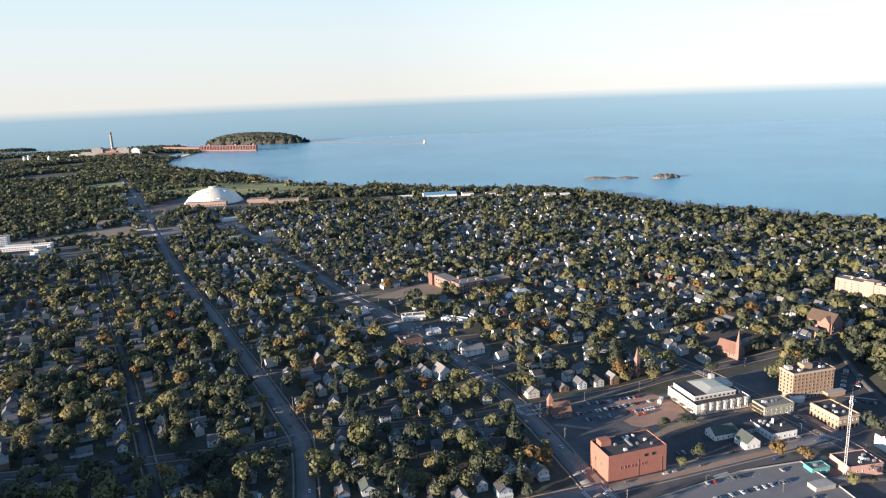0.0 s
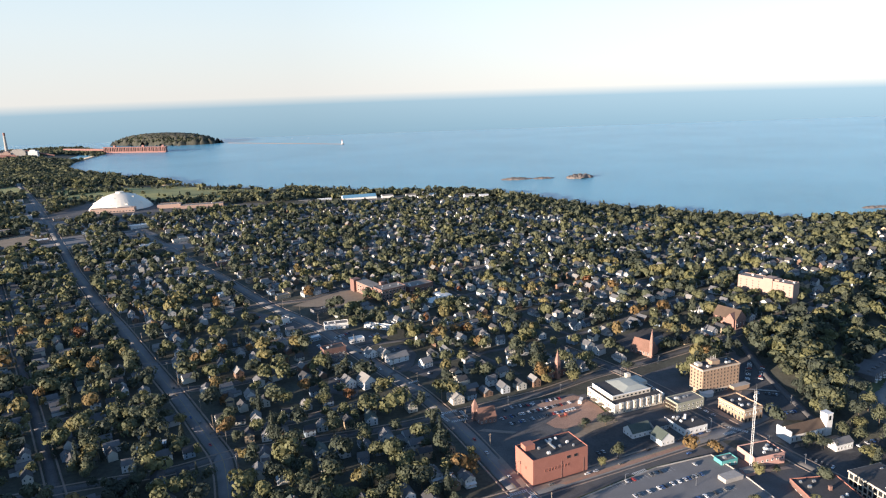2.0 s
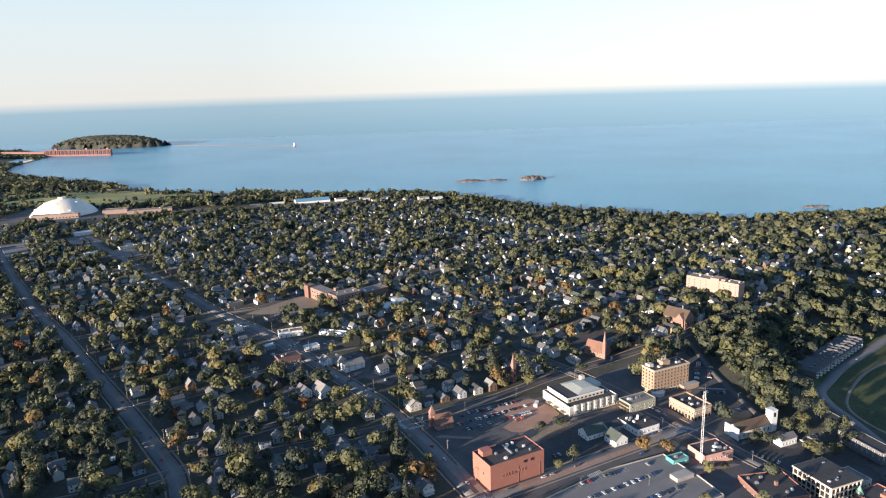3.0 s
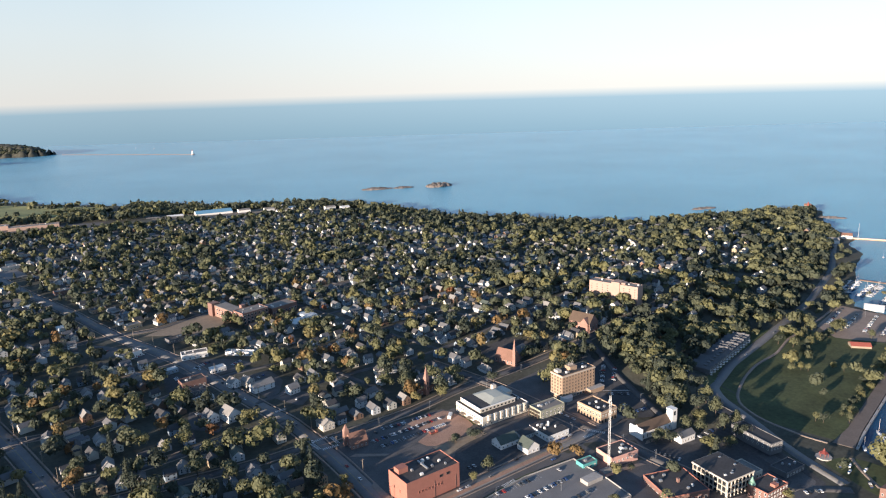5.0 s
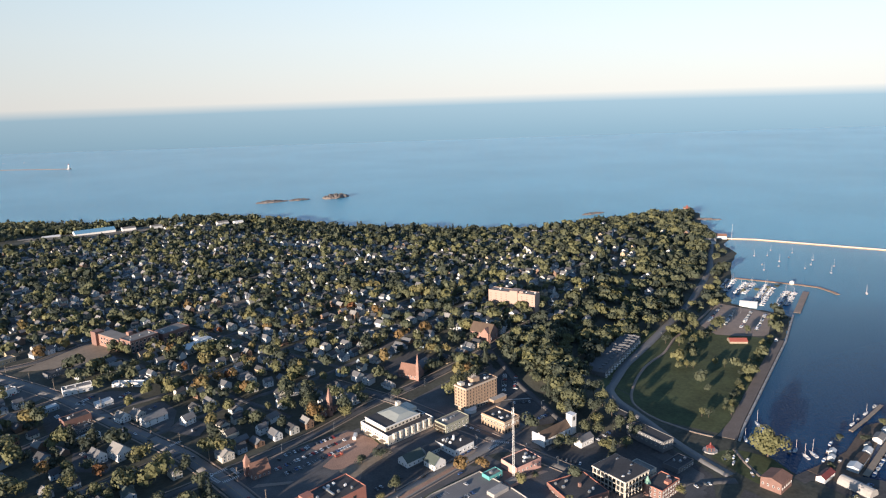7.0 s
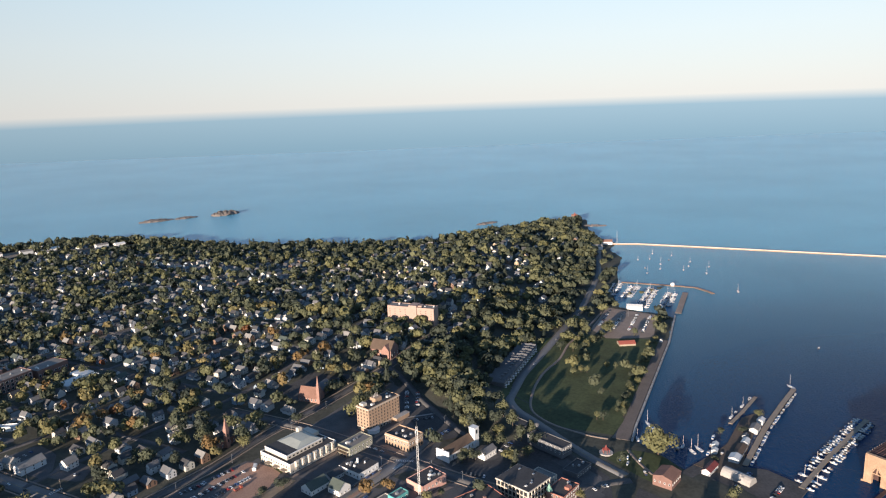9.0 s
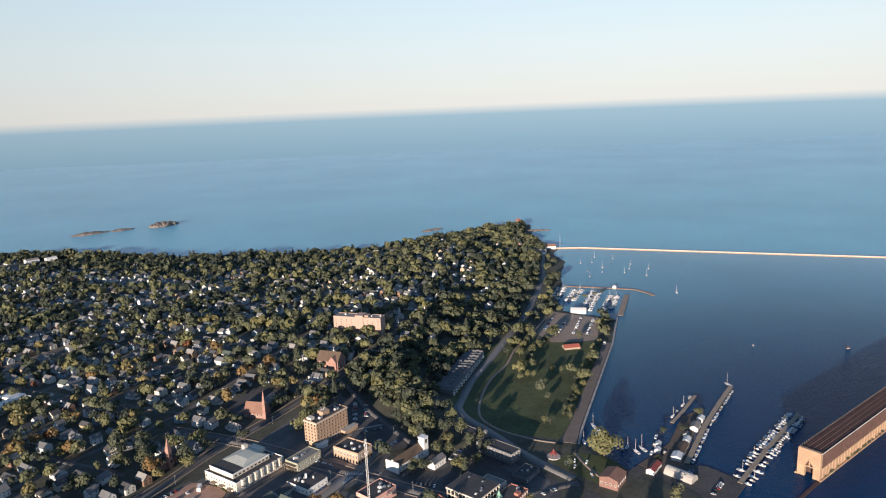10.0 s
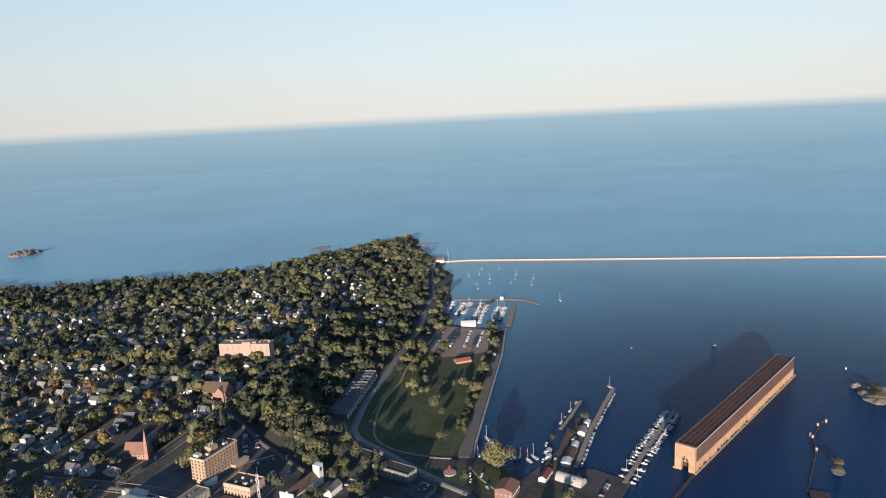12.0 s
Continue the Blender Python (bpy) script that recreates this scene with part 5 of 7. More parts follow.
for (x, y), k in zip(((1124, 892), (1189, 906), (1146, 880), (1124, 837), (1078, 838), (1049, 811), (1092, 814), (1202, 868), (1164, 847), (1116, 779), (1182, 810), (1148, 790), (1124, 735), (1171, 761)),
                     (4, 3, 3, 5, 2, 5, 4, 3, 1, 3, 4, 4, 5, 4)):
    boat(k, x, y, 215 + rb.uniform(-8, 8), "moored in the bay")
b = boat(4, 1056, 631, 40, "under way in the harbour")
part("sail", Shape().add([(0.6, 0.05, 2.4), (-4.6, 0.5, 2.4), (0.6, 0.05, 14), (0.6, -0.05, 2.4), (-4.6, 0.4, 2.4), (0.6, -0.05, 14)], [(0, 1, 2), (5, 4, 3), (0, 2, 5, 3), (1, 0, 3, 4), (2, 1, 4, 5)]), M["white"], b)
# quay wall
b = empty("quay_wall", pose(0, 0, 0), "pale concrete quay wall with mooring posts", "quay wall")
qp = [(506, 410), (536, 429), (768, 558), (868, 621)]
for p, q in zip(qp[:-1], qp[1:]):
    p, q = np.array(p, float), np.array(q, float)
    t = (q - p) / np.linalg.norm(q - p)
    n = np.array((t[1], -t[0]))
    part("wall", Shape().prism([tuple(p), tuple(p + n * 2.2), tuple(q + n * 2.2), tuple(q)], -3, 1.9), M["concrete"], b)
    for k in range(int(np.linalg.norm(q - p) / 18)):
        c = p + t * (18 * k + 6) + n * 1.2
        part("mooring_post", Shape().cyl(c[0], c[1], 0.28, 0.34, 1.9, 2.8, 7), M["dock_steel"], b)
gabled("quay_hut", "small white hut at the quay's end", (757, 560), 30, 5, 4, 2.6, 1.4, "white", "roof grey", z=1.9)
for x, y, k, a in ((544, 427, 5, 60), (541, 420, 2, 60)):
    boat(k, x + 6, y - 3, a, "alongside the quay")
# breakwater to the open lake
b = empty("breakwater", pose(0, 0, 0), "long pale concrete breakwater across the bay", "breakwater")
bw = [(1205, 1030), (1246, 988), (1372, 764), (1682, 214), (1930, -225)]
for p, q in zip(bw[:-1], bw[1:]):
    p, q = np.array(p, float), np.array(q, float)
    t = (q - p) / np.linalg.norm(q - p)
    n = np.array((-t[1], t[0]))
    part("wall", Shape().prism([tuple(p - n * 4.5), tuple(q - n * 4.5), tuple(q + n * 4.5), tuple(p + n * 4.5)], -3, 1.8, 0, [tuple(p - n * 3.2), tuple(q - n * 3.2), tuple(q + n * 3.2), tuple(p + n * 3.2)]), M["dock_concrete"], b)
    part("cap", Shape().prism([tuple(p - n * 2.4), tuple(q - n * 2.4), tuple(q + n * 2.4), tuple(p + n * 2.4)], 1.8, 2.9), M["pale_concrete"], b)
b = gabled("coast_guard_station", "white boathouse station with red roof at the breakwater", (1183, 1040), -45, 24, 14, 6, 4, "white", "rust_roof", 2, {"front": 6}, z=2)
part("flagpole", Shape().cyl(34, 2, 0.25, 0.12, -2, 32, 6), M["white"], b)
b = gabled("light_station", "red lighthouse keeper's house on the wooded point", (1362, 1300), -35, 14, 10, 7, 3.5, "pale_brick", "rust_roof", 1, {"front": 4}, z=9)
part("lantern_tower", Shape().box(5.5, 8.5, -3, 0, -2, 11).cyl(7, -2, 1.6, 1.6, 12, 14.5, 10).cyl(7, -2, 1.9, 0.1, 14.5, 16, 10), M["red_paint"], b)
gabled("boat_house", "pale boathouse with pink-grey roof by the lake road", (1120, 1020), -35, 30, 14, 5, 4, "white", "roof weathered pale", z=3)

# inner harbour
inner = [(548, 316), (630, 343), (697, 361), (741, 372)]
pier(inner, 5, "long planked pier lined with boats", 1.3)
tagged(new("harbour_spit", Shape().prism([(519, 322), (545, 317), (576, 330), (618, 347), (650, 356), (650, 367), (633, 370), (617, 365), (573, 349), (548, 346), (515, 346)], -3, 1.0).mesh("harbour_spit", M["earth"])), "low brown earth spit between the piers", "ground", kind="structure")
tagged(new("harbour_yard", Shape().prism([(480, 250), (555, 262), (556, 300), (545, 316.9), (519, 321.9), (514, 345.9), (480, 345)], -3, 0.95).mesh("harbour_yard", M["asphalt_new"])), "dark asphalt yard beside the piers", "ground", kind="structure")
pier([(612, 370), (646, 377), (690, 388)], 3.5, "short planked pier off the spit", 1.2)
berths((552, 317), (630, 343), 9.5, (0, 1, 2, 2, 4), "along the long pier", (-1,), 2.6, 0.95, True)
berths((630, 343), (738, 371), 9.5, (0, 2, 2, 1), "along the long pier", (-1,), 2.6, 0.9, True)
berths((612, 371), (690, 388), 11, (1, 2, 3), "beside the short pier", (1,), 2.0, 0.9, True)
pb = [(550, 266), (617, 276), (722, 288)]
pier(pb, 4.5, "planked pier crowded with motor boats", 1.2)
berths(pb[0], pb[1], 6.5, (0, 1, 2, 3), "along the planked pier", (1, -1), 1.5, 0.7)
berths(pb[1], pb[2], 4.6, (0, 1, 2, 2, 1), "along the planked pier", (1, -1), 1.5, 0.95)
boat(5, 745, 378, 70, "at the pier head")
for x, y, a, L, w, h, rf in ((546, 321, 18, 11, 9, 3.6, "gelcoat"), (558, 325, 18, 21, 8, 3.0, "roof brown"), (581, 333, 18, 10, 6, 3.4, "gelcoat"), (594, 341, 18, 6, 5, 2.6, "roof grey"), (612, 341, 17, 14, 8, 3.6, "gravel_roof"), (634, 348, 16, 9, 6, 3.2, "gelcoat"), (556, 349, 22, 7, 5, 3.0, "gelcoat"), (546, 343, 22, 6, 5, 3.2, "gelcoat")):
    gabled("boat_shed", "white harbour boat shed with pale roof" if rf == "gelcoat" else "white harbour boat shed with dull roof", (x, y), a, L, w, h, 1.6, "gelcoat", rf, z=1.0)
b = gabled("harbour_hut", "white hut with dark red roof by the harbour", (508, 325), 12, 19, 7.5, 3.2, 2.2, "white", "maroon", 1, {"front": 4}, z=1.5)
b = empty("storage_tent", pose(517, 321, 0.95, 0, 0, -88), "grey-white rounded fabric storage tent", "tent")
s = Shape()
for i in range(9):
    a0 = math.pi * i / 8
    s.v += [(x, 6 - 6 * math.cos(a0), 6.5 * math.sin(a0)) for x in (0, 9, 18, 27)]
for i in range(8):
    for j in range(3):
        s.f.append((4 * i + j, 4 * i + j + 1, 4 * i + j + 5, 4 * i + j + 4))
        s.m.append(0)
s.f += [tuple(4 * i for i in range(9)), tuple(4 * i + 3 for i in reversed(range(9)))]
s.m += [0, 0]
part("cover", s, M["concrete"], b)
b = gabled("brown_warehouse", "rust-brown waterside warehouse with brown roof", (463, 332), 14, 20, 17, 6.5, 2.4, "red_brick", "rust_roof", 1, {"front": 5, "left": 4}, z=4)
b = empty("bandstand", pose(470, 410, gz(470, 410)), "red-roofed timber bandstand on a stone base", "bandstand")
part("base", Shape().cyl(0, 0, 7, 6.6, -1, 0.9, 10), M["concrete"], b)
for k in range(6):
    a = k * math.pi / 3
    part("post", Shape().cyl(3.4 * math.cos(a), 3.4 * math.sin(a), 0.2, 0.2, 0.9, 4.2, 6), M["red_paint"], b)
part("roof", Shape().cyl(0, 0, 3.8, 0.3, 4.2, 6.6, 6).cyl(0, 0, 1.1, 0.1, 6.3, 8.4, 6), M["maroon"], b)
for x, y, a, k in ((472, 394, 30, 1), (470, 384, 25, 0), (484, 381, 20, 0), (468, 364, 60, 1), (478, 391, 35, 0)):
    boat(k, x, y, a, "laid up on the grass", gz(x, y) + 0.3, "boats laid up ashore")
for x, y, a, k in ((512, 409, 50, 3), (520, 401, 45, 4), (525, 372, 20, 1), (533, 372, 20, 3), (531, 361, 70, 4), (540, 360, 70, 5), (540, 349, 20, 2), (554, 356, 30, 1), (571, 364, 20, 2), (548, 340, 10, 1)):
    boat(k, x + 4, y + 1, a, "near the shore")
b = boat(1, 958, 324, 150, "far out in the harbour")
part("wheelhouse", Shape().box(-1.5, 1.5, -1.2, 1.2, 2.2, 4.2), M["dock_steel"], b)
boat(1, 888, 416, 20, "drifting in the harbour")
b = empty("channel_buoy", pose(955, 159, 0), "white and black channel buoy", "buoy")
part("float", Shape().cyl(0, 0, 1.4, 1.4, -0.5, 1.0, 10), M["rubber"], b)
part("top_mark", Shape().cyl(0, 0, 0.9, 0.5, 1.0, 4.0, 8), M["white"], b)

# old ore dock in the harbour
DA, DL, DW = -2.7, 297.0, 19.5
b = empty("ore_dock", pose(602, 220.5, 0, 0, 0, DA), "old concrete and rusty steel ore dock standing in the water", "ore dock")
part("concrete_wall", Shape().box(3, DL, 0, 1.5, -3, 11).box(3, DL, DW - 1.5, DW, -3, 11).box(DL - 1.5, DL, 1.5, DW - 1.5, -3, 11), M["dock_concrete"], b)
part("footing", Shape().box(-1, DL + 6, -1.6, 0, -3, 1.4).box(-1, DL + 6, DW, DW + 1.6, -3, 1.4), M["dock_concrete"], b)
for k in range(48):
    x = 5 + k * 6.15
    part("buttress", Shape().box(x, x + 0.9, -0.45, 0, 1.4, 11), M["dock_concrete"], b)
part("pocket_wall", Shape().box(3, DL, 1.0, DW - 1.0, 11, 24.2), M["dock_steel"], b)
part("lower_ledge", Shape().box(1, DL, -0.5, 1.0, 11, 11.4), M["dock_concrete"], b)
for k in range(80):
    x = 4 + k * 3.66
    part("chute_frame", Shape().box(x, x + 0.6, -0.6, 1.0, 11.4, 24.2), M["dock_steel"], b)
part("deck", Shape().box(1, DL, -0.2, DW + 0.2, 24.2, 24.9), M["dock_steel"], b)
for k in range(9):
    y = 0.8 + k * (DW - 1.6) / 8
    part("rail_beam", Shape().box(1, DL, y - 0.16, y + 0.16, 24.9, 25.25), M["dock_steel" if k not in (2, 4, 6) else "rust_roof"], b)
for k in range(60):
    x = 3 + k * 4.95
    part("tie", Shape().box(x, x + 0.5, 0, DW, 24.9, 25.05), M["dock_steel"], b)
part("edge_rail", Shape().box(1, DL, -0.35, -0.05, 24.9, 25.7), M["pale_concrete"], b, "pale lit rail along the deck edge")
for k in range(74):
    x = 3 + k * 4.0
    part("rail_post", Shape().box(x, x + 0.22, DW - 0.1, DW + 0.15, 24.9, 26.3), M["wood"], b)
mid = DW / 2
arch = [(-3.6, 0), (-3.6, 10), (-2.4, 13.2), (0, 16.2), (2.4, 13.2), (3.6, 10), (3.6, 0)]
s = Shape()
for side in (-1, 1):
    pts = [(side * 9.75, -3), (side * 3.6, -3), (side * 3.6, 10), (side * 2.4, 13.2), (0, 16.2), (0, 26), (side * 9.75, 26)]
    if side > 0:
        pts = pts[::-1]
    n = len(pts)
    s.add([(0, mid + y, z) for y, z in pts] + [(3, mid + y, z) for y, z in pts], [tuple(range(n)), tuple(range(2 * n - 1, n - 1, -1))] + [(i, n + i, n + (i + 1) % n, (i + 1) % n) for i in range(n)])
part("end_wall", s, M["dock_concrete"], b, "tall concrete end wall with pointed arch")
part("arch_backing", Shape().box(9, 10, 1.5, DW - 1.5, -3, 13.4), M["dock_steel"], b)
for z0, z1, hw in ((10, 17.6, 5.2),):
    part("arch_moulding", Shape().add([(-0.35, mid - hw, z0), (-0.35, mid - hw + 1, z0), (-0.35, mid, z1 - 1.2), (-0.35, mid + hw - 1, z0), (-0.35, mid + hw, z0), (-0.35, mid, z1),
                                       (0, mid - hw, z0), (0, mid - hw + 1, z0), (0, mid, z1 - 1.2), (0, mid + hw - 1, z0), (0, mid + hw, z0), (0, mid, z1)],
                                      [(0, 5, 2, 1), (2, 5, 4, 3), (0, 6, 11, 5), (5, 11, 10, 4), (1, 2, 8, 7), (2, 3, 9, 8), (0, 1, 7, 6), (3, 4, 10, 9)]), M["dock_concrete"], b)
part("lintel", Shape().box(0.5, 1.5, mid - 3.6, mid + 3.6, 9.4, 10.2).box(0.5, 1.5, mid - 0.4, mid + 0.4, 10.2, 16), M["dock_concrete"], b)
part("corner_pier", Shape().box(-0.6, 0, 0, 1.6, -3, 25), M["dock_concrete"], b)
part("corner_pier", Shape().box(-0.6, 0, DW - 1.6, DW, -3, 25), M["dock_concrete"], b)
b = empty("sunken_causeway", pose(0, 0, 0), "low remains of a causeway to the ore dock", "causeway")
part("wall", Shape().prism([(540, 219), (600, 219), (600, 222), (540, 222)], -3, 0.6), M["dock_steel"], b)


def rock(name, x, y, L, W, H, ang, label, seed, material="rock", nu=40, nv=24, broken=1.0):
    """A low, broken rock or wooded knoll rising from the water."""
    us, vs = np.linspace(-1, 1, nu), np.linspace(-1, 1, nv)
    g, h = np.meshgrid(us, vs)
    z = np.zeros(g.shape)
    for i in range(g.shape[0]):
        for j in range(g.shape[1]):
            p = Vector((g[i, j] * L / 22 + seed * 7.3, h[i, j] * W / 22, seed))
            r = math.hypot(g[i, j], h[i, j]) + 0.25 * noise.noise(p * 0.7)
            z[i, j] = H * (max(0, 1 - r * r) ** 0.6) * (1 + broken * (0.6 * noise.noise(p * 2.1) + 0.5 * noise.noise(p * 5.3))) - (0.6 if r < 0.98 else 3)
    c, s = math.cos(radians(ang)), math.sin(radians(ang))
    xx, yy = x + (g * c * L - h * s * W) / 2, y + (g * s * L + h * c * W) / 2
    v = np.stack([xx, yy, z], -1).reshape(-1, 3)
    i = (np.arange(nv - 1)[:, None] * nu + np.arange(nu - 1)[None]).ravel()
    f = np.stack([i, i + 1, i + nu + 1, i + nu], -1)
    return tagged(new(name, raw_mesh(name, v, f, M[material])), label, "rock" if material == "rock" else "island")


rock("rocky_islet", 720, 2203, 92, 58, 11, 5, "bare brown rocky islet in the lake", 1)
rock("rocky_islet", 515, 2240, 110, 42, 6, -4, "low reddish rock reef in the lake", 2)
rock("rocky_islet", 606, 2228, 70, 32, 5, 0, "low reddish rock reef in the lake", 3)
rock("rocky_islet", 1183, 1448, 75, 24, 4.0, 0, "low dark rock ledge off the shore", 4)
rock("rocky_islet", 1350, 1215, 70, 22, 3.5, -40, "low brown rocks off the point", 5)
rock("rocky_islet", 893, 117, 70, 38, 5, 10, "brown rocky islet with bushes in the harbour", 6)
rock("rocky_islet", 905, 140, 16, 13, 4.5, 0, "dark round boulder in the harbour", 7)
rock("rocky_islet", 683, 117, 22, 12, 1.6, 20, "small brushy rock in the harbour", 8)
b = pier([(629, 130), (712, 141), (742, 150), (784, 150)], 1.2, "broken remains of an old timber pier", 0.7, "ruined_pier", "dock_steel")
for k, (x, y) in enumerate(((712, 141), (738, 150), (742, 153), (770, 152), (784, 147))):
    bb = empty("mooring_dolphin", pose(x, y, 0), "weathered pile cluster with white birds' limestain", "piles", "pile clusters")
    part("post", Shape().cyl(0, 0, 1.1, 1.0, -3, 2.4, 9), M["concrete"], bb)
    part("cap", Shape().cyl(0, 0, 1.3, 1.1, 2.4, 3.2, 8), M["concrete"], bb)
pier([(560, 96), (632, 122)], 16, "dark weathered timber wharf on piles", 1.3, "wharf", "dock_steel")

# ---- far shore ----
b = empty("sports_dome", pose(-656, 1985, 7), "huge white timber dome over a sports hall", "dome")
R0, HD, s = 82.0, 40.0, Shape()
rad = (R0 * R0 + HD * HD) / (2 * HD)
amax = math.asin(R0 / rad)
rings, segs = 9, 40
for i in range(rings + 1):
    a = amax * (1 - i / rings)
    for j in range(segs):
        t = 2 * math.pi * j / segs
        s.v.append((rad * math.sin(a) * math.cos(t), rad * math.sin(a) * math.sin(t), rad * math.cos(a) - rad + HD + 5))
for i in range(rings):
    for j in range(segs):
        s.f.append((i * segs + j, i * segs + (j + 1) % segs, (i + 1) * segs + (j + 1) % segs, (i + 1) * segs + j))
s.f.append(tuple(rings * segs + j for j in range(segs)))
s.m = [0] * len(s.f)
part("shell", s, M["dome"], b)
part("ring_wall", Shape().cyl(0, 0, 80, 80, -3, 6, 40), M["concrete"], b)
part("crown_vent", Shape().cyl(0, 0, 11, 10.5, 43, 48.5, 16), M["dome"], b)
for k in range(10):
    t = 2 * math.pi * k / 10 + 0.2
    for rr, zz in ((66, 19), (42, 34)):
        if rr == 66 or k % 2:
            part("vent_hood", Shape().box(rr * math.cos(t) - 3, rr * math.cos(t) + 3, rr * math.sin(t) - 2.4, rr * math.sin(t) + 2.4, zz - 2, zz + 3.2), M["dome"], b)
block("dome_entrance", "red-brown brick entrance hall before the dome", (-705, 1890), 3, 110, 22, 11, "pale_brick", "gravel_roof", rows=1, faces={"front": 14}, win=(4, 3), z0=2, units=3, seed=51)
block("sports_annex", "low tan brick hall beside the dome", (-545, 1925), 5, 60, 34, 10, "pale_brick", "gravel_roof", rows=0, units=3, seed=52)
block("sports_annex", "long tan brick hall with pale end wall", (-480, 1905), 8, 110, 30, 7.5, "pale_brick", "gravel_roof", rows=0, units=4, seed=53)
gabled("blue_roof_hall", "long hall with bright blue metal roof", (-48, 1945), 9, 95, 40, 6, 6, "white", "blue_roof", z=4)
for k, (x, y, w, d, h) in enumerate(((-170, 1930, 40, 18, 6), (-120, 1950, 50, 16, 5), (62, 1950, 40, 24, 7), (130, 1935, 34, 18, 8), (190, 1930, 30, 20, 7), (160, 1900, 45, 16, 5), (290, 1890, 36, 18, 6), (330, 1870, 30, 16, 6))):
    gabled("white_shed", "white industrial shed with pale roof near the shore", (x, y), 9, w * 0.8, d, h * 0.8, 2.6, "white" if k % 3 else "wall pale grey", "white_roof" if k % 3 == 1 else "gravel_roof", z=5)
block("hospital_tower", "white multi-storey hospital block", (-935, 1405), 20, 30, 26, 24, "white", "gravel_roof", rows=6, faces={"front": 7, "right": 5}, win=(2.2, 1.6), z0=2, storey=3.6, seed=61)
block("hospital_wing", "long white hospital wing with window bands", (-900, 1375), 12, 95, 22, 9, "white", "white_roof", rows=2, faces={"front": 18}, win=(3.2, 1.5), z0=2, seed=62)
b = empty("hospital_pavilion", pose(-800, 1345, 11), "round white hospital pavilion with stepped roof", "building")
part("wall", Shape().cyl(0, 0, 18, 18, -2, 8, 20).cyl(0, 0, 12, 12, 8, 13, 20), M["white"], b)
part("roof", Shape().cyl(0, 0, 18.6, 18.6, 8, 8.5, 20).cyl(0, 0, 12.6, 12.6, 13, 13.6, 20), M["gravel_roof"], b)
block("clinic", "low red brick clinic with flat roof", (-930, 1330), 15, 50, 18, 7, "red_brick", rows=1, faces={"front": 10}, seed=63)
# power plant
b = empty("power_plant", pose(-1990, 4000, 4, 0, 0, 8), "pinkish power plant with boiler houses and tall chimney", "power plant")
for x0, x1, y0, y1, h, mt in ((0, 60, 0, 60, 50, "concrete"), (60, 130, 5, 60, 36, "pale_brick"), (130, 200, 10, 55, 44, "concrete"), (-70, 0, 10, 50, 26, "concrete"), (215, 260, 5, 45, 38, "white"), (-130, -75, 15, 45, 18, "white"), (40, 170, -30, 0, 20, "dock_red")):
    part("boiler_house", Shape().box(x0, x1, y0, y1, -3, h).box(x0 + 6, x1 - 12, y0 + 8, y1 - 14, h, h + 7), M[mt], b)
part("conveyor", Shape().add([(200, 20, 40), (340, 20, 6), (340, 26, 6), (200, 26, 40), (200, 20, 46), (340, 20, 12), (340, 26, 12), (200, 26, 46)], [(3, 2, 1, 0), (4, 5, 6, 7), (0, 1, 5, 4), (1, 2, 6, 5), (2, 3, 7, 6), (3, 0, 4, 7)]), M["dock_red"], b)
b = empty("chimney_stack", pose(-2101, 4500, 4), "tall tapering power plant chimney with red top", "chimney")
part("shaft", Shape().cyl(0, 0, 9.5, 6.5, -3, 108, 20), M["concrete"], b)
part("top_band", Shape().cyl(0, 0, 6.6, 6.2, 108, 125, 20), M["dock_red"], b, "red band at the chimney top")
for x, y, h in ((-2260, 3840, 42), (-2120, 3790, 36), (-2075, 3800, 20), (-2320, 3900, 30)):
    b = empty("white_silo", pose(x, y, 4), "white storage silo with conical top", "silo")
    part("drum", Shape().cyl(0, 0, 8, 8, -2, h * 0.7, 14), M["white"], b)
    part("cap", Shape().cyl(0, 0, 8.2, 2, h * 0.7, h, 14), M["white"], b)
lot([(-2700, 3850), (-2250, 3990), (-2100, 3870), (-2180, 3760), (-2680, 3740)], "pale bare yard beside the power plant", "sand", "yard", 0.3, False, "yard")
# upper harbour ore dock
b = empty("far_ore_dock", pose(-1460, 4262, 0, 0, 0, -20.5), "long rust-red steel ore dock far across the bay", "ore dock")
part("trestle_wall", Shape().box(0, 405, 0, 18, -3, 30), M["dock_red"], b)
part("deck", Shape().box(-10, 410, -2, 20, 30, 33), M["dock_red"], b)
for k in range(34):
    part("chute", Shape().box(6 + 11.8 * k, 9 + 11.8 * k, -3.5, 0, 8, 30), M["dock_steel" if k % 2 else "dock_red"], b)
for x in (60, 250, 380):
    part("cabin", Shape().box(x, x + 14, 3, 15, 33, 42), M["dock_red"], b)
b = empty("approach_trestle", pose(-1460, 4262, 0, 0, 0, 150), "low rust-red railway trestle to the ore dock", "trestle")
part("deck", Shape().box(0, 330, -14, 4, 14, 24), M["dock_red"], b)
for k in range(20):
    part("bent", Shape().box(5 + 16 * k, 8 + 16 * k, -12, 2, -3, 14), M["dock_steel"], b)
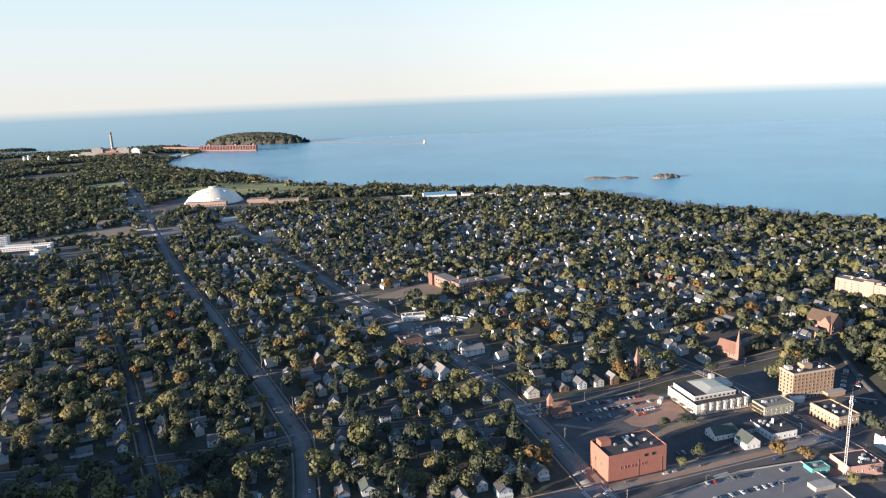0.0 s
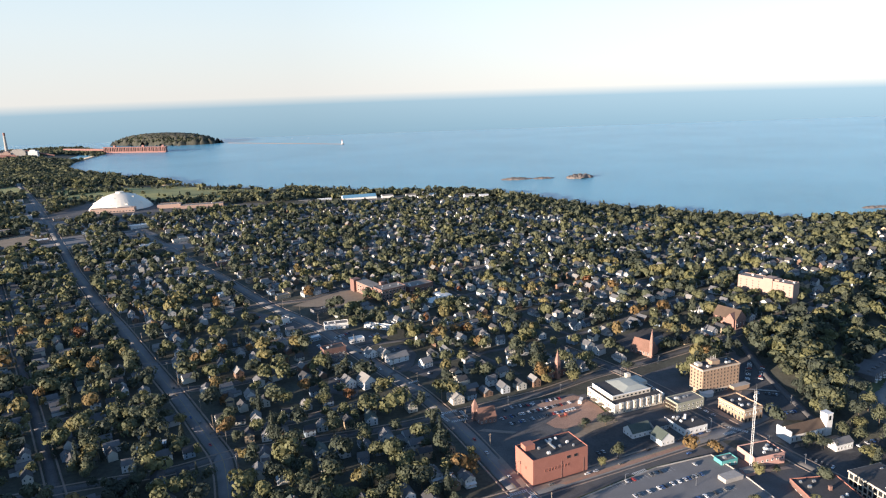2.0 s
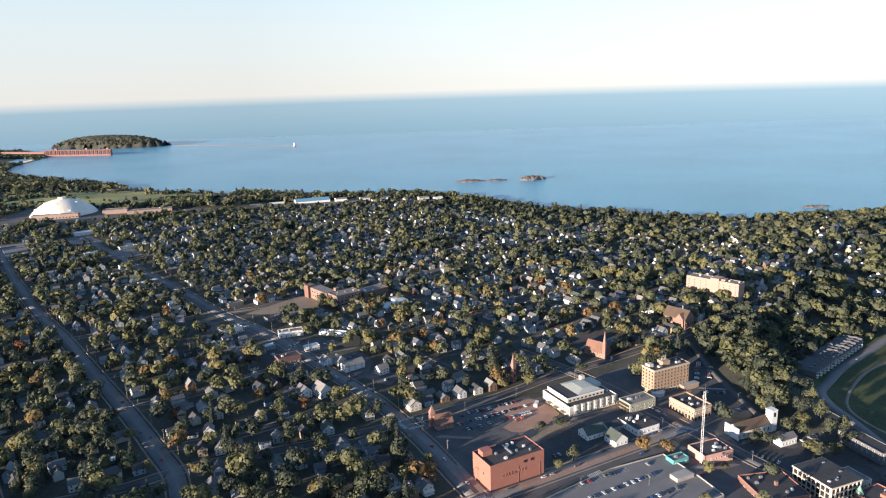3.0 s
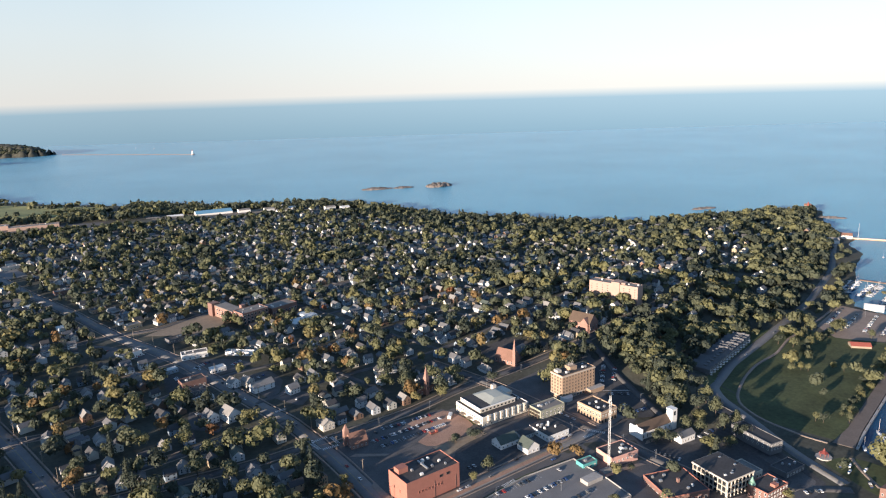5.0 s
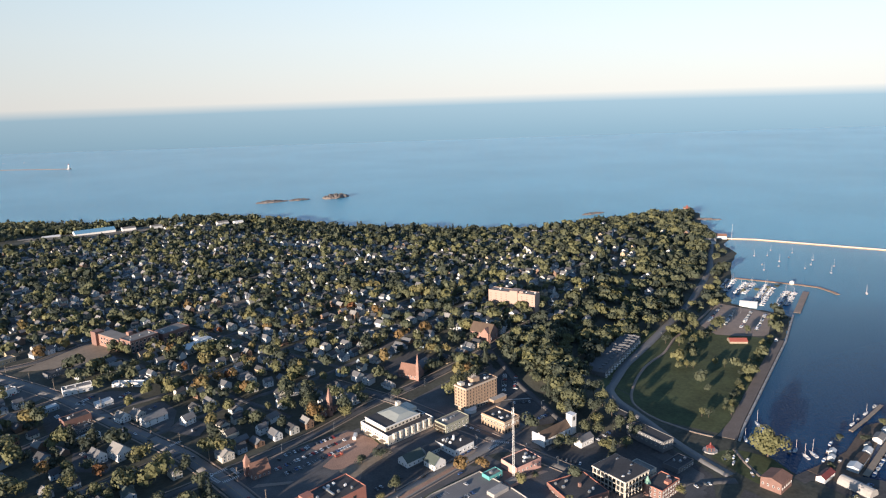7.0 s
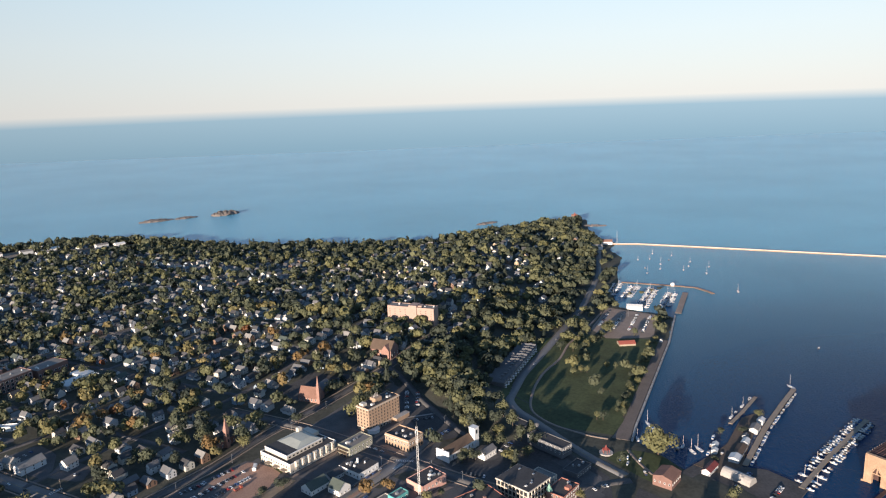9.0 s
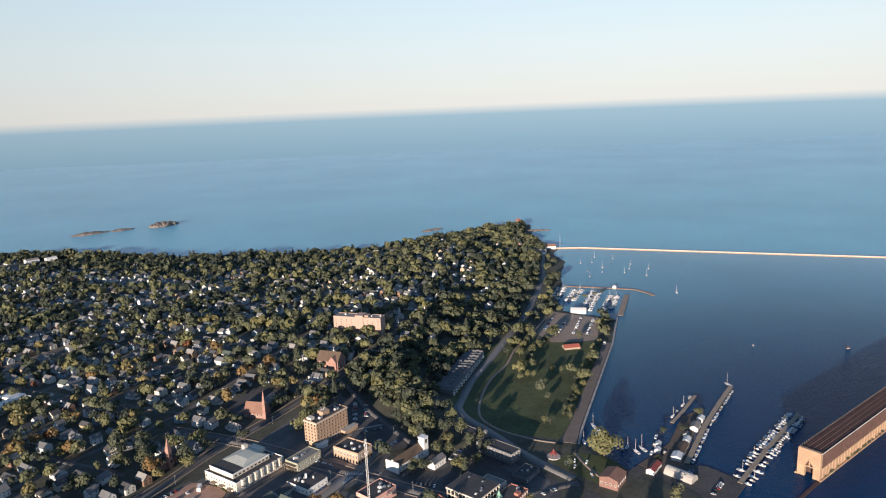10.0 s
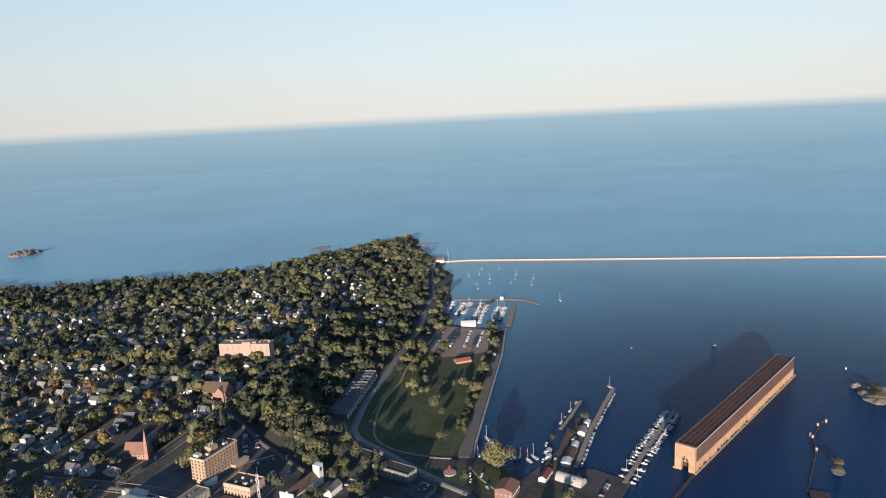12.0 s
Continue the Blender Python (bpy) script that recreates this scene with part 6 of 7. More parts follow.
# far breakwater and light
b = empty("far_breakwater", pose(-830, 4690, 0, 0, 0, -35.5), "thin grey stone breakwater ending at a light", "breakwater")
part("wall", Shape().prism([(0, -7), (925, -7), (925, 7), (0, 7)], -3, 2.6, 0, [(0, -3), (925, -3), (925, 3), (0, 3)]), M["rock"], b)
b = empty("harbour_light", pose(-85, 4154, 0), "small white harbour lighthouse on a pier head", "lighthouse")
part("base", Shape().cyl(0, 0, 11, 9, -3, 6, 12), M["concrete"], b)
part("tower", Shape().cyl(0, 0, 4.5, 3.2, 6, 22, 10), M["white"], b)
part("lantern", Shape().cyl(0, 0, 2.4, 2.4, 22, 26, 8).cyl(0, 0, 3, 0.2, 26, 28, 8), M["red_paint"], b)
# distant wooded islands
ISLES = []
for nm, x, y, L, W, H, ang, lab, sd_ in (("wooded_island", -1270, 4870, 800, 300, 76, -24, "large wooded island with steep shore on the horizon", 11), ("wooded_island", -3010, 4960, 300, 90, 17, 8, "small low wooded island on the horizon", 12)):
    rock(nm, x, y, L, W, H, ang, lab, sd_, "ground", 60, 26, 0.08)
    ISLES.append((x, y, L, W, H, ang))
for x, y, k in ((-440, 4900, 4), (-330, 4850, 4)):
    boat(k, x, y, 20, "far out on the lake")

# ---- houses ----
rnd = random.Random(7)


def house_parts(b, w, d, h, ridge, wall, roof, porch, wing, chimney, cross):
    """A timber house: walls, roof, porch, chimney, door and windows; its front looks along -y."""
    s = Shape().box(0, w, 0, d, -1.5, h)
    r = Shape()
    if d >= w:
        s.add([(0, 0, h), (w, 0, h), (w / 2, 0, h + ridge), (0, d, h), (w, d, h), (w / 2, d, h + ridge)], [(0, 1, 2), (4, 3, 5)])
        q = Shape().gable_roof(0, d, 0, w, h, h + ridge, 0.45)
        r.add([(w - y, x, z) for x, y, z in q.v], q.f)
    else:
        s.gable(0, w, 0, d, h, h + ridge)
        r.gable_roof(0, w, 0, d, h, h + ridge, 0.45)
    if wing:
        s.box(w * 0.2, w * 0.8, d, d + wing, -1.5, h * 0.62)
        q = Shape().gable_roof(0, wing, w * 0.2, w * 0.8, h * 0.62, h * 0.62 + w * 0.22, 0.3)
        r.add([(w - y, d + x, z) for x, y, z in q.v], q.f)
        s.add([(w * 0.2, d + wing, h * 0.62), (w * 0.8, d + wing, h * 0.62), (w / 2, d + wing, h * 0.62 + w * 0.22)], [(1, 0, 2)])
    if cross and d >= w:
        y0, y1, hc = d * 0.42, d * 0.42 + 4.2, h * 0.97
        s.box(-1.7, 0, y0, y1, -1.5, hc).add([(-1.7, y0, hc), (-1.7, y1, hc), (-1.7, (y0 + y1) / 2, hc + 2.3)], [(1, 0, 2)])
        r.gable_roof(-1.7, w * 0.42, y0, y1, hc, hc + 2.3, 0.35)
    part("wall", s, M["wall " + wall], b)
    part("roof", r, M["roof " + roof], b)
    if porch:
        p = Shape().box(0.3, w - 0.3, -2.0, 0, -1.0, 0.5).box(0.4, 0.6, -1.9, -1.7, 0.5, 2.8).box(w - 0.6, w - 0.4, -1.9, -1.7, 0.5, 2.8)
        p.add([(0, -2.4, 2.7), (w, -2.4, 2.7), (w, 0, 3.4), (0, 0, 3.4), (0, -2.4, 2.9), (w, -2.4, 2.9), (w, 0, 3.6), (0, 0, 3.6)],
              [(3, 2, 1, 0), (4, 5, 6, 7), (0, 1, 5, 4), (1, 2, 6, 5), (2, 3, 7, 6), (3, 0, 4, 7)])
        part("porch", p, M["wall " + ("white" if wall != "white" else "pale grey")], b)
    if chimney:
        cx, cy = w * 0.6, d * 0.6
        ch = part("chimney", Shape().box(cx, cx + 0.8, cy, cy + 0.8, h, h + ridge + 0.95), M["red_brick"], b)
        part("chimney_cap", Shape().box(cx - 0.1, cx + 0.9, cy - 0.1, cy + 0.9, h + ridge + 0.95, h + ridge + 1.2), M["concrete"], ch)
    part("door", Shape().box(w * 0.42, w * 0.42 + 1.0, -0.08, 0.04, 0.5, 2.6).box(w * 0.42 + 0.8, w * 0.42 + 0.88, -0.14, -0.08, 1.4, 1.55), M["wall brown"], b)
    me = window_mesh(1.0, 1.5, "white")
    for x, z in ((w * 0.25, h * 0.5 + 1.0), (w * 0.75, h * 0.5 + 1.0)):
        part("window", me, None, b, m=pose(x, 0, z))
    for y, z in ((d * 0.2, h * 0.5 + 1.0), (d * 0.86, 1.1)):
        part("window", me, None, b, m=pose(0, y, z, 0, 0, -90))


STYLES = []
for k in range(18):
    wall = rnd.choices([n for n, _ in HOUSE_WALLS], [28, 13, 17, 12, 11, 9, 6, 4])[0]
    roof = rnd.choices([n for n, _ in HOUSE_ROOFS], [26, 28, 12, 22, 5, 7])[0]
    STYLES.append(dict(w=rnd.uniform(7.8, 10.4), d=rnd.uniform(10.5, 14.5) if k % 3 else rnd.uniform(7.0, 7.7), h=rnd.uniform(5.4, 6.8) if k % 4 else 3.8, ridge=rnd.uniform(3.0, 4.2),
                       wall=wall, roof=roof, porch=rnd.random() < 0.6, wing=rnd.choice((0, 3.5, 5)), chimney=rnd.random() < 0.6, cross=rnd.random() < 0.55))

LOTS = []          # x, y, heading, style of each house
# houses of the block above the downtown street and of the row behind the car park
for k, (x, y) in enumerate(((94, 606), (111, 610), (129, 614), (146, 618), (162, 622), (36, 590), (34, 552), (60, 508), (-8, 528), (4, 518), (10, 536), (-26, 518), (-44, 520), (-56, 560),
                            (-78, 444), (22, 447), (-10, 442), (56, 456), (68, 460), (82, 462), (-20, 562), (100, 500), (98, 520), (96, 538), (44, 470), (-60, 445), (100, 486), (106, 474), (96, 508))):
    st = (3, 8, 1, 13, 10, 5, 16, 7, 4, 11, 2, 14, 17)[k % 13]
    S = STYLES[st]
    for shift in (0, 3, 6, 9, 12, 15):
        fp = footprint((x - S["w"] / 2 - shift * 0.3, y + shift), 17, S["w"], S["d"])
        if not any(taken(*g) for g in fp):
            break
    else:
        fp = None
    if fp is not None:
        LOTS.append((fp[0][0], fp[0][1], 17, st))
        block_poly(fp, 2.0)
# houses on the ridge and along the point
for k, (x, y) in enumerate(((911, 1096), (931, 1088), (1006, 1078), (980, 1029), (1006, 986), (874, 988), (839, 962), (908, 915), (814, 873), (836, 871), (773, 851), (727, 958), (638, 757), (588, 797), (574, 725), (694, 894), (716, 804), (1111, 1094), (1147, 1204), (1140, 1140), (1163, 1107), (1023, 1267), (1097, 1292), (998, 1321), (975, 1250), (1011, 1154), (849, 930), (796, 970), (783, 807), (610, 696))):
    if shore_dist(x, y) > 20:
        S = STYLES[k * 5 % 18]
        yaw = (28, 118, -62)[k % 3]
        LOTS.append((x, y, yaw, k * 5 % 18))
        block_poly(footprint((x, y), yaw, S["w"], S["d"]), 6.0)
        block_strip([(x, y), (x - 24, y - 13)], 8)
for p in STREETS:
    q = resample(p, 2.0)
    t = np.gradient(q, axis=0)
    t /= np.linalg.norm(t, axis=1, keepdims=True)
    for side, back in ((1, 0), (-1, 0), (1, 1), (-1, 1)):
        k = rnd.randrange(2, 9)
        while k < len(q) - 4:
            nrm = np.array((-t[k, 1], t[k, 0])) * side
            st = rnd.randrange(len(STYLES))
            S = STYLES[st]
            setback = rnd.uniform(34, 42) if back else rnd.uniform(9.5, 14)
            depth_all = S["d"] + S["wing"]
            c = q[k] + nrm * (setback + depth_all / 2)
            yaw = math.degrees(math.atan2(nrm[1], nrm[0])) - 90
            fx = [q[k] + nrm * (setback + f * depth_all) + t[k] * e * S["w"] * 0.6 for f in (0, 0.5, 1) for e in (-1, 0, 1)]
            ok = -1150 < c[0] < 1300 and 300 < c[1] < 2000 and not any(taken(*g) for g in fx)
            if ok and shore_dist(c[0], c[1]) < 50:
                ok = False
            if ok and 455 < c[0] and c[1] < 560 + (c[0] - 455) * 0.62:      # below the bluff
                ok = False
            if ok and 70 < c[0] < 440 and c[1] < 582 + (c[0] - 66) * 0.36:      # downtown blocks
                ok = False
            if ok and rnd.random() < (0.5 if back else 0.9):
                base = q[k] + nrm * setback - np.array((math.cos(radians(yaw)), math.sin(radians(yaw)))) * S["w"] / 2
                LOTS.append((base[0], base[1], yaw, st))
                block_poly(footprint(base, yaw, S["w"], depth_all), 2.2)
            k += int(rnd.uniform(14, 21) / 2)

LOTS.sort(key=lambda a: a[1] + 0.15 * abs(a[0]))
NEAR_HOUSES = 165
first = {}
for x, y, yaw, st in LOTS[:NEAR_HOUSES]:
    S = STYLES[st]
    m = pose(x, y, gz(x, y) + 0.1, 0, 0, yaw + rnd.uniform(-2, 2))
    if st in first:
        copy_thing(first[st], m)
    else:
        b = empty("house", m, f"{S['wall']} timber house with {S['roof']} shingle roof" + (" and front porch" if S["porch"] else " among trees"), "house", "houses along the streets")
        house_parts(b, **S)
        first[st] = b


def far_house(sh, x, y, z, yaw, S, wi, ri):
    q = Shape()
    w, d, h, rg = S["w"], S["d"], S["h"], S["ridge"]
    if d >= w:
        q.box(0, d, 0, w, -1.5, h, wi).gable(0, d, 0, w, h, h + rg, wi).gable_roof(0, d, 0, w, h, h + rg, 0.45, mi=ri)
        q.v = [(w - b, a, c) for a, b, c in q.v]
    else:
        q.box(0, w, 0, d, -1.5, h, wi).gable(0, w, 0, d, h, h + rg, wi).gable_roof(0, w, 0, d, h, h + rg, 0.45, mi=ri)
    if S["wing"]:
        q.box(w * 0.2, w * 0.8, d, d + S["wing"], -1.5, h * 0.7, wi)
        q.box(w * 0.15, w * 0.85, d, d + S["wing"] + 0.3, h * 0.7, h * 0.7 + 0.3, ri)
    for px_ in (0.2, 0.7):
        q.box(w * px_, w * px_ + 1, -0.08, 0.02, 1.1, 2.6, 14).box(w * px_, w * px_ + 1, -0.08, 0.02, h * 0.5 + 1, h * 0.5 + 2.4, 14)
        q.box(-0.08, 0.02, d * px_, d * px_ + 1, h * 0.5 + 1, h * 0.5 + 2.4, 14)
    c, s = math.cos(radians(yaw)), math.sin(radians(yaw))
    k = len(sh.v)
    sh.v += [(x + a * c - b * s, y + a * s + b * c, z + e) for a, b, e in q.v]
    sh.f += [tuple(i + k for i in g) for g in q.f]
    sh.m += q.m


sh = Shape()
wall_names, roof_names = [n for n, _ in HOUSE_WALLS], [n for n, _ in HOUSE_ROOFS]
for x, y, yaw, st in LOTS[NEAR_HOUSES:]:
    S = dict(STYLES[st])
    far_house(sh, x, y, gz(x, y) + 0.1, yaw, S, wall_names.index(S["wall"]), 8 + roof_names.index(S["roof"]))
tagged(part("far_houses", sh, [M["wall " + n] for n in wall_names] + [M["roof " + n] for n in roof_names] + [M["glass"]]),
       "many small pale timber houses with dark roofs among trees", "houses", kind="stuff")


# ---- trees ----
rng = np.random.default_rng(5)
QUAD = np.array([(-1, -1), (1, -1), (1, 1), (-1, 1)], float)


def crowns(c, r, h, K, leaf, cone=False, lobes=6):
    """Leaf clumps of many trees: c base points (N,3), crown radius r, height h, K clumps each. Returns corner points (N*K,4,3)."""
    N = len(c)
    if cone:
        s = rng.random((N, K)) ** 0.7                      # 0 at the top
        a = rng.random((N, K)) * 2 * math.pi
        rad = r[:, None] * (0.12 + s) * rng.uniform(0.8, 1.1, (N, K))
        off = np.stack([np.cos(a) * rad, np.sin(a) * rad, h[:, None] * (1.0 - 0.92 * s)], -1)
        nrm = np.stack([np.cos(a), np.sin(a), np.full((N, K), 0.7)], -1)
    else:
        lo = rng.normal(size=(N, lobes, 3)) * np.array((0.34, 0.34, 0.30))
        lo[:, 0] = 0
        lr = rng.uniform(0.48, 0.78, (N, lobes))
        which = rng.integers(0, lobes, (N, K))
        n_i = np.arange(N)[:, None]
        d = rng.normal(size=(N, K, 3))
        d[..., 2] = np.abs(d[..., 2]) * 1.1 - 0.35
        d /= np.linalg.norm(d, axis=-1, keepdims=True)
        p = lo[n_i, which] + d * (lr[n_i, which] * rng.uniform(0.9, 1.06, (N, K)))[..., None]
        half = (h * 0.42)[:, None, None]
        off = p * np.concatenate([np.broadcast_to(r[:, None, None], (N, K, 1)), np.broadcast_to(r[:, None, None], (N, K, 1)), np.broadcast_to(half, (N, K, 1))], -1)
        off[..., 2] += (h * 0.58)[:, None]
        nrm = d
    nrm = nrm + rng.normal(size=nrm.shape) * 0.21
    nrm /= np.linalg.norm(nrm, axis=-1, keepdims=True)
    ref = rng.normal(size=nrm.shape)
    u = np.cross(nrm, ref)
    u /= np.linalg.norm(u, axis=-1, keepdims=True)
    v = np.cross(nrm, u)
    size = (leaf * r / 4.5)[:, None] * rng.uniform(0.6, 1.35, (N, K))
    base = c[:, None] + off
    jit = rng.uniform(0.65, 1.2, (N, K, 4, 1))
    quad = base[:, :, None] + (u[:, :, None] * QUAD[:, 0, None] + v[:, :, None] * QUAD[:, 1, None]) * size[..., None, None] * jit
    return quad.reshape(-1, 4, 3)


def cores(c, r, h, cone=False):
    """A dark faceted heart inside each crown and a stub of trunk, so that no light passes straight through."""
    a = np.arange(5) * 2 * math.pi / 5
    ring = np.stack([np.cos(a), np.sin(a)], -1)
    N = len(c)
    z0, z1, z2 = (0.06, 0.2, 0.9) if cone else (0.30, 0.58, 0.90)
    rr = r * (0.62 if cone else 0.66)
    lo = np.stack([c[:, 0], c[:, 1], c[:, 2] + h * z0], -1)
    hi = np.stack([c[:, 0], c[:, 1], c[:, 2] + h * z2], -1)
    mid = np.concatenate([c[:, None, :2] + ring * (rr[:, None] * rng.uniform(0.75, 1.15, (N, 5)))[..., None], np.repeat((c[:, 2] + h * z1)[:, None, None], 5, 1)], -1)
    i, j = np.arange(5), (np.arange(5) + 1) % 5
    up = np.stack([mid[:, i], mid[:, j], np.repeat(hi[:, None], 5, 1), np.repeat(hi[:, None], 5, 1) + 0.01], 2)
    dn = np.stack([mid[:, j], mid[:, i], np.repeat(lo[:, None], 5, 1), np.repeat(lo[:, None], 5, 1) + 0.01], 2)
    return np.concatenate([up, dn], 1).reshape(-1, 4, 3)


def forest(name, c, r, h, K, leaf, tint, material, label, cone=False, lobes=6):
    if not len(c):
        return
    q1, q2 = crowns(c, r, h, K, leaf, cone, lobes), cores(c, r, h, cone)
    v = np.concatenate([q1, q2]).reshape(-1, 3)
    t = np.concatenate([np.repeat(tint, K), np.repeat(tint, 10)])
    me = raw_mesh(name, v, np.arange(len(v)).reshape(-1, 4), M[material], tint=t)
    tagged(new(name, me), label, "trees", kind="stuff")


def scatter(x0, x1, y0, y1, step):
    gx, gy = np.meshgrid(np.arange(x0, x1, step), np.arange(y0, y1, step))
    gx = gx + rng.uniform(-0.5, 0.5, gx.shape) * step
    gy = gy + rng.uniform(-0.5, 0.5, gy.shape) * step
    return gx.ravel(), gy.ravel()


def in_sight(x, y):
    a = np.degrees(np.arctan2(x, y))
    return (a > -36) & (a < 88) & (np.hypot(x, y) > 330)


tx, ty = scatter(-1480, 1500, 260, 2780, 10.4)
keep = in_sight(tx, ty)
tx, ty = tx[keep], ty[keep]
sd = shore_dist(tx, ty)
ok = sd > np.where(tx > 900, 17, 8)
ii, jj = ((tx - MX0) / MC).astype(int), ((ty - MY0) / MC).astype(int)
ok &= ~mask[np.clip(jj, 0, MNY - 1), np.clip(ii, 0, MNX - 1)]
bluff_line = ty - (560 + (tx - 455) * 0.62)          # negative: between the lake road and the water
park = (tx > 440) & (bluff_line < 0) & (tx < 1150)
bluff = (tx > 400) & (bluff_line > 0) & (bluff_line < 130 + 0.05 * tx) & (tx < 1200)
town = (tx > 70) & (tx < 440) & (ty < 572 + (tx - 66) * 0.36)
patch = np.sin(tx / 61 + 2 * np.sin(ty / 83)) * np.sin(ty / 57 + 1.3) * 0.5 + 0.5
dens = 0.30 + 0.44 * patch
dens = np.where(np.hypot(tx, ty) > 850, dens * 0.76, dens)
dens = np.where(tx * 0.885 + ty * 0.466 < 150, np.minimum(dens + 0.16, 0.8), dens)
dens = np.where((tx > -95) & (tx < 82) & (ty > 435) & (ty < 640), 0.42, dens)
dens = np.where((tx > 82) & (tx < 250) & (ty > 590) & (ty < 665), 0.22, dens)
dens = np.where((tx > -150) & (tx < 430) & (ty > 640), dens * np.where(np.hypot(tx, ty) < 950, 0.9, 1.0), dens)
dens = np.where(bluff, np.where(tx > 620, 0.44, 0.52), dens)
dens = np.where(park, 0.03, dens)
dens = np.where(park & (bluff_line > -30) & (tx > 470), 0.4, dens)
dens = np.where(park & (bluff_line > -62) & (tx > 640), 0.55, dens)
dens = np.where(town, 0.03, dens)
dens = np.where((tx > 335) & (tx < 425) & (ty > 645) & (ty < 725), 0.5, dens)
dens = np.where((sd < 170) & (ty > 1250), 0.9, dens)
open_flat = (tx > -1050) & (tx < -240) & (ty > 2075 - 0.1 * (tx + 600)) & (ty < 2540)
dens = np.where(open_flat, 0.07 + 0.25 * (patch > 0.75), dens)
dens = np.where((tx < -1000) & (ty > 2150), 0.3, dens)
dens = np.where((tx > 385 + (ty - 520) * 0.20) & (tx < 420 + (ty - 520) * 0.45) & (ty > 505) & (ty < 740) & (sd > 60), 0.97, dens)
dens = np.where((tx > 405) & (tx < 470) & (ty > 420) & (ty < 545) & (tx > 420 + (ty - 520) * 0.45), 0.0, dens)
dens = np.where((sd < 60) & (tx > 780) & (ty < 1000), 0.3, dens)
ok &= rng.random(len(tx)) < dens
tx, ty, bluff, sd = tx[ok], ty[ok], bluff[ok], sd[ok]
tz = ground_h(tx, ty)
th = (8.5 + 13.5 * rng.beta(1.5, 1.8, len(tx))) * np.where(np.hypot(tx, ty) > 850, 0.88, 1.0) * np.where(np.hypot(tx, ty) < 800, 1.05, 1.0)
tr = th * rng.uniform(0.32, 0.52, len(tx)) * np.where(bluff, 1.25, 1.0) * np.where(np.hypot(tx, ty) > 850, np.where(tx > 300, 1.32, 1.18), 1.0)
th = np.where(np.hypot(tx - 1380, ty - 1300) < 320, th * 0.72, np.where(tx > 700, th * 0.9, th))
tc = np.stack([tx, ty, tz], -1)
conif = rng.random(len(tx)) < np.where((sd < 150) & (ty > 1250), 0.35, 0.10)
th = np.where(open_flat[ok], th * 0.7, th)
th = np.where(conif, th * 1.25, th)
tr = np.where(conif, tr * 0.62, tr)
tint = np.minimum(rng.random(len(tx)) ** 0.95, np.where(th > 14, 0.97, 1.0))
# shade on the bluff and spur put into darker tree tints
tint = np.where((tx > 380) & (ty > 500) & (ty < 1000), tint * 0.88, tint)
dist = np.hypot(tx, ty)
# distance haze imitated by less yellow tints farther off
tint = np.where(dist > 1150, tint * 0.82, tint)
order = np.argsort(ty + 0.2 * np.abs(tx))
single = np.zeros(len(tx), bool)
single[order[:190]] = True

# the nearest trees, each a thing of its own
TREE_KINDS = []
for k in range(10):
    cone = k >= 8
    one = np.zeros((1, 3))
    r1, h1 = np.array([4.0 if not cone else 2.8]), np.array([10.0 if not cone else 13.0])
    q = np.concatenate([crowns(one, r1, h1, 420, 0.44, cone, 7), cores(one, r1 * 0.9, h1, cone)])
    me = raw_mesh("crown", q.reshape(-1, 3), np.arange(len(q) * 4).reshape(-1, 4), M["needle" if cone else "leaf"], tint=np.full(len(q), (0.1, 0.25, 0.4, 0.5, 0.62, 0.74, 0.86, 0.2, 0.3, 0.7)[k]))
    tk = Shape().cyl(0, 0, 0.30, 0.16, -0.6, 5.5, 7)
    for a in range(4):
        c, s = math.cos(a * 1.7 + k), math.sin(a * 1.7 + k)
        tk.add([(0.1 * s, -0.1 * c, 3.4 + 0.4 * a), (-0.1 * s, 0.1 * c, 3.4 + 0.4 * a), (0, 0, 3.8 + 0.4 * a), (2.0 * c, 2.0 * s, 6.0 + 0.5 * a)], [(0, 1, 3), (1, 2, 3), (2, 0, 3)])
    TREE_KINDS.append((me, tk.mesh("trunk", M["bark"])))
for i in np.nonzero(single)[0]:
    k = int(rng.integers(8, 10)) if conif[i] else int(rng.integers(0, 8))
    m = pose(*tc[i], 0, 0, float(rng.uniform(0, 360))) @ Matrix.Diagonal((tr[i] / (2.8 if conif[i] else 4), tr[i] / (2.8 if conif[i] else 4), th[i] / (13 if conif[i] else 10), 1))
    b = empty("tree", m, "dark pointed conifer between houses" if conif[i] else "leafy green street tree with rounded crown", "tree", "trees of the town")
    part("trunk", TREE_KINDS[k][1], None, b)
    part("crown", TREE_KINDS[k][0], None, b)

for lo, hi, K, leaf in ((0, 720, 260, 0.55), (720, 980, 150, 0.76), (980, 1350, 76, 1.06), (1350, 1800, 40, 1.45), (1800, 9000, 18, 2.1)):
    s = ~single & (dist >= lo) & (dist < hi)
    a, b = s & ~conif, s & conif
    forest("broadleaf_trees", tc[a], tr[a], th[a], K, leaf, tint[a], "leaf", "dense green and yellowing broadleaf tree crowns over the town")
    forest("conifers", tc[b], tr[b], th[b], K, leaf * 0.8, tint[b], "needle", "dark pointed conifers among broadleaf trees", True)

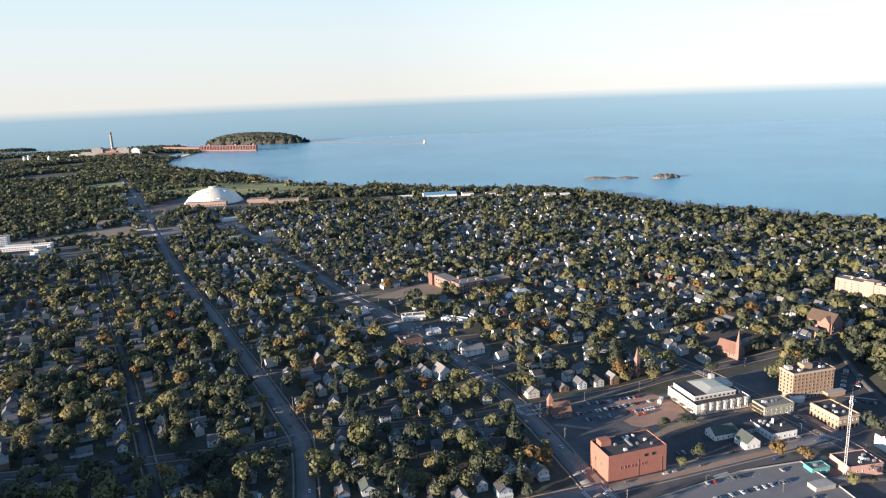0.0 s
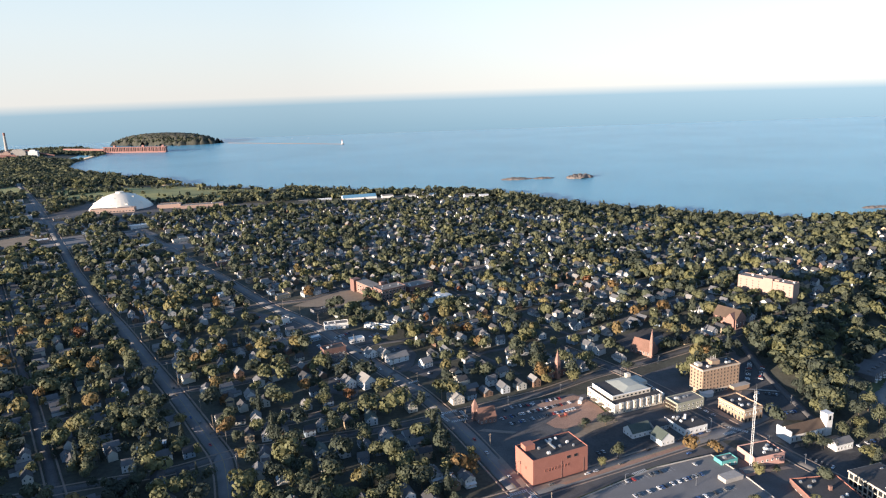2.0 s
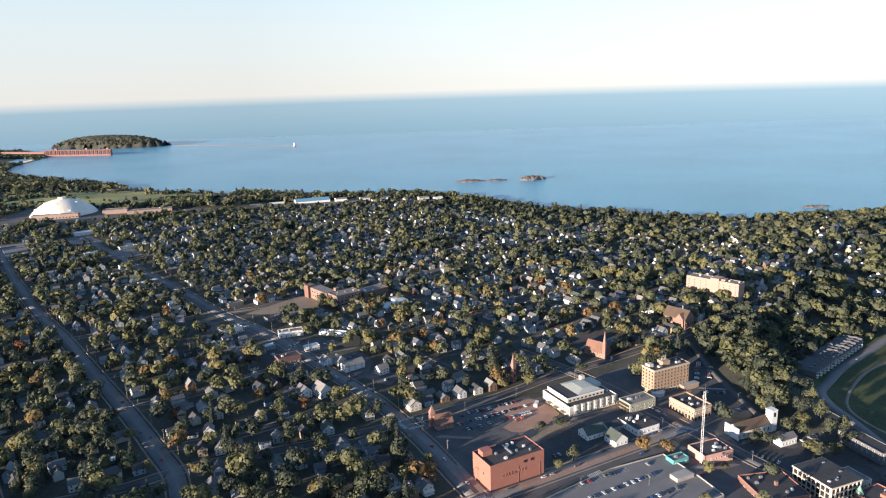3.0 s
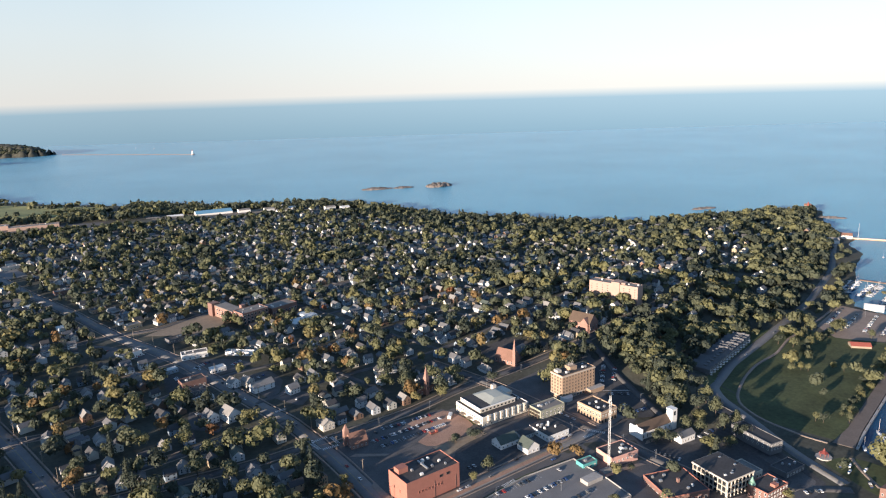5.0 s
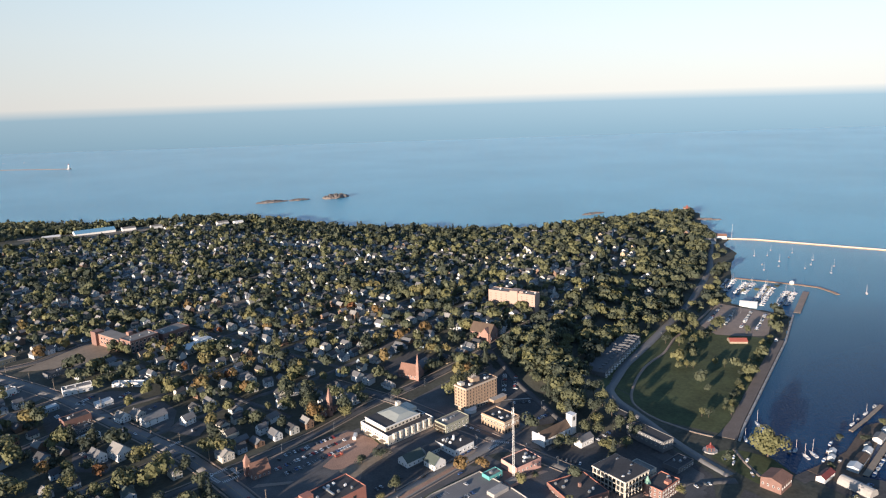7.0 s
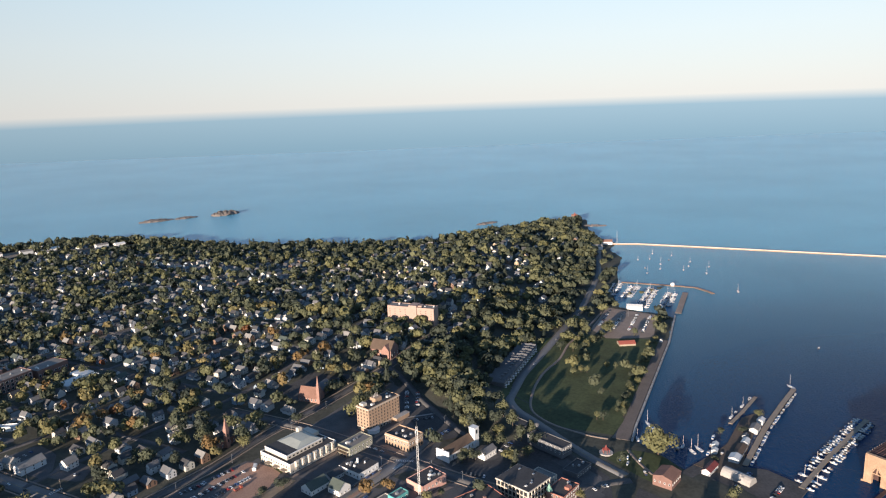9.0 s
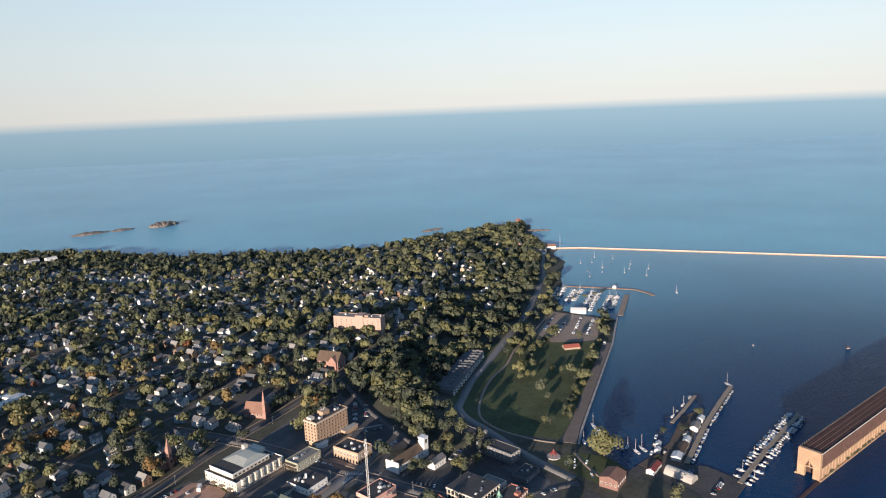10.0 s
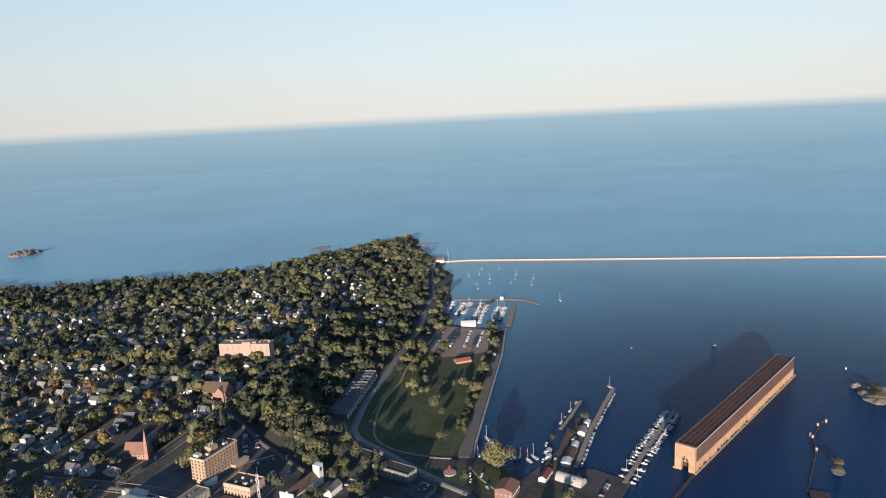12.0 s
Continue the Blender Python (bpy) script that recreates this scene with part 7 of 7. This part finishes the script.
# far woods beyond the town
fx, fy = scatter(-4200, -800, 1500, 4900, 19)
s = in_sight(fx, fy) & ((fx < -1470) | (fy > 2760))
fx, fy = fx[s], fy[s]
s = (shore_dist(fx, fy) > 12) & (np.sin(fx / 140 + np.sin(fy / 210)) * np.sin(fy / 170) > -0.45) & (rng.random(len(fx)) < 0.85)
fx, fy = fx[s], fy[s]
fh = rng.uniform(8, 15, len(fx))
forest("far_woods", np.stack([fx, fy, ground_h(fx, fy)], -1), fh * 0.75, fh, 12, 2.8, rng.random(len(fx)) * 0.7, "leaf", "distant green woods along the shore", lobes=4)

for k, (x, y, L, W, H, ang) in enumerate(ISLES):
    n = 4200 if k == 0 else 500
    a, rr = rng.random(n) * 2 * math.pi, np.sqrt(rng.random(n)) * 0.93
    g, h = rr * np.cos(a), rr * np.sin(a)
    c, s = math.cos(radians(ang)), math.sin(radians(ang))
    px_, py_ = x + (g * c * L - h * s * W) / 2, y + (g * s * L + h * c * W) / 2
    pz = H * np.clip(1 - rr * rr, 0, 1) ** 0.6 * 0.85 - 1
    fh = rng.uniform(7, 11, n)
    forest("island_woods", np.stack([px_, py_, pz], -1), fh * 0.55, fh, 6, 2.8, rng.random(n) * 0.6, "leaf", "green woods covering a distant island", lobes=3)

# ---- single trees by the water and in the downtown ----
def lone_tree(x, y, r, h, label, k=0, z=None):
    b = empty("tree", pose(x, y, gz(x, y) if z is None else z, 0, 0, 40 * k) @ Matrix.Diagonal((r / 4, r / 4, h / 10, 1)), label, "tree", "single trees")
    part("trunk", TREE_KINDS[k][1], None, b)
    part("crown", BIG_CROWNS[k % 5], None, b)


BIG_CROWNS = []
for k in range(5):
    one = np.zeros((1, 3))
    q = np.concatenate([crowns(one, np.array([4.0]), np.array([10.0]), 700, 0.36, False, 9), cores(one, np.array([3.6]), np.array([10.0]))])
    BIG_CROWNS.append(raw_mesh("crown", q.reshape(-1, 3), np.arange(len(q) * 4).reshape(-1, 4), M["leaf"], tint=np.full(len(q), (0.45, 0.82, 0.62, 0.12, 0.30)[k])))
one = np.zeros((1, 3))
q = np.concatenate([crowns(one, np.array([11.0]), np.array([23.0]), 2200, 0.34, False, 16), cores(one, np.array([12.0]), np.array([23.0]))])
b = empty("tree", pose(506, 378, gz(506, 378)), "large rounded yellow-green willow at the water's edge", "tree", "single trees")
part("trunk", Shape().cyl(0, 0, 0.8, 0.45, -0.8, 10, 9).cyl(0.4, 0.2, 0.3, 0.15, 5, 13, 6), M["bark"], b)
part("crown", raw_mesh("crown", q.reshape(-1, 3), np.arange(len(q) * 4).reshape(-1, 4), M["leaf"], tint=np.full(len(q), 0.78)), None, b)
lone_tree(646, 360, 4.5, 8, "yellowing tree on the harbour spit", 2, 1.0)
lone_tree(604, 352, 4, 6, "bushy green tree on the harbour spit", 3, 1.0)
lone_tree(586, 364, 4, 6, "bushy green tree on the harbour spit", 4, 1.0)
lone_tree(534, 337, 3.5, 5, "low green bush behind the harbour hut", 5, 1.0)
lone_tree(880, 112, 7, 7, "dense olive bush on a rocky islet", 6, 1.2)
lone_tree(900, 118, 7, 7.5, "dense olive bush on a rocky islet", 0, 1.2)
lone_tree(690, 119, 4.5, 6, "ragged bush on a small rock", 1, 0.8)
lone_tree(678, 115, 3, 5, "ragged bush on a small rock", 2, 0.6)
for k, (x, y, r, h) in enumerate(((190, 480, 4.6, 12), (173, 471, 2.6, 8), (355, 478, 5, 10), (362, 472, 5, 9), (348, 474, 4.5, 9), (388, 486, 5, 12), (389, 453, 6, 11), (406, 449, 5, 11), (398, 478, 5.5, 11), (405, 492, 5, 10),
                                  (318, 614, 6, 21), (332, 618, 6.5, 22), (346, 622, 6, 21), (356, 612, 5, 17), (395, 372, 3.5, 7), (262, 405, 3.5, 6), (300, 441, 3, 5))):
    lone_tree(x, y, r * 1.15, h * 1.1, "green tree with lit crown beside a downtown building", k % 8)
for k, (x, y, r, h, c) in enumerate(((0, 474, 6, 14, 0), (22, 501, 4.6, 11, 1), (-30, 456, 5.5, 12, 2), (-79, 489, 5, 16, 3), (-54, 469, 4, 12, 4), (39, 448, 4.5, 11, 0), (51, 456, 4.2, 11, 2), (-85, 552, 5, 15, 3),
                                     (75, 503, 2.4, 9, 1), (26, 620, 5, 12, 1), (-27, 593, 5.5, 12, 2), (-36, 560, 6, 14, 0), (-48, 622, 4.6, 11, 1), (18, 520, 4, 10, 3), (40, 520, 3.6, 9, 0), (-64, 520, 4.6, 13, 4),
                                     (182, 536, 3.8, 6, 4), (200, 535, 4.6, 8, 3), (199, 628, 4.5, 11, 1), (172, 640, 6, 14, 3), (262, 640, 4, 10, 3), (172, 662, 6, 15, 0))):
    lone_tree(x, y, r * 1.3, h * 1.2, "green tree with lit crown among houses", c)
for k, (x, y, r, h) in enumerate(((414, 502, 6, 17), (424, 490, 6.5, 19), (431, 512, 6, 18), (419, 472, 6, 17), (436, 532, 6.5, 19), (413, 522, 6, 18), (428, 546, 6, 19), (408, 540, 5, 16), (426, 458, 5.5, 15), (434, 474, 5, 16))):
    lone_tree(x, y, r, h, "tall dark green tree on the slope above the park", (3, 0, 7, 4)[k % 4])
for k in range(26):
    t = k / 25
    x, y = 556 + t * 205 - 9 + 4 * math.sin(k * 2.1), 448 + t * 114 + 9 + 4 * math.cos(k * 1.7)
    lone_tree(x, y, 2.8 + 2.2 * (k * 37 % 10) / 10, 5 + 4.5 * (k * 53 % 10) / 10, "small green tree along the quayside walk", k % 8)
for k in range(26):
    x, y = 650 + 110 * ((k * 61) % 26) / 26, 560 + 85 * ((k * 37) % 26) / 26
    if (x - 650) * 0.55 + 585 < y < (x - 650) * 0.5 + 655 and not (665 < x < 745 and 545 < y < 605):
        lone_tree(x, y, 4.2 + 1.6 * (k % 3), 11 + 2.4 * (k % 4), "green park tree throwing a long shadow", k % 8)
for k, (x, y) in enumerate(((516, 462), (520, 457), (554, 465), (543, 449), (598, 560), (602, 554), (637, 539), (630, 548), (641, 614), (631, 627), (654, 605), (749, 600))):
    lone_tree(x, y, 3.2 + 1.5 * (k > 7), 9.5 + 3 * (k > 7), "single park tree on the lawn", (k + 2) % 8)

# scrub on the dock's footing
nb = 70
bx = 606 + rng.random(nb) * 285
by = 220.5 - (bx - 602) * math.tan(radians(2.7)) - 0.9 + rng.uniform(-0.4, 0.4, nb)
bh = rng.uniform(1.0, 2.6, nb)
forest("scrub", np.stack([bx, by, np.full(nb, 1.3)], -1), bh * 0.6, bh, 24, 1.3, rng.random(nb) * 0.6, "leaf", "low dark scrub growing on the dock footing")
for k, (x, y) in enumerate(((905, 735), (925, 728), (948, 724), (968, 722))):
    lone_tree(x, y, 4, 5.5, "low yellow-green bush on the marina breakwater", k, 1.5)

# ---- cars ----
prof = [(-2.2, 0.35), (2.15, 0.35), (2.25, 0.72), (1.25, 0.92), (-2.0, 0.98), (-2.25, 0.7)]
n = len(prof)
CAR_BODY = {}
for nm, _ in CAR_PAINTS:
    s = Shape().add([(x, -0.9, z) for x, z in prof] + [(x, 0.9, z) for x, z in prof], [tuple(range(n)), tuple(range(2 * n - 1, n - 1, -1))] + [(i, n + i, n + (i + 1) % n, (i + 1) % n) for i in range(n)])
    s.prism([(-1.15, -0.66), (0.36, -0.66), (0.36, 0.66), (-1.15, 0.66)], 1.40, 1.5)
    CAR_BODY[nm] = s.mesh("body", M["car " + nm])
CAR_GLASS = Shape().prism([(-1.75, -0.82), (1.0, -0.82), (1.0, 0.82), (-1.75, 0.82)], 0.93, 1.44, 0, [(-1.2, -0.68), (0.4, -0.68), (0.4, 0.68), (-1.2, 0.68)]).mesh("cabin_glass", M["glass"])
s = Shape().cyl(0, 0, 0.34, 0.34, -0.11, 0.11, 10)
s.v = [(x, z, y) for x, y, z in s.v]
CAR_WHEEL = s.mesh("wheel", M["rubber"])
rc = random.Random(33)


def car(x, y, yaw, z=None):
    nm = rc.choices([a for a, _ in CAR_PAINTS], [26, 18, 20, 18, 9, 9])[0]
    b = tagged(part("car", CAR_BODY[nm], None, m=pose(x, y, (gz(x, y) + 0.14) if z is None else z, 0, 0, yaw)), f"{nm} parked car on asphalt", "car", "parked cars")
    part("cabin_glass", CAR_GLASS, None, b)
    for wx in (-1.35, 1.4):
        part("wheel", CAR_WHEEL, None, b, m=pose(wx, -0.82, 0.34))
        part("wheel", CAR_WHEEL, None, b, m=pose(wx, 0.82, 0.34))


def car_row(p, q, step=2.9, fill=0.75, turn=90, z=None, rise=0.14):
    fill *= 0.95
    p, q = np.array(p, float), np.array(q, float)
    L = np.linalg.norm(q - p)
    a = math.degrees(math.atan2(q[1] - p[1], q[0] - p[0]))
    for k in range(int(L / step)):
        if rc.random() < fill:
            c = p + (q - p) * (k + 0.5) * step / L
            car(c[0], c[1], a + turn + rc.choice((0, 180)) + rc.uniform(-3, 3), gz(*c) + rise if z is None else z)


car_row((112, 563), (186, 584), 3.1, 0.8)
car_row((118, 552), (186, 571), 3.1, 0.75)
car_row((106, 575), (186, 597), 4, 0.3)
car_row((366, 594), (390, 630), 3.0, 0.8, rise=0.94)
car_row((376, 588), (398, 620), 3.0, 0.6, rise=0.94)
car_row((352, 530), (372, 560), 3.4, 0.35, rise=0.94)
car_row((384, 470), (412, 476), 3.2, 0.5)
car_row((742, 660), (816, 702), 3.1, 0.6)
car_row((752, 640), (824, 682), 3.1, 0.7)
car_row((760, 620), (830, 660), 3.1, 0.6)
car_row((768, 602), (838, 642), 3.1, 0.65)
car_row((180, 424), (244, 444), 3.1, 0.6, z=12.95)
car_row((190, 404), (258, 424), 3.1, 0.5, z=12.95)
car_row((228, 452), (256, 461), 3.4, 0.4, z=12.95)
car_row((172, 441), (222, 454), 3.1, 0.3, z=12.95)
car_row((14, 742), (34, 756), 3.4, 0.6)
car_row((0, 800), (12, 812), 3.0, 0.7)
car_row((-42, 806), (-24, 822), 3.0, 0.7)
car_row((-38, 684), (-22, 652), 3.2, 0.7)
car_row((-28, 688), (-14, 660), 3.2, 0.5)
car_row((-62, 790), (-46, 740), 3.4, 0.5)
car_row((48, 682), (66, 676), 3.4, 0.4)
car_row((-110, 872), (-92, 890), 3.4, 0.6)
car_row((-155, 918), (-136, 904), 3.4, 0.6)
car_row((410, 300), (440, 335), 3.6, 0.5)
car_row((357, 569), (383, 560), 3.2, 0.6, rise=0.94)
car_row((360, 528), (377, 531), 3.2, 0.7, rise=0.94)
car_row((506, 300), (540, 306), 3.4, 0.5, z=1.1)
car_row((512, 272), (545, 278), 3.4, 0.6, z=1.1)
car_row((124, 452), (205, 476), 8, 0.55, turn=0)
car_row((215, 487), (290, 510), 8, 0.6, turn=0)
car_row((300, 530), (285, 570), 8, 0.6, turn=0)
car_row((120, 582), (190, 596), 4.5, 0.5)
car_row((170, 488), (205, 498), 5, 0.3)
car_row((226, 470), (262, 480), 9, 0.5, turn=0)
car_row((412, 374), (434, 370), 3.2, 0.6)
car_row((338, 458), (352, 440), 4, 0.7)
car_row((440, 562), (470, 590), 3.4, 0.4)
for pts, n in ((MAIN, 14), (AVENUE, 8), (LAKE_ROAD, 4)):
    for k in range(n):
        i = 8 + int((k + rc.random()) * 60 / n)
        d = pts[i + 1] - pts[i]
        d = d / np.linalg.norm(d)
        sd_ = rc.choice((-1, 1))
        car(pts[i][0] - d[1] * 2.4 * sd_, pts[i][1] + d[0] * 2.4 * sd_, math.degrees(math.atan2(d[1], d[0])) + (0 if sd_ < 0 else 180), gz(*pts[i]) + 0.2)

# painted stall lines
s = Shape()
for p, q, z in (((180, 424), (244, 444), 12.93), ((190, 404), (258, 424), 12.93), ((170, 440), (226, 455), 12.93), ((112, 563), (186, 584), None), ((118, 552), (186, 571), None),
                ((742, 660), (816, 702), None), ((752, 640), (824, 682), None), ((760, 620), (830, 660), None), ((768, 602), (838, 642), None), ((357, 569), (383, 560), None)):
    p, q = np.array(p, float), np.array(q, float)
    L = np.linalg.norm(q - p)
    t = (q - p) / L
    n = np.array((-t[1], t[0]))
    for k in range(int(L / 3.1) + 1):
        c = p + t * (k * 3.1)
        zz = (gz(*c) + 0.3) if z is None else z
        s.add([(*(c + t * a + n * e), zz) for a, e in ((-0.08, -2.6), (0.08, -2.6), (0.08, 2.6), (-0.08, 2.6))], [(0, 1, 2, 3)])
tagged(part("parking_marking", s, M["paint"]), "worn white parking stall lines on asphalt", "road marking", kind="structure")

# ---- poles ----
POLE = Shape().cyl(0, 0, 0.26, 0.16, -1, 12.5, 7).mesh("shaft", M["wood"])
ARM = Shape().box(-1.4, 1.4, -0.1, 0.1, 11.3, 11.55).mesh("crossarm", M["wood"])
CAN = Shape().cyl(0.5, 0, 0.32, 0.32, 9.2, 10.4, 8).mesh("transformer", M["metal_grey"])
for pts, off, step in ((AVENUE, -9.5, 5), (MAIN, -9.5, 6), (STREETS[6], 6.5, 8)):
    for i in range(4, min(len(pts) - 2, 100), step):
        d = pts[i + 1] - pts[i]
        d = d / np.linalg.norm(d)
        x, y = pts[i][0] - d[1] * off, pts[i][1] + d[0] * off
        b = empty("utility_pole", pose(x, y, gz(x, y), 0, 0, math.degrees(math.atan2(d[1], d[0])) + 90), "weathered wooden utility pole with crossarm", "utility pole", "poles along the avenue")
        part("shaft", POLE, None, b)
        part("crossarm", ARM, None, b)
        if i % 3 == 0:
            part("transformer", CAN, None, b)
LAMP_ARM = Shape().box(0, 2.4, -0.07, 0.07, 9.0, 9.15).box(1.7, 2.6, -0.16, 0.16, 8.9, 9.05).mesh("arm", M["metal_grey"])
LAMP_POST = Shape().cyl(0, 0, 0.14, 0.09, -0.5, 9.1, 7).mesh("post", M["metal_grey"])
for x, y, a in ((150, 470, 100), (190, 482, 100), (240, 500, 100), (285, 512, 100), (125, 590, 280), (180, 606, 280), (250, 630, 280), (300, 652, 280), (318, 480, 200), (330, 450, 200), (180, 440, 10), (230, 430, 10), (380, 545, 0), (370, 605, 0), (780, 650, 60), (815, 665, 60)):
    b = empty("street_lamp", pose(x, y, gz(x, y) + (1.9 if (x, y) in ((180, 440), (230, 430)) else 0), 0, 0, a), "grey metal street lamp with a single arm", "street lamp", "street lamps")
    part("post", LAMP_POST, None, b)
    part("arm", LAMP_ARM, None, b)
